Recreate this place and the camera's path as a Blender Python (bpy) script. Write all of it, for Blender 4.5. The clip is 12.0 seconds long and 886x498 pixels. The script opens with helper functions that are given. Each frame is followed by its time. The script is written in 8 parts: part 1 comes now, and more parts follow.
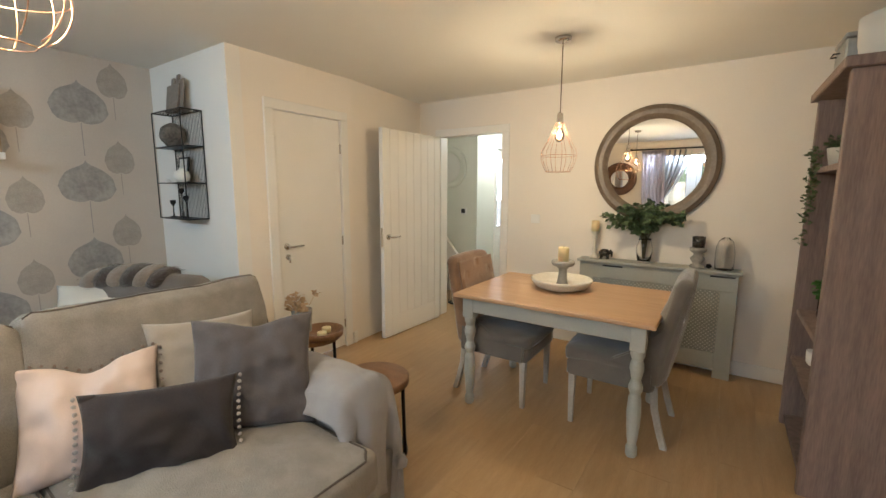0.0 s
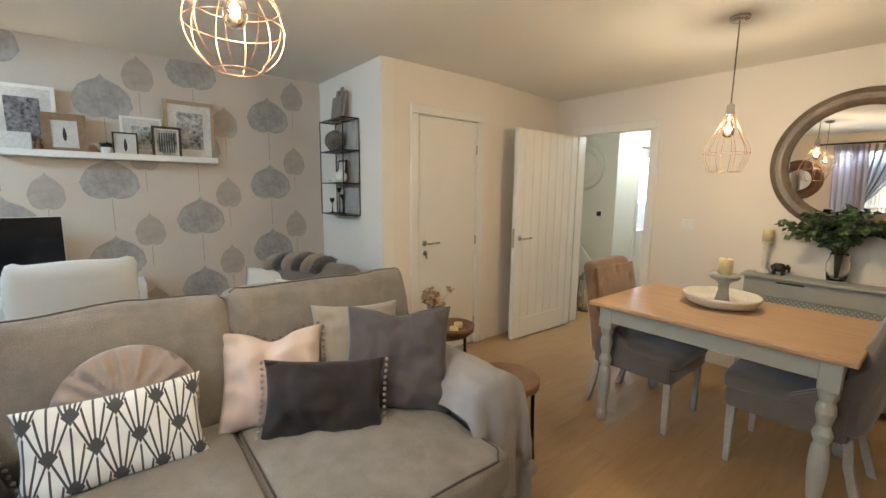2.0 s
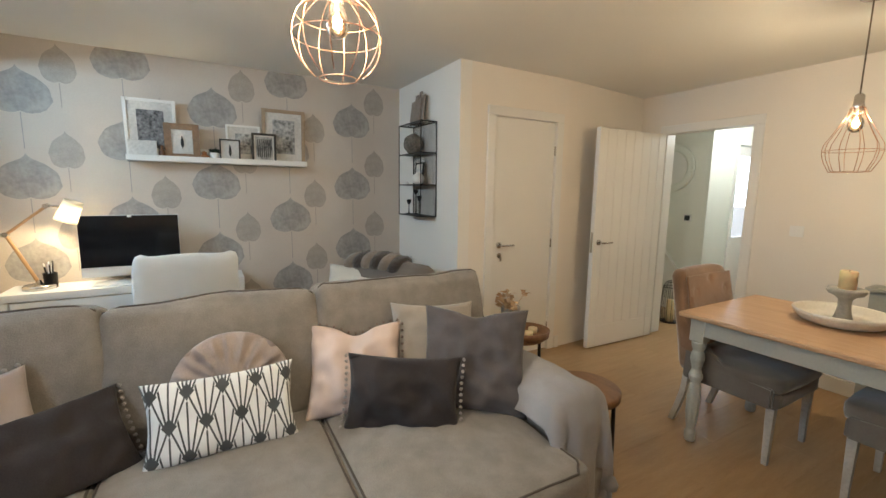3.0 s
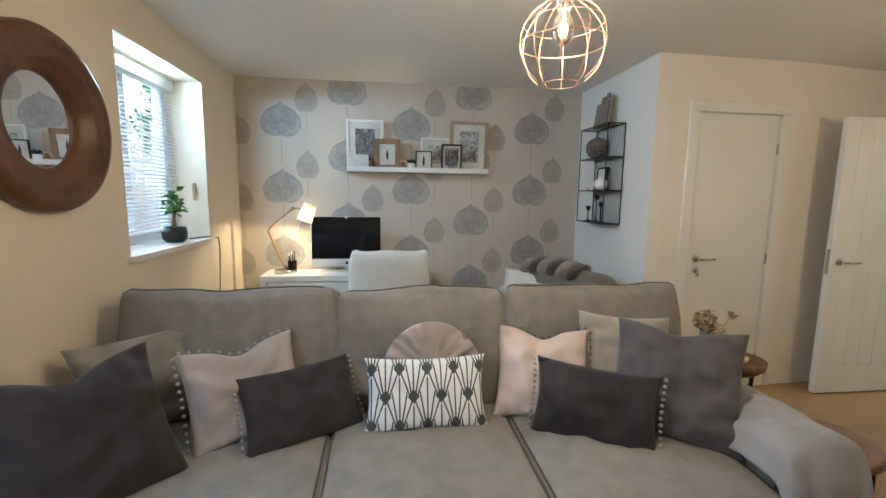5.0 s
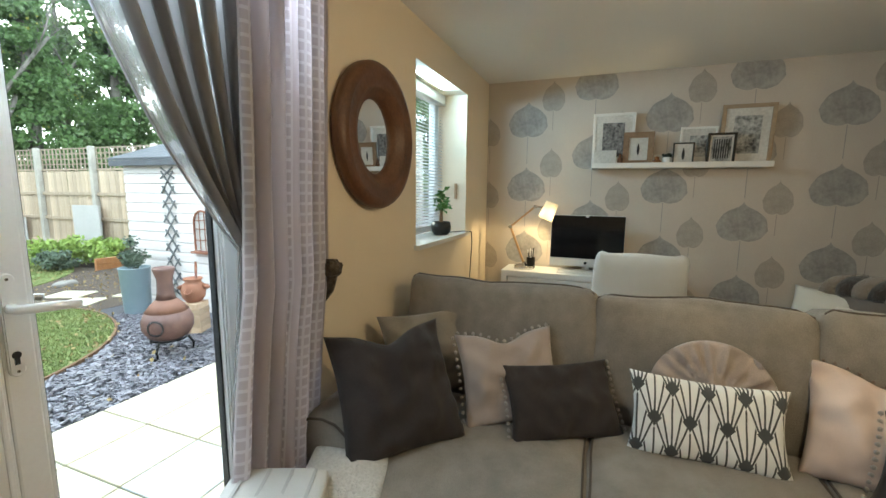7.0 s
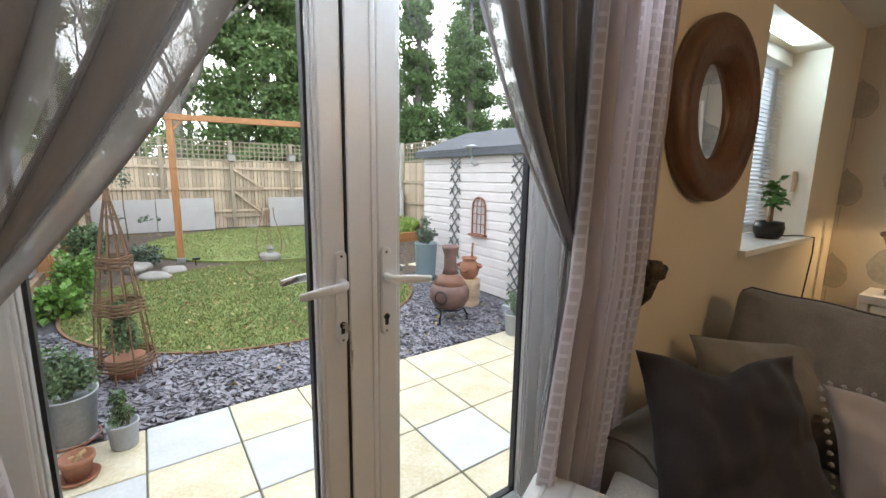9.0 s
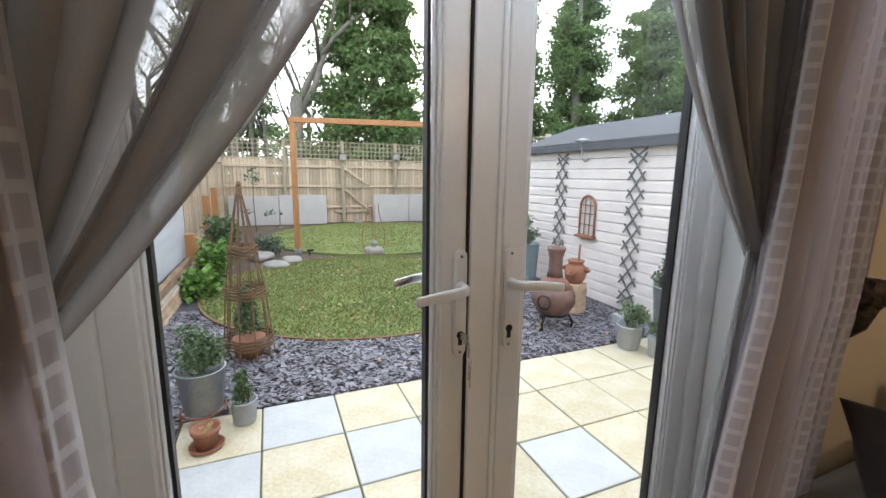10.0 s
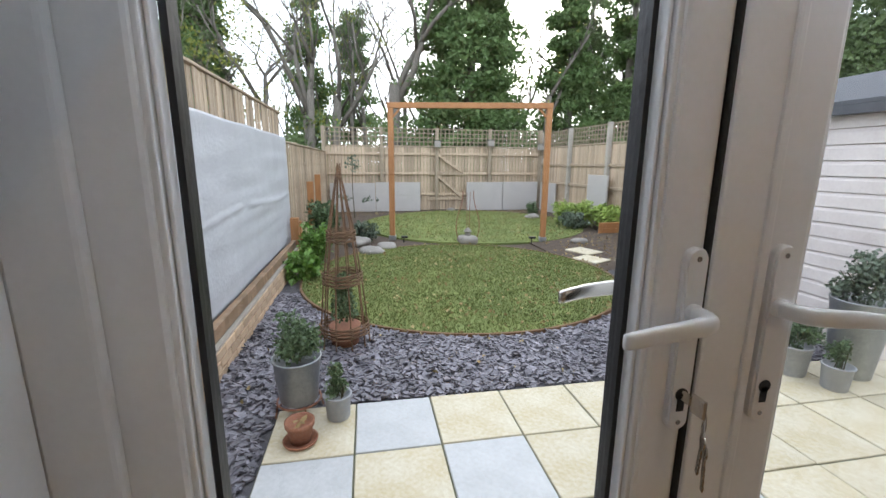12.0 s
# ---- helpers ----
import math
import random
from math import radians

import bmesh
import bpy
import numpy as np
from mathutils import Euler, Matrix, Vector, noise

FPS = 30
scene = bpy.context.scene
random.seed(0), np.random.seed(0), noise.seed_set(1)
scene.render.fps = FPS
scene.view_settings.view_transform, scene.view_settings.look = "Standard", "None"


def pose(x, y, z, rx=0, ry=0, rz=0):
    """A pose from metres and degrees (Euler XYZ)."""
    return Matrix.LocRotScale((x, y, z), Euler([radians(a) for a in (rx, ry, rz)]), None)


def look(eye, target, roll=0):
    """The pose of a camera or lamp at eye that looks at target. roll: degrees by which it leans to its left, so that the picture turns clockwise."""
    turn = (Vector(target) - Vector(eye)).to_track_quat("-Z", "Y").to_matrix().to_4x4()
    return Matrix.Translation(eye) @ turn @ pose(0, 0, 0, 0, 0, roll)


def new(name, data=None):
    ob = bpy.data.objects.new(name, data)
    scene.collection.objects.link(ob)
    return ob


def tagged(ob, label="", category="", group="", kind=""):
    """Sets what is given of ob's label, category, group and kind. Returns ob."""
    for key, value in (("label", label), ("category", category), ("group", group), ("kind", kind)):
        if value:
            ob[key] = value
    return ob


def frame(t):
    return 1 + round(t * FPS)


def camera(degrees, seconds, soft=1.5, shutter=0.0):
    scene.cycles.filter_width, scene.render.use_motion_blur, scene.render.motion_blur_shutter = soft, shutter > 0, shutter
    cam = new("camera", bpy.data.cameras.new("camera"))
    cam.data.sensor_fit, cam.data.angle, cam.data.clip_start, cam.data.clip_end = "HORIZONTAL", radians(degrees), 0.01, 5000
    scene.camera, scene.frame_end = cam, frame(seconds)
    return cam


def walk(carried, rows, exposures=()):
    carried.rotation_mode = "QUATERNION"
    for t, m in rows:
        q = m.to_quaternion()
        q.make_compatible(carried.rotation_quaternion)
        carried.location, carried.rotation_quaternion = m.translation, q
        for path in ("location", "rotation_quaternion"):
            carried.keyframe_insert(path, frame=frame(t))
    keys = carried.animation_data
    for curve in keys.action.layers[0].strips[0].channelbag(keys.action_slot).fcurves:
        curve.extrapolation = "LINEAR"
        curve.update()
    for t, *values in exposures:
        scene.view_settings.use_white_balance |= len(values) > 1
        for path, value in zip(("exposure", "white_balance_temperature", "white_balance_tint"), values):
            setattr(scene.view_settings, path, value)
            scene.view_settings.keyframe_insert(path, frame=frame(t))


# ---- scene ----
from mathutils.bvhtree import BVHTree

# camera and walk
cam = camera(93.7, 12.0)
PATH = [
    (0, (-0.218, 0.171, 1.433), (-1.327, 1.811, 1.151), 0.2),
    (0.5, (-0.232, 0.173, 1.43), (-1.459, 1.727, 1.148), 0.1),
    (1, (-0.258, 0.152, 1.428), (-1.59, 1.618, 1.146), 0.2),
    (1.5, (-0.266, 0.142, 1.427), (-1.706, 1.502, 1.146), 0.4),
    (2, (-0.275, 0.123, 1.435), (-1.814, 1.368, 1.15), 0.7),
    (2.5, (-0.292, 0.105, 1.43), (-1.926, 1.223, 1.148), 0.7),
    (3, (-0.304, 0.083, 1.433), (-2.027, 1.059, 1.153), 0.8),
    (3.2, (-0.303, 0.055, 1.446), (-2.057, 0.974, 1.162), 0.7),
    (4.8, (-0.335, -0.061, 1.417), (-2.285, 0.3, 1.16), 0.6),
    (5, (-0.329, -0.07, 1.416), (-2.294, 0.203, 1.162), 0.8),
    (5.5, (-0.323, -0.118, 1.421), (-2.305, -0.072, 1.163), 0.8),
    (6, (-0.314, -0.167, 1.423), (-2.287, -0.36, 1.162), 0.8),
    (6.5, (-0.308, -0.221, 1.422), (-2.24, -0.666, 1.157), 0.7),
    (7, (-0.316, -0.287, 1.419), (-2.165, -0.997, 1.143), 0.5),
    (7.5, (-0.296, -0.373, 1.418), (-2.021, -1.341, 1.125), 0.5),
    (7.7, (-0.314, -0.398, 1.409), (-1.975, -1.472, 1.112), 0.6),
    (9.3, (-0.306, -0.627, 1.408), (-1.334, -2.307, 1.067), 0.8),
    (9.5, (-0.309, -0.663, 1.4), (-1.256, -2.391, 1.059), 0.7),
    (10, (-0.319, -0.754, 1.384), (-1.076, -2.572, 1.033), 0.8),
    (10.5, (-0.316, -0.843, 1.363), (-0.92, -2.715, 1.0), 0.6),
    (11, (-0.311, -0.939, 1.349), (-0.808, -2.839, 0.973), 0.4),
    (11.5, (-0.314, -1.048, 1.334), (-0.728, -2.964, 0.94), 0.3),
    (12, (-0.304, -1.136, 1.321), (-0.655, -3.062, 0.915), 0.4),
]
EXPOSURES = [(0, 1.93, 5600, 3), (3, 1.75, 5600, 3), (5.0, 1.64, 5250, 3), (5.9, 1.64, 5300, 1), (7.0, 1.28, 5900, -4), (7.7, 0.92, 6400, 6), (9.3, 0.66, 6350, 8), (12, 0.25, 6250, 10)]
walk(cam, [(t, look(eye, target, roll)) for t, eye, target, roll in PATH], EXPOSURES)

# world and lights
SUN_ELEV, SUN_ROT = radians(22), radians(200)
world = bpy.data.worlds.new("overcast_sky")
scene.world = world
world.use_nodes = True
wn = world.node_tree.nodes
wl = world.node_tree.links
wbg = wn["Background"]
sky = wn.new("ShaderNodeTexSky")
sky.sky_type, sky.sun_disc, sky.sun_elevation, sky.sun_rotation = 'NISHITA', False, SUN_ELEV, SUN_ROT
sky.air_density, sky.dust_density = 1.0, 4.0
cloud = wn.new("ShaderNodeMix")
cloud.data_type = 'RGBA'
cloud.inputs[0].default_value = 0.8
cloud.inputs[7].default_value = (23.4, 25, 27.4, 1)
wl.new(sky.outputs[0], cloud.inputs[6])
wl.new(cloud.outputs[2], wbg.inputs[0])
wbg.inputs[1].default_value = 0.1
sun_data = bpy.data.lights.new("sun", 'SUN')
sun_data.energy, sun_data.angle, sun_data.color = 1.0, radians(25), (1.0, 0.93, 0.84)
sun = new("sun", sun_data)
sun.matrix_world = look((6 * math.sin(SUN_ROT), 6 * math.cos(SUN_ROT), 6 * math.tan(SUN_ELEV)), (0, 0, 0))


def bulb_light(name, place, watts, colour, radius=0.02):
    d = bpy.data.lights.new(name, 'POINT')
    d.energy, d.color, d.shadow_soft_size = watts, colour, radius
    ob = new(name, d)
    ob.location = place
    return ob


PEND_A = (-1.48, 0.414)      # living pendant
PEND_B = (-1.147, 2.887)     # dining pendant
WARM = (1.0, 0.73, 0.43)
bulb_light("living_bulb_light", (PEND_A[0], PEND_A[1], 1.88), 8.5, WARM)
bulb_light("dining_bulb_light", (PEND_B[0], PEND_B[1], 1.79), 6.2, WARM)
bulb_light("desk_bulb_light", (-3.965, -0.715, 1.225), 5.5, (1.0, 0.68, 0.34), 0.012)
bulb_light("hall_ceiling_light", (-2.35, 5.3, 2.2), 9.5, (1.0, 0.93, 0.80), 0.08)


def opening_light(name, place, target, w, h, watts, colour):
    """Stands for the sky's light in a window opening."""
    d = bpy.data.lights.new(name, 'AREA')
    d.shape, d.size, d.size_y, d.energy, d.color = 'RECTANGLE', w, h, watts, colour
    ob = new(name, d)
    ob.matrix_world = look(place, target)
    return ob


opening_light("garden_door_daylight", (-0.77, -1.42, 2.045), (-1.3, 4.0, 1.3), 1.4, 0.07, 14, (0.86, 0.94, 1.0))
opening_light("window_daylight", (-3.03, -1.95, 2.55), (-3.03, -1.3, 1.35), 1.1, 0.6, 4, (0.42, 0.72, 1.0))
opening_light("window_head_daylight", (-3.03, -1.45, 2.143), (-3.03, 1.0, 1.75), 0.5, 0.03, 5, (0.6, 0.83, 1.0))


# ---- materials ----
def mat(name, base, rough=0.6, second=None, scale=6.0, fine=60.0, var=0.12, bump=0.15, metal=0.0,
        stretch=(1, 1, 1), rnd=0.0, spec=0.5, sheen=0.0, coat=0.0):
    """Base colour broken up at two scales, with a fine relief."""
    m = bpy.data.materials.new(name)
    m.use_nodes = True
    n, l = m.node_tree.nodes, m.node_tree.links
    b = n["Principled BSDF"]
    b.inputs["Roughness"].default_value, b.inputs["Metallic"].default_value = rough, metal
    b.inputs["Specular IOR Level"].default_value = spec
    b.inputs["Sheen Weight"].default_value = sheen
    b.inputs["Coat Weight"].default_value = coat
    tc, mp = n.new("ShaderNodeTexCoord"), n.new("ShaderNodeMapping")
    mp.inputs["Scale"].default_value = stretch
    l.new(tc.outputs["Object"], mp.inputs[0])
    big, small = n.new("ShaderNodeTexNoise"), n.new("ShaderNodeTexNoise")
    for t, s, d in ((big, scale, 3), (small, fine, 4)):
        t.inputs["Scale"].default_value, t.inputs["Detail"].default_value = s, d
        l.new(mp.outputs[0], t.inputs["Vector"])
    second = second or tuple(c * (1 - 2.2 * var) for c in base)
    ramp = n.new("ShaderNodeValToRGB")
    ramp.color_ramp.elements[0].position, ramp.color_ramp.elements[1].position = 0.32, 0.68
    ramp.color_ramp.elements[0].color, ramp.color_ramp.elements[1].color = (*second, 1), (*base, 1)
    add = n.new("ShaderNodeMath")
    add.operation = 'MULTIPLY_ADD'
    l.new(small.outputs[0], add.inputs[0])
    add.inputs[1].default_value = 0.6
    sub = n.new("ShaderNodeMath")
    sub.operation = 'MULTIPLY_ADD'
    l.new(big.outputs[0], sub.inputs[0])
    sub.inputs[1].default_value, sub.inputs[2].default_value = 0.7, -0.15
    l.new(sub.outputs[0], add.inputs[2])
    l.new(add.outputs[0], ramp.inputs[0])
    colour = ramp.outputs[0]
    if rnd:
        oi, hsv, mr = n.new("ShaderNodeObjectInfo"), n.new("ShaderNodeHueSaturation"), n.new("ShaderNodeMapRange")
        mr.inputs[3].default_value, mr.inputs[4].default_value = 1 - rnd, 1 + rnd
        l.new(oi.outputs["Random"], mr.inputs[0])
        l.new(mr.outputs[0], hsv.inputs["Value"])
        l.new(colour, hsv.inputs["Color"])
        colour = hsv.outputs[0]
    l.new(colour, b.inputs["Base Color"])
    if bump:
        bp = n.new("ShaderNodeBump")
        bp.inputs["Strength"].default_value, bp.inputs["Distance"].default_value = bump, 0.01
        l.new(small.outputs[0], bp.inputs["Height"])
        l.new(bp.outputs[0], b.inputs["Normal"])
    return m


def cloth(name, base, thread=420.0, var=0.1, bump=0.35, second=None, rough=0.95, sheen=0.25, through_light=0.0, stretch=(1, 1, 1)):
    m = mat(name, base, rough, second, 5.0, thread, var, bump, sheen=sheen, spec=0.15, stretch=stretch)
    if through_light:
        n, l = m.node_tree.nodes, m.node_tree.links
        b, out = n["Principled BSDF"], n["Material Output"]
        tr, mx = n.new("ShaderNodeBsdfTranslucent"), n.new("ShaderNodeMixShader")
        tr.inputs[0].default_value = (*base, 1)
        mx.inputs[0].default_value = through_light
        l.new(b.outputs[0], mx.inputs[1])
        l.new(tr.outputs[0], mx.inputs[2])
        l.new(mx.outputs[0], out.inputs[0])
    return m


def leafy(m, amount=0.35):
    """Lets some light through thin leaves."""
    n, l = m.node_tree.nodes, m.node_tree.links
    b, out = n["Principled BSDF"], n["Material Output"]
    tr, mx = n.new("ShaderNodeBsdfTranslucent"), n.new("ShaderNodeMixShader")
    l.new(b.inputs["Base Color"].links[0].from_socket, tr.inputs[0])
    mx.inputs[0].default_value = amount
    l.new(b.outputs[0], mx.inputs[1])
    l.new(tr.outputs[0], mx.inputs[2])
    l.new(mx.outputs[0], out.inputs[0])
    return m


def glow(name, colour, strength):
    m = bpy.data.materials.new(name)
    m.use_nodes = True
    b = m.node_tree.nodes["Principled BSDF"]
    b.inputs["Base Color"].default_value = (*colour, 1)
    b.inputs["Emission Color"].default_value = (*colour, 1)
    b.inputs["Emission Strength"].default_value = strength
    return m


def glass_mat(name, rough=0.0, tint=(1, 1, 1), ior=1.45):
    m = bpy.data.materials.new(name)
    m.use_nodes = True
    b = m.node_tree.nodes["Principled BSDF"]
    b.inputs["Base Color"].default_value = (*tint, 1)
    b.inputs["Roughness"].default_value, b.inputs["IOR"].default_value = rough, ior
    b.inputs["Transmission Weight"].default_value = 1.0
    return m


WALL = mat("cream_wall_paint", (0.80, 0.70, 0.56), 0.85, None, 1.5, 180, 0.02, 0.05)
WHITEWALL = mat("white_wall_paint", (0.82, 0.79, 0.74), 0.85, None, 1.5, 180, 0.02, 0.05)
NORTH = mat("pale_wall_paint", (0.80, 0.74, 0.66), 0.85, None, 1.5, 180, 0.02, 0.05)
CUPBOARD = mat("off_white_wall_paint", (0.82, 0.76, 0.68), 0.85, None, 1.5, 180, 0.02, 0.05)
HALL = mat("hall_wall_paint", (0.74, 0.75, 0.68), 0.85, None, 1.5, 180, 0.02, 0.05)
CEIL = mat("ceiling_paint", (0.80, 0.78, 0.74), 0.9, None, 1.2, 160, 0.02, 0.05)
GLOSS = mat("white_gloss_paint", (0.80, 0.78, 0.74), 0.32, None, 3, 90, 0.015, 0.03)
UPVC = mat("white_upvc", (0.78, 0.79, 0.80), 0.28, None, 3, 120, 0.02, 0.02)
GASKET = mat("black_rubber_gasket", (0.012, 0.013, 0.016), 0.5)
PAPER = mat("taupe_wallpaper", (0.60, 0.54, 0.47), 0.7, (0.55, 0.49, 0.43), 3, 140, 0.05, 0.12)
LEAF_A = mat("silver_leaf_print", (0.43, 0.405, 0.378), 0.68, (0.285, 0.27, 0.255), 11, 34, 0.2, 0.2, 0.0)
LEAF_B = mat("taupe_leaf_print", (0.46, 0.41, 0.36), 0.68, (0.36, 0.325, 0.285), 22, 120, 0.12, 0.15, 0.08)
OAK = mat("pale_oak_floor", (0.43, 0.285, 0.145), 0.4, (0.36, 0.23, 0.11), 5, 42, 0.15, 0.06, stretch=(6, 0.6, 1), rnd=0.05)
SOFA = mat("grey_beige_sofa_fabric", (0.27, 0.247, 0.225), 0.95, (0.195, 0.178, 0.162), 13, 240, 0.12, 0.42, spec=0.12, sheen=0.2)
PIPING = cloth("dark_piping", (0.105, 0.09, 0.078), 380, sheen=0.05)
GLASS = glass_mat("window_glass", ior=1.25)
CLEAR = glass_mat("clear_glass")
MIRROR = mat("mirror_glass", (0.9, 0.9, 0.9), 0.01, (0.9, 0.9, 0.9), bump=0, metal=1.0)
BLACK = mat("black_metal", (0.015, 0.014, 0.014), 0.4, metal=0.6)
CHROME = mat("brushed_chrome", (0.62, 0.60, 0.57), 0.22, None, 8, 90, 0.04, 0.03, 1.0)
COPPER = mat("copper_wire", (0.86, 0.55, 0.38), 0.2, None, 8, 90, 0.05, 0.02, 1.0)
SAGE = mat("sage_grey_paint", (0.40, 0.405, 0.365), 0.5, None, 4, 90, 0.05, 0.08)
TABLETOP = mat("honey_pine_tabletop", (0.53, 0.35, 0.205), 0.38, (0.43, 0.265, 0.145), 4, 30, 0.15, 0.1, stretch=(0.5, 7, 3))
VELVET = cloth("taupe_velvet", (0.165, 0.145, 0.125), 260, 0.16, 0.2, sheen=0.6)
DARKWOOD = mat("mirror_frame_wood", (0.155, 0.068, 0.03), 0.42, (0.085, 0.036, 0.016), 6, 50, 0.2, 0.15, stretch=(1, 1, 5))
TAUPEFRAME = mat("aged_taupe_frame", (0.17, 0.128, 0.09), 0.42, (0.115, 0.083, 0.056), 6, 40, 0.2, 0.06)
RUSTIC = mat("grey_brown_rustic_wood", (0.25, 0.178, 0.15), 0.6, (0.15, 0.104, 0.088), 4, 26, 0.2, 0.35, stretch=(7, 7, 0.6))


# ---- mesh helpers ----
def link(name, bm, material, smooth=False):
    me = bpy.data.meshes.new(name)
    bm.normal_update()
    bm.to_mesh(me)
    bm.free()
    me.materials.append(material)
    if smooth:
        me.shade_smooth()
    return new(name, me)


def part(name, bm, material, parent=None, label="", smooth=False):
    ob = link(name, bm, material, smooth)
    if parent:
        ob.parent = parent
    if label:
        ob["label"] = label
    return ob


def thing(name, label, category, m=None, group="", kind=""):
    ob = new(name)
    ob.empty_display_size = 0.1
    if m is not None:
        ob.matrix_basis = m
    return tagged(ob, label, category, group, kind)


def setting(ob, label="", category=""):
    return tagged(ob, label, category, kind="structure")


def box(bm, x0, x1, y0, y1, z0, z1, bevel=0.0, seg=1):
    vs = [bm.verts.new((x, y, z)) for x in (x0, x1) for y in (y0, y1) for z in (z0, z1)]
    idx = ((0, 1, 3, 2), (4, 6, 7, 5), (0, 4, 5, 1), (2, 3, 7, 6), (0, 2, 6, 4), (1, 5, 7, 3))
    fs = [bm.faces.new([vs[i] for i in f]) for f in idx]
    if bevel:
        es = list({e for f in fs for e in f.edges})
        bmesh.ops.bevel(bm, geom=es, offset=bevel, segments=seg, affect='EDGES', profile=0.5)
    return bm


def boxes(*items, bevel=0.0, seg=1):
    bm = bmesh.new()
    for it in items:
        box(bm, *it, bevel=bevel, seg=seg)
    return bm


def lathe(profile, seg=24, bm=None, m=None, close=True):
    """A turned shape about z from (radius, height) pairs."""
    bm = bm or bmesh.new()
    m = m or Matrix()
    rings = []
    for r, z in profile:
        if r < 1e-5:
            rings.append([bm.verts.new(m @ Vector((0, 0, z)))])
        else:
            rings.append([bm.verts.new(m @ Vector((r * math.cos(2 * math.pi * i / seg), r * math.sin(2 * math.pi * i / seg), z))) for i in range(seg)])
    for a, b in zip(rings, rings[1:]):
        for i in range(seg):
            j = (i + 1) % seg
            if len(a) == 1 and len(b) == 1:
                continue
            if len(a) == 1:
                bm.faces.new((a[0], b[i], b[j]))
            elif len(b) == 1:
                bm.faces.new((a[i], a[j], b[0]))
            else:
                bm.faces.new((a[i], a[j], b[j], b[i]))
    if close:
        for ring, flip in ((rings[0], True), (rings[-1], False)):
            if len(ring) > 2:
                bm.faces.new(ring[::-1] if flip else ring)
    return bm


def tube(pts, r, seg=8, bm=None, closed=False):
    """A round bar along points; r may be a list."""
    bm = bm or bmesh.new()
    pts = [Vector(p) for p in pts]
    n = len(pts)
    rs = r if isinstance(r, (list, tuple)) else [r] * n
    rings, up = [], None
    for i, p in enumerate(pts):
        a = pts[(i - 1) % n] if closed or i else p
        b = pts[(i + 1) % n] if closed or i < n - 1 else p
        d = (b - a).normalized()
        if up is None:
            up = d.orthogonal().normalized()
        up = (up - d * up.dot(d))
        up = up.normalized() if up.length > 1e-6 else d.orthogonal().normalized()
        side = d.cross(up)
        rings.append([bm.verts.new(p + rs[i] * (math.cos(2 * math.pi * k / seg) * up + math.sin(2 * math.pi * k / seg) * side)) for k in range(seg)])
    pairs = list(zip(rings, rings[1:])) + ([(rings[-1], rings[0])] if closed else [])
    for a, b in pairs:
        for k in range(seg):
            q = (k + 1) % seg
            bm.faces.new((a[k], a[q], b[q], b[k]))
    if not closed:
        bm.faces.new(rings[0][::-1])
        bm.faces.new(rings[-1])
    return bm


def ring(r, z, thick, seg=32, bm=None, m=None):
    m = m or Matrix()
    return tube([m @ Vector((r * math.cos(2 * math.pi * i / seg), r * math.sin(2 * math.pi * i / seg), z)) for i in range(seg)], thick, 6, bm, True)


def soft_box(w, d, h, r=0.05, cuts=7, puff=0.02, rough=0.006, seed=0.0):
    """An upholstered block round its middle: rounded edges, bulging faces, slight unevenness."""
    bm = bmesh.new()
    bmesh.ops.create_cube(bm, size=2.0)
    bmesh.ops.subdivide_edges(bm, edges=list(bm.edges), cuts=cuts, use_grid_fill=True)
    half = Vector((w / 2, d / 2, h / 2))
    for v in bm.verts:
        u = v.co.copy()
        u = Vector([math.copysign(abs(c) ** 0.75, c) for c in u])
        p = Vector([u[i] * half[i] for i in range(3)])
        core = Vector([max(-(half[i] - r), min(half[i] - r, p[i])) for i in range(3)])
        out = p - core
        if out.length > 1e-6:
            p = core + out.normalized() * r
        bul = [(1 - u[(i + 1) % 3] ** 2) * (1 - u[(i + 2) % 3] ** 2) for i in range(3)]
        for i in range(3):
            if abs(u[i]) > 0.99:
                p[i] += math.copysign(puff * bul[i], u[i])
        p += noise.noise_vector(p * 5 + Vector((seed, seed, 0))) * rough
        v.co = p
    return bm


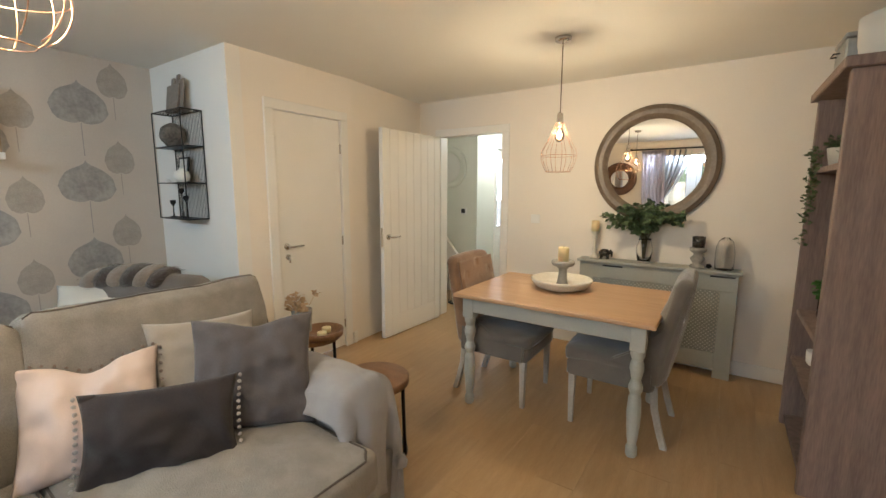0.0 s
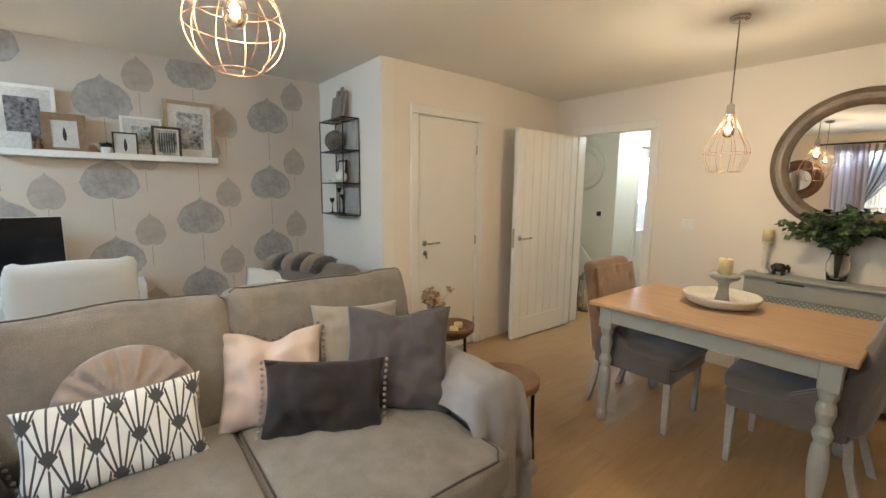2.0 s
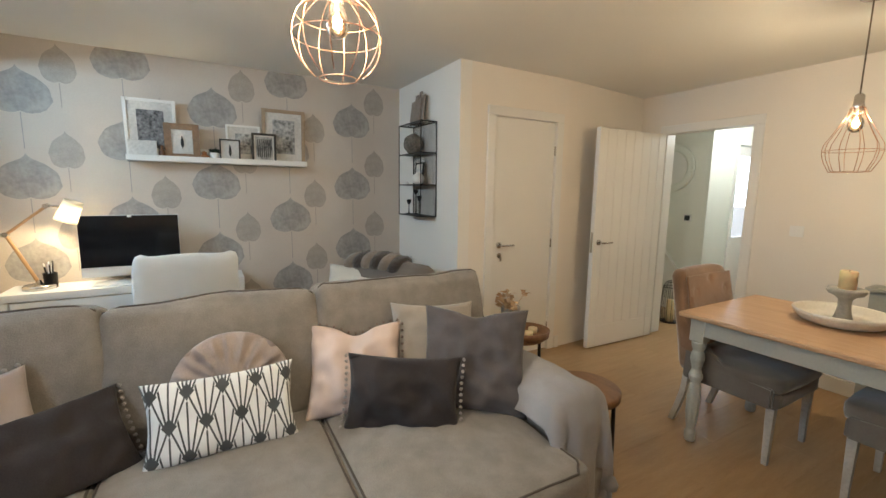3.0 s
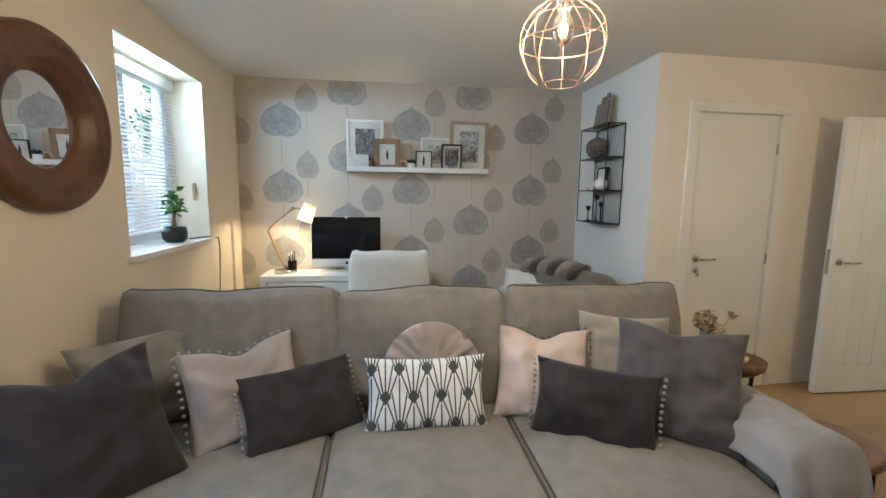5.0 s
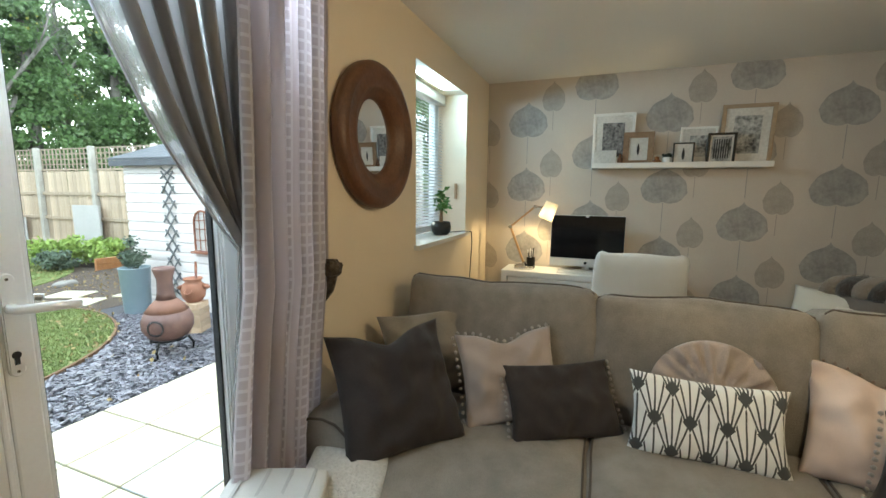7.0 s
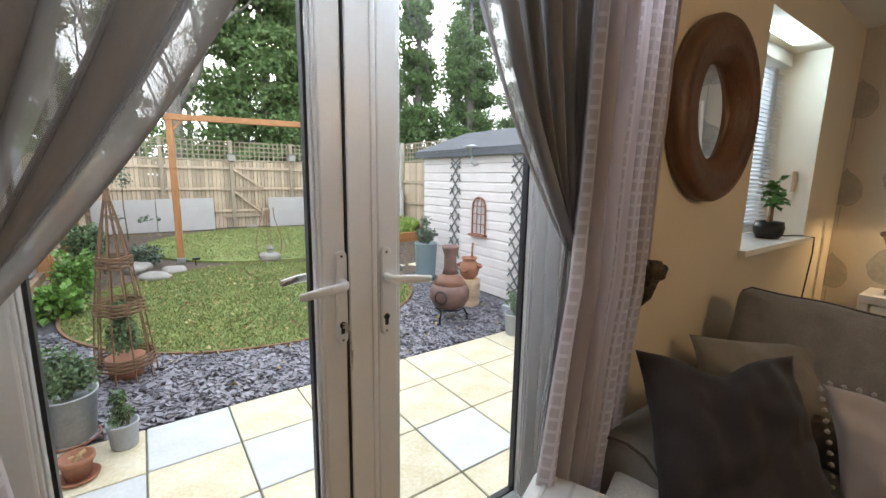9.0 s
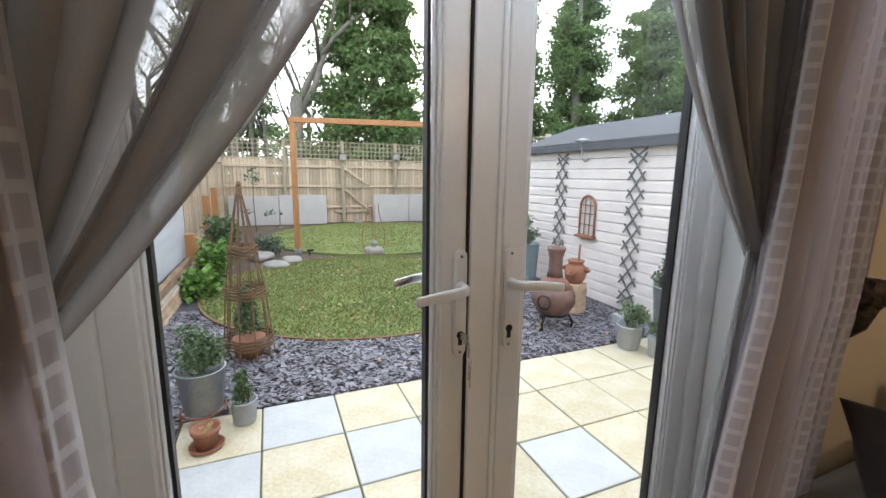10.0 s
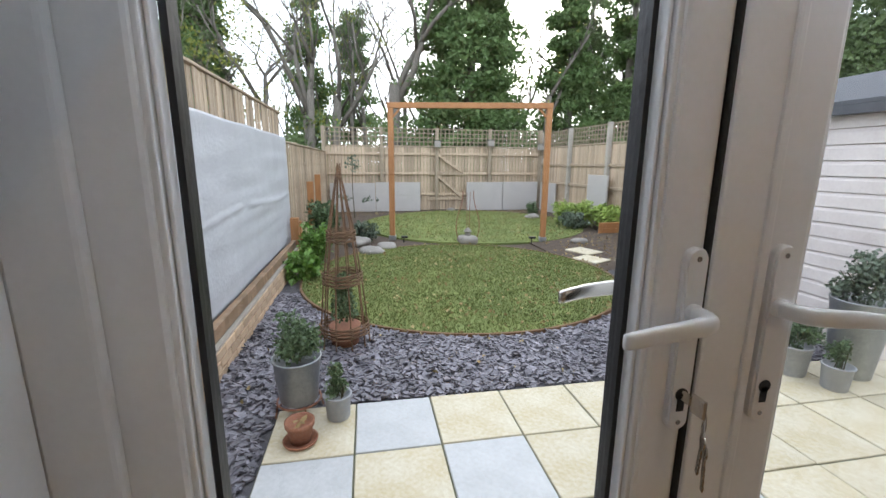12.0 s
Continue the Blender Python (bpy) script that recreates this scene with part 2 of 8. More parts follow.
def pillow(w, h, d, n=18, wrinkle=0.012, seed=0.0, round_shape=False, dent=0.0):
    """A scatter cushion standing on its lower edge: width x, thickness y, height z from 0."""
    bm = bmesh.new()
    grid = {}
    for side in (-1, 1):
        for i in range(n + 1):
            for j in range(n + 1):
                u, v = 2 * i / n - 1, 2 * j / n - 1
                edge = i in (0, n) or j in (0, n)
                if edge and side == 1:
                    grid[side, i, j] = grid[-1, i, j]
                    continue
                if round_shape:
                    k = math.sqrt(max(u * u + v * v - u * u * v * v, 0)) or 1
                    a, b = u * math.sqrt(1 - v * v / 2), v * math.sqrt(1 - u * u / 2)
                    x, z = a * w / 2, b * h / 2
                    t = max(0, 1 - (a * a + b * b)) ** 0.42
                    ang = math.atan2(b, a)
                    t *= 1 - 0.66 * abs(math.sin(ang * 10 + 0.8 * math.sin(ang * 3))) ** 0.6 * min(1, 1.6 * math.hypot(a, b)) - 0.35 * math.exp(-((math.hypot(a, b)) / 0.12) ** 2)
                else:
                    x = u * w / 2 * (1 - 0.095 * (1 - v * v))
                    z = v * h / 2 * (1 - 0.095 * (1 - u * u))
                    t = ((1 - u ** 2) * (1 - v ** 2)) ** 0.40
                    if dent and v > 0:
                        z -= dent * math.exp(-(u / 0.35) ** 2) * v
                q = Vector((x * 7 + seed, side * 3.1, z * 7 - seed))
                y = side * d / 2 * t + wrinkle * noise.noise(q) * (0.3 + t) + (0 if edge else side * 0.75 * wrinkle * (noise.noise(q * 2.3) - 0.9 * abs(noise.noise(Vector((x * 9 + z * 7 + seed, z * 5 - x * 4, seed * 2))))  + 0.8 * abs(noise.noise(Vector((x * 26 + seed, z * 9, seed)))) * (1 - t)))
                grid[side, i, j] = bm.verts.new((x, y, z + h / 2))
    for side in (-1, 1):
        for i in range(n):
            for j in range(n):
                f = [grid[side, i, j], grid[side, i + 1, j], grid[side, i + 1, j + 1], grid[side, i, j + 1]]
                f = f if side == -1 else f[::-1]
                if len(set(f)) == 4:
                    bm.faces.new(f)
    return bm


def sheet(f, nu, nv, bm=None):
    bm = bm or bmesh.new()
    g = [[bm.verts.new(f(i / nu, j / nv)) for j in range(nv + 1)] for i in range(nu + 1)]
    for i in range(nu):
        for j in range(nv):
            bm.faces.new((g[i][j], g[i + 1][j], g[i + 1][j + 1], g[i][j + 1]))
    return bm


def thicken(ob, t):
    md = ob.modifiers.new("thickness", 'SOLIDIFY')
    md.thickness, md.offset = t, 0
    return ob


def leaf_spray(bm, centre, radius, count, size, rng, flat=1.0, shape=None):
    """Many small folded leaves about a centre."""
    for _ in range(count):
        while True:
            p = Vector((rng.uniform(-1, 1), rng.uniform(-1, 1), rng.uniform(-1, 1)))
            if p.length <= 1:
                break
        p = p * (0.45 + 0.55 * rng.random())
        p = Vector((p.x * radius[0], p.y * radius[1], p.z * radius[2])) + Vector(centre)
        s = size * rng.uniform(0.6, 1.3)
        q = Euler((rng.uniform(-0.9, 0.9) * flat, rng.uniform(-0.9, 0.9) * flat, rng.uniform(0, 6.28))).to_matrix()
        a, b, c, d = (bm.verts.new(p + q @ Vector(v)) for v in ((0, 0, 0), (0.45 * s, 0.5 * s, 0.12 * s), (0, s, 0), (-0.45 * s, 0.5 * s, 0.12 * s)))
        bm.faces.new((a, b, c))
        bm.faces.new((a, c, d))
    return bm


# ---- the room ----
XW, XE, YS, YN, ZC = -4.14, 0.62, -1.32, 4.03, 2.385
XR, YR = -3.02, 1.75           # corner of the under-stair cupboard
DX0, DX1, DZ = -1.567, 0.03, 2.10   # French door opening
WX0, WX1, WZ0, WZ1 = -3.50, -2.555, 1.10, 2.16
GZ = -0.16                      # garden level

bm = bmesh.new()
box(bm, XW - 0.1, XE + 0.1, YS - 0.02, YN + 2.6, -0.14, -0.012)
floor = setting(link("floor", bm, OAK), "pale oak plank floor", "floor")

bm = boxes((XW - 0.1, XE + 0.1, YS - 0.32, YN + 2.6, ZC, ZC + 0.15))
setting(link("ceiling", bm, CEIL), "plain white painted ceiling", "ceiling")

bm = boxes((XW - 0.1, WX0, YS - 0.32, YS, -0.3, ZC), (WX0, WX1, YS - 0.32, YS, -0.3, WZ0 - 0.03), (WX0, WX1, YS - 0.32, YS, WZ1, ZC),
           (WX1, DX0, YS - 0.32, YS, -0.3, ZC), (DX0, DX1, YS - 0.32, YS, DZ, ZC), (DX1, XE + 0.1, YS - 0.32, YS, -0.3, ZC),
           (DX0, DX1, YS - 0.32, YS - 0.02, -0.3, -0.006))
setting(link("wall_south", bm, WALL), "cream painted wall with window and garden doors", "wall")

OX0, OX1, OZ = -2.86, -2.10, 2.015
bm = boxes((XR - 0.25, OX0, YN, YN + 0.1, 0, ZC), (OX0, OX1, YN, YN + 0.1, OZ, ZC), (OX1, XE + 0.1, YN, YN + 0.1, 0, ZC))
setting(link("wall_north", bm, NORTH), "pale painted wall behind the dining table", "wall")
wall_west = setting(link("wall_west", boxes((XW - 0.1, XW, YS, YR, 0, ZC)), PAPER), "taupe wallpapered wall with silver leaf motif", "wall")
setting(link("wall_return", boxes((XW - 0.1, XR, YR, YR + 0.1, 0, ZC)), WHITEWALL), "white painted side of the cupboard", "wall")
CY0, CY1, CZ = 2.065, 2.735, 2.03
bm = boxes((XR - 0.1, XR, YR + 0.1, CY0, 0, ZC), (XR - 0.1, XR, CY0, CY1, CZ, ZC), (XR - 0.1, XR, CY1, 2.86, 0, ZC))
v = [bm.verts.new(p) for p in ((XR, 2.86, 0), (XR - 0.05, YN, 0), (XR - 0.13, YN, ZC), (XR, 2.86, ZC),
                               (XR - 0.1, 2.86, 0), (XR - 0.2, YN, 0), (XR - 0.25, YN, ZC), (XR - 0.1, 2.86, ZC))]
for f in ((0, 1, 2, 3), (4, 7, 6, 5), (0, 4, 5, 1), (3, 2, 6, 7), (1, 5, 6, 2), (0, 3, 7, 4)):
    bm.faces.new([v[i] for i in f])
setting(link("wall_cupboard", bm, CUPBOARD), "cream painted cupboard wall under the stairs", "wall")
setting(link("wall_east", boxes((XE, XE + 0.1, YS, YN, 0, ZC)), WALL), "cream painted plain wall", "wall")
# hall behind the open door
bm = boxes((XW - 0.1, -3.0, 5.1, 5.2, 0, ZC), (-3.1, -3.0, 5.2, 5.66, 0, ZC), (-3.1, -3.0, 5.66, 6.5, 2.02, ZC), (-3.1, -3.0, 6.5, 6.63, 0, ZC),
           (-3.0, XE + 0.1, 6.53, 6.63, 0, ZC), (XE, XE + 0.1, YN + 0.1, 6.53, 0, ZC), (XW - 0.1, XW, YN + 0.1, 5.1, 0, ZC), (XW, XR - 0.25, YN + 0.1, YN + 0.2, 0, ZC))
setting(link("wall_hall", bm, HALL), "pale green-white hall wall", "wall")

# baseboards
bm = boxes((OX1 + 0.09, XE, YN - 0.016, YN - 0.001, 0, 0.11), (XR + 0.001, XR + 0.016, CY1 + 0.075, 2.86, 0, 0.11), (XR + 0.001, XR + 0.016, YR, CY0 - 0.075, 0, 0.11),
           (XW + 0.001, XW + 0.016, YS, YR, 0, 0.11), (XW, DX0 - 0.02, YS + 0.001, YS + 0.016, 0, 0.11), (XW, -3.0, 5.084, 5.099, 0, 0.11), bevel=0.003)
setting(link("baseboard", bm, GLOSS), "white gloss baseboard", "baseboard")
# door linings and architraves
bm = boxes((OX0 - 0.065, OX0 + 0.012, YN - 0.015, YN + 0.115, 0, OZ - 0.013), (OX1 - 0.012, OX1 + 0.065, YN - 0.015, YN + 0.115, 0, OZ - 0.013),
           (OX0 - 0.065, OX1 + 0.065, YN - 0.015, YN + 0.115, OZ - 0.012, OZ + 0.065), bevel=0.004)
setting(link("trim", bm, GLOSS), "white gloss door frame", "door frame")
bm = boxes((XR - 0.1, XR + 0.015, CY0 - 0.065, CY0 + 0.012, 0, CZ - 0.013), (XR - 0.1, XR + 0.015, CY1 - 0.012, CY1 + 0.065, 0, CZ - 0.013),
           (XR - 0.1, XR + 0.015, CY0 - 0.065, CY1 + 0.065, CZ - 0.012, CZ + 0.06), bevel=0.004)
setting(link("trim", bm, GLOSS), "white gloss cupboard door frame", "door frame")


def lever(parent, m, length=0.115, flip=1, rose=True):
    """A lever handle on a round rose; m puts its plate on the face, z out of it, x along the lever."""
    bm = bmesh.new()
    if rose:
        lathe([(0.026, 0), (0.026, 0.008), (0.022, 0.011), (0, 0.011)], 20, bm, m)
    tube([m @ Vector(p) for p in ((0, 0, 0.005), (0, 0, 0.045), (flip * 0.012, 0, 0.056), (flip * 0.03, 0, 0.058), (flip * length, 0, 0.055))], [0.009, 0.009, 0.009, 0.0085, 0.0075], 10, bm)
    return part("door_handle", bm, CHROME, parent, "brushed chrome lever handle", True)


# flush cupboard door, closed
cup = setting(thing("door_1", "", ""), "closed white flush cupboard door", "door")
part("door_panel", boxes((XR - 0.055, XR - 0.012, CY0 + 0.015, CY1 - 0.015, 0.008, CZ - 0.016), bevel=0.002), GLOSS, cup)
face = pose(XR - 0.012, CY0 + 0.09, 0.99) @ Matrix(((0, 0, 1, 0), (1, 0, 0, 0), (0, 1, 0, 0), (0, 0, 0, 1)))
lever(cup, face)
bm = lathe([(0.022, 0), (0.022, 0.008), (0.018, 0.01), (0, 0.01)], 18, None, face @ pose(0.004, -0.085, 0))
box(bm, XR + 0.0, XR + 0.022, CY0 + 0.089, CY0 + 0.099, 0.86, 0.905, 0.003)
part("thumb_turn", bm, CHROME, cup, "chrome thumb turn", True)
for z in (0.22, 0.985, 1.78):
    part("hinge", boxes((XR - 0.012, XR + 0.004, CY1 - 0.02, CY1 - 0.008, z - 0.04, z + 0.04), bevel=0.003), CHROME, cup)

# boarded door to the hall, standing open
odoor = setting(thing("door_2", "", "", pose(-2.825, 3.93, 0, 0, 0, 178.4)), "open white boarded door to the hall", "door")
# local: leaf runs along +y from the hinge, face at +x and -x
LW, LH = 0.885, 1.99
bm = bmesh.new()
box(bm, -0.0175, 0.0175, 0, LW, 0.01, LH, 0.003)
part("door_leaf", bm, GLOSS, odoor)
bw = (LW - 0.2) / 6
for s in (-1, 1):
    for i in range(6):
        part("board", boxes((s * 0.0185 - 0.003, s * 0.0185 + 0.003, 0.1 + i * bw + 0.0025, 0.1 + (i + 1) * bw - 0.0025, 0.22, LH - 0.005 if s else 0), bevel=0.0022), GLOSS, odoor)
    part("bottom_rail", boxes((s * 0.0185 - 0.003, s * 0.0185 + 0.003, 0.1, LW - 0.1, 0.012, 0.21), bevel=0.002), GLOSS, odoor)
    for y in (0.0495, LW - 0.0495):
        part("stile", boxes((s * 0.0185 - 0.0042, s * 0.0185 + 0.0042, y - 0.048, y + 0.048, 0.012, LH - 0.002), bevel=0.002), GLOSS, odoor)
hm = pose(-0.0225, LW - 0.06, 0.99) @ Matrix(((0, 0, -1, 0), (-1, 0, 0, 0), (0, 1, 0, 0), (0, 0, 0, 1)))
lever(odoor, hm)
part("latch_plate", boxes((-0.011, 0.011, LW - 0.001, LW + 0.002, 0.90, 1.08)), CHROME, odoor)

# ---- French doors ----
FY = -1.58
fd = setting(thing("door_3", "", ""), "closed white plastic double garden doors with glass panes", "door")
part("door_frame", boxes((DX0, DX0 + 0.07, FY - 0.07, FY + 0.012, -0.005, DZ), (DX1 - 0.07, DX1, FY - 0.07, FY + 0.012, -0.005, DZ),
                         (DX0 + 0.07, DX1 - 0.07, FY - 0.07, FY + 0.012, DZ - 0.07, DZ), (DX0 + 0.07, DX1 - 0.07, FY - 0.07, FY + 0.012, -0.005, 0.045), bevel=0.006, seg=2), UPVC, fd)
MID = -0.722                    # edge where the two leaves meet
GZ0, GZ1 = 0.155, DZ - 0.13
STILE = 0.064


def door_leaf(a, b, name):
    leaf = part(name, boxes((a, a + STILE, FY - 0.06, FY, 0.05, DZ - 0.075), (b - STILE, b, FY - 0.06, FY, 0.05, DZ - 0.075),
                            (a + STILE, b - STILE, FY - 0.06, FY, 0.05, GZ0), (a + STILE, b - STILE, FY - 0.06, FY, GZ1, DZ - 0.075), bevel=0.006, seg=2), UPVC, fd)
    g0, g1 = a + STILE, b - STILE
    # two stepped beads and a black seal round the pane
    for k, (w0, w1, y0, y1) in enumerate(((-0.002, 0.007, -0.022, -0.005), (0.0075, 0.013, -0.032, -0.012))):
        part("bead", boxes((g0 + w0, g0 + w1, FY + y0, FY + y1, GZ0 + w0, GZ1 - w0), (g1 - w1, g1 - w0, FY + y0, FY + y1, GZ0 + w0, GZ1 - w0),
                           (g0 + w1, g1 - w1, FY + y0, FY + y1, GZ0 + w0, GZ0 + w1), (g0 + w1, g1 - w1, FY + y0, FY + y1, GZ1 - w1, GZ1 - w0), bevel=0.0025, seg=2), UPVC, leaf)
    part("seal", boxes((g0 + 0.0135, g0 + 0.021, FY - 0.058, FY - 0.03, GZ0 + 0.01, GZ1 - 0.01), (g1 - 0.021, g1 - 0.0135, FY - 0.058, FY - 0.03, GZ0 + 0.01, GZ1 - 0.01),
                       (g0 + 0.021, g1 - 0.021, FY - 0.058, FY - 0.03, GZ0 + 0.0135, GZ0 + 0.021), (g0 + 0.021, g1 - 0.021, FY - 0.058, FY - 0.03, GZ1 - 0.021, GZ1 - 0.0135)), GASKET, leaf)
    pane = part("pane", boxes((g0 + 0.015, g1 - 0.015, FY - 0.046, FY - 0.040, GZ0 + 0.015, GZ1 - 0.015)), GLASS, leaf)
    pane.visible_shadow = False
    return leaf


leaf_a = door_leaf(MID + 0.002, DX1 - 0.066, "garden_door")
leaf_b = door_leaf(DX0 + 0.066, -0.811, "garden_door")
# overlapping meeting rail fixed to the second leaf, with its rounded ridge and rubber line
part("meeting_rail", boxes((-0.8105, MID - 0.002, FY - 0.06, FY + 0.002, 0.05, DZ - 0.076), (-0.800, MID - 0.002, FY + 0.002, FY + 0.011, 0.05, DZ - 0.076), bevel=0.004, seg=2), UPVC, leaf_b)
part("ridge", boxes((-0.801, -0.787, FY + 0.008, FY + 0.016, 0.05, DZ - 0.076), bevel=0.004, seg=2), UPVC, leaf_b)
part("seal", boxes((MID - 0.0018, MID + 0.0012, FY - 0.02, FY + 0.006, 0.05, DZ - 0.076)), GASKET, leaf_b)
for x in (DX0 + 0.0665, DX1 - 0.0695):
    part("seal", boxes((x, x + 0.003, FY - 0.04, FY + 0.004, 0.05, DZ - 0.076)), GASKET, fd)
SPZ, KHZ = 1.137, 1.024         # spindle and keyhole heights
for leaf, sgn, hx in ((leaf_a, 1, -0.704), (leaf_b, -1, -0.833)):
    for side, y in ((1, FY), (-1, FY - 0.06)):
        bm = lathe([(0.0155, 0), (0.0155, 0.007), (0.013, 0.0105), (0, 0.0105)], 20, None, pose(hx, y, 1.2055, -90 * side))
        lathe([(0.0155, 0), (0.0155, 0.007), (0.013, 0.0105), (0, 0.0105)], 20, bm, pose(hx, y, 0.9855, -90 * side))
        box(bm, hx - 0.0155, hx + 0.0155, min(y, y + side * 0.007), max(y, y + side * 0.007), 0.9855, 1.2055)
        box(bm, hx - 0.013, hx + 0.013, min(y + side * 0.007, y + side * 0.0105), max(y + side * 0.007, y + side * 0.0105), 0.9855, 1.2055)
        plate = part("handle_plate", bm, UPVC, leaf, "white handle back plate with rounded ends")
        for z in (1.207, 0.983):
            part("screw", lathe([(0.0035, 0), (0.0035, 0.0012), (0, 0.0012)], 10, None, pose(hx, y + side * 0.0103, z, -90 * side)), CHROME, plate)
        # a collar, a bent neck and a flattened grip that tapers to a square end
        bm = lathe([(0.0125, 0.008), (0.0125, 0.016), (0.011, 0.019)], 18, None, pose(hx, y, SPZ, -90 * side))
        pts = [(0, 0.010, 0), (0, 0.032, 0), (0.006, 0.044, 0), (0.018, 0.051, 0), (0.04, 0.054, -0.002), (0.075, 0.055, -0.005), (0.112, 0.053, -0.011), (0.1205, 0.052, -0.012)]
        half = [(0.0105, 0.0105), (0.0105, 0.0105), (0.0105, 0.011), (0.0085, 0.0115), (0.0065, 0.0118), (0.006, 0.0112), (0.0055, 0.0105), (0.0045, 0.0095)]
        rows = []
        for k, ((px_, py_, pz_), (hd, hz)) in enumerate(zip(pts, half)):
            q0, q1 = Vector(pts[max(0, k - 1)]), Vector(pts[min(len(pts) - 1, k + 1)])
            dr = (q1 - q0).normalized()
            nrm_ = Vector((-dr.y, dr.x, 0)).normalized()
            rows.append([])
            for i in range(14):
                t_ = 2 * math.pi * i / 14
                c_, s_ = math.copysign(abs(math.cos(t_)) ** 0.7, math.cos(t_)), math.copysign(abs(math.sin(t_)) ** 0.7, math.sin(t_))
                p = Vector((px_, py_, pz_)) + nrm_ * (hd * c_) + Vector((0, 0, hz * s_))
                rows[-1].append(bm.verts.new((hx + sgn * p.x, y + side * p.y, SPZ + p.z)))
        for p, q in zip(rows, rows[1:]):
            for i in range(14):
                bm.faces.new((p[i], p[(i + 1) % 14], q[(i + 1) % 14], q[i]))
        bm.faces.new(rows[-1])
        bmesh.ops.recalc_face_normals(bm, faces=list(bm.faces))
        part("door_handle", bm, UPVC if side == 1 else CHROME, leaf, "white lever handle" if side == 1 else "chrome lever handle", True)
    bm = lathe([(0.009, 0), (0.009, 0.0035), (0, 0.0035)], 16, None, pose(hx, FY + 0.0085, KHZ, -90))
    box(bm, hx - 0.005, hx + 0.005, FY + 0.0085, FY + 0.012, KHZ - 0.024, KHZ)
    part("keyhole", bm, GASKET, leaf)
# keys in the lock
kx = -0.704
keys = thing("key_bunch", "bunch of small steel keys hanging from the lock", "keys")
part("key", boxes((kx - 0.0035, kx + 0.0035, FY + 0.012, FY + 0.030, KHZ - 0.007, KHZ + 0.007), (kx - 0.0025, kx + 0.0025, FY + 0.029, FY + 0.052, KHZ - 0.013, KHZ + 0.013), bevel=0.002), CHROME, keys)
part("key_ring", tube([(kx - 0.004 + 0.004 * math.sin(a), FY + 0.048 + 0.006 * math.sin(a), KHZ - 0.022 + 0.016 * math.cos(a)) for a in [i * 6.283 / 18 for i in range(18)]], 0.0013, 6, None, True), CHROME, keys)
for dx, dz, tilt in ((-0.006, 0.0, 8), (-0.010, -0.012, -10)):
    bm = lathe([(0.0105, -0.001), (0.0105, 0.001)], 14, None, pose(0, 0, -0.012, 90))
    box(bm, -0.0042, 0.0042, -0.001, 0.001, -0.062, -0.02)
    for k in range(4):
        box(bm, 0.003, 0.0062, -0.001, 0.001, -0.058 + k * 0.008, -0.054 + k * 0.008)
    bmesh.ops.transform(bm, matrix=pose(kx + dx, FY + 0.048, KHZ - 0.034 + dz, 0, tilt, 60), verts=list(bm.verts))
    part("key", bm, CHROME, keys)

# white reveal boards beside the garden doors
setting(link("trim", boxes((DX0 - 0.01, DX0 + 0.005, FY + 0.012, YS + 0.004, 0, DZ - 0.006), (DX1 - 0.005, DX1 + 0.01, FY + 0.012, YS + 0.004, 0, DZ - 0.006), (DX0 + 0.005, DX1 - 0.005, FY + 0.012, YS + 0.004, DZ - 0.006, DZ + 0.01), bevel=0.002), UPVC), "white lining boards of the door reveal", "door frame")

# ---- window with blind ----
win = setting(thing("window_1", "", ""), "white window with a partly open venetian blind", "window")
WY = YS - 0.24
part("window_frame", boxes((WX0, WX0 + 0.06, WY - 0.06, WY, WZ0, WZ1), (WX1 - 0.06, WX1, WY - 0.06, WY, WZ0, WZ1), (WX0 + 0.06, WX1 - 0.06, WY - 0.06, WY, WZ0, WZ0 + 0.06),
                           (WX0 + 0.06, WX1 - 0.06, WY - 0.06, WY, WZ1 - 0.06, WZ1), (-3.06, -3.0, WY - 0.055, WY - 0.005, WZ0 + 0.06, WZ1 - 0.06), bevel=0.006), UPVC, win)
for a, b in ((WX0 + 0.05, -3.05), (-3.01, WX1 - 0.05)):
    p = part("pane", boxes((a, b, WY - 0.034, WY - 0.028, WZ0 + 0.05, WZ1 - 0.05)), GLASS, win)
    p.visible_shadow = False
part("window_sill", boxes((WX0 - 0.03, WX1 + 0.03, YS, YS + 0.035, WZ0 - 0.03, WZ0), (WX0, WX1, WY, YS, WZ0 - 0.03, WZ0), bevel=0.002), GLOSS, win)
SLAT = mat("white_blind_slat", (0.78, 0.78, 0.78), 0.4)
slat_bm = bmesh.new()
box(slat_bm, WX0 + 0.012, WX1 - 0.012, -0.0125, 0.0125, -0.0008, 0.0008)
blind = thing("venetian_blind", "white venetian blind with thin open slats", "blind")
BY = WY + 0.035
part("head_rail", boxes((WX0 + 0.006, WX1 - 0.006, BY - 0.03, BY + 0.03, WZ1 - 0.075, WZ1 - 0.002), bevel=0.003), GLOSS, blind)
first = part("slat", slat_bm, SLAT, blind)
first.matrix_basis = pose(0, BY, WZ1 - 0.095, -30)
z = WZ1 - 0.12
while z > WZ0 + 0.05:
    s = first.copy()
    scene.collection.objects.link(s)
    s.matrix_basis = pose(0, BY, z, -30)
    z -= 0.0235
part("bottom_rail", boxes((WX0 + 0.012, WX1 - 0.012, BY - 0.014, BY + 0.014, z + 0.002, z + 0.016), bevel=0.003), SLAT, blind)
for x in (WX0 + 0.12, WX1 - 0.12):
    part("cord", tube([(x, BY + 0.015, WZ1 - 0.08), (x, BY + 0.015, z + 0.01)], 0.0012, 5), SLAT, blind)


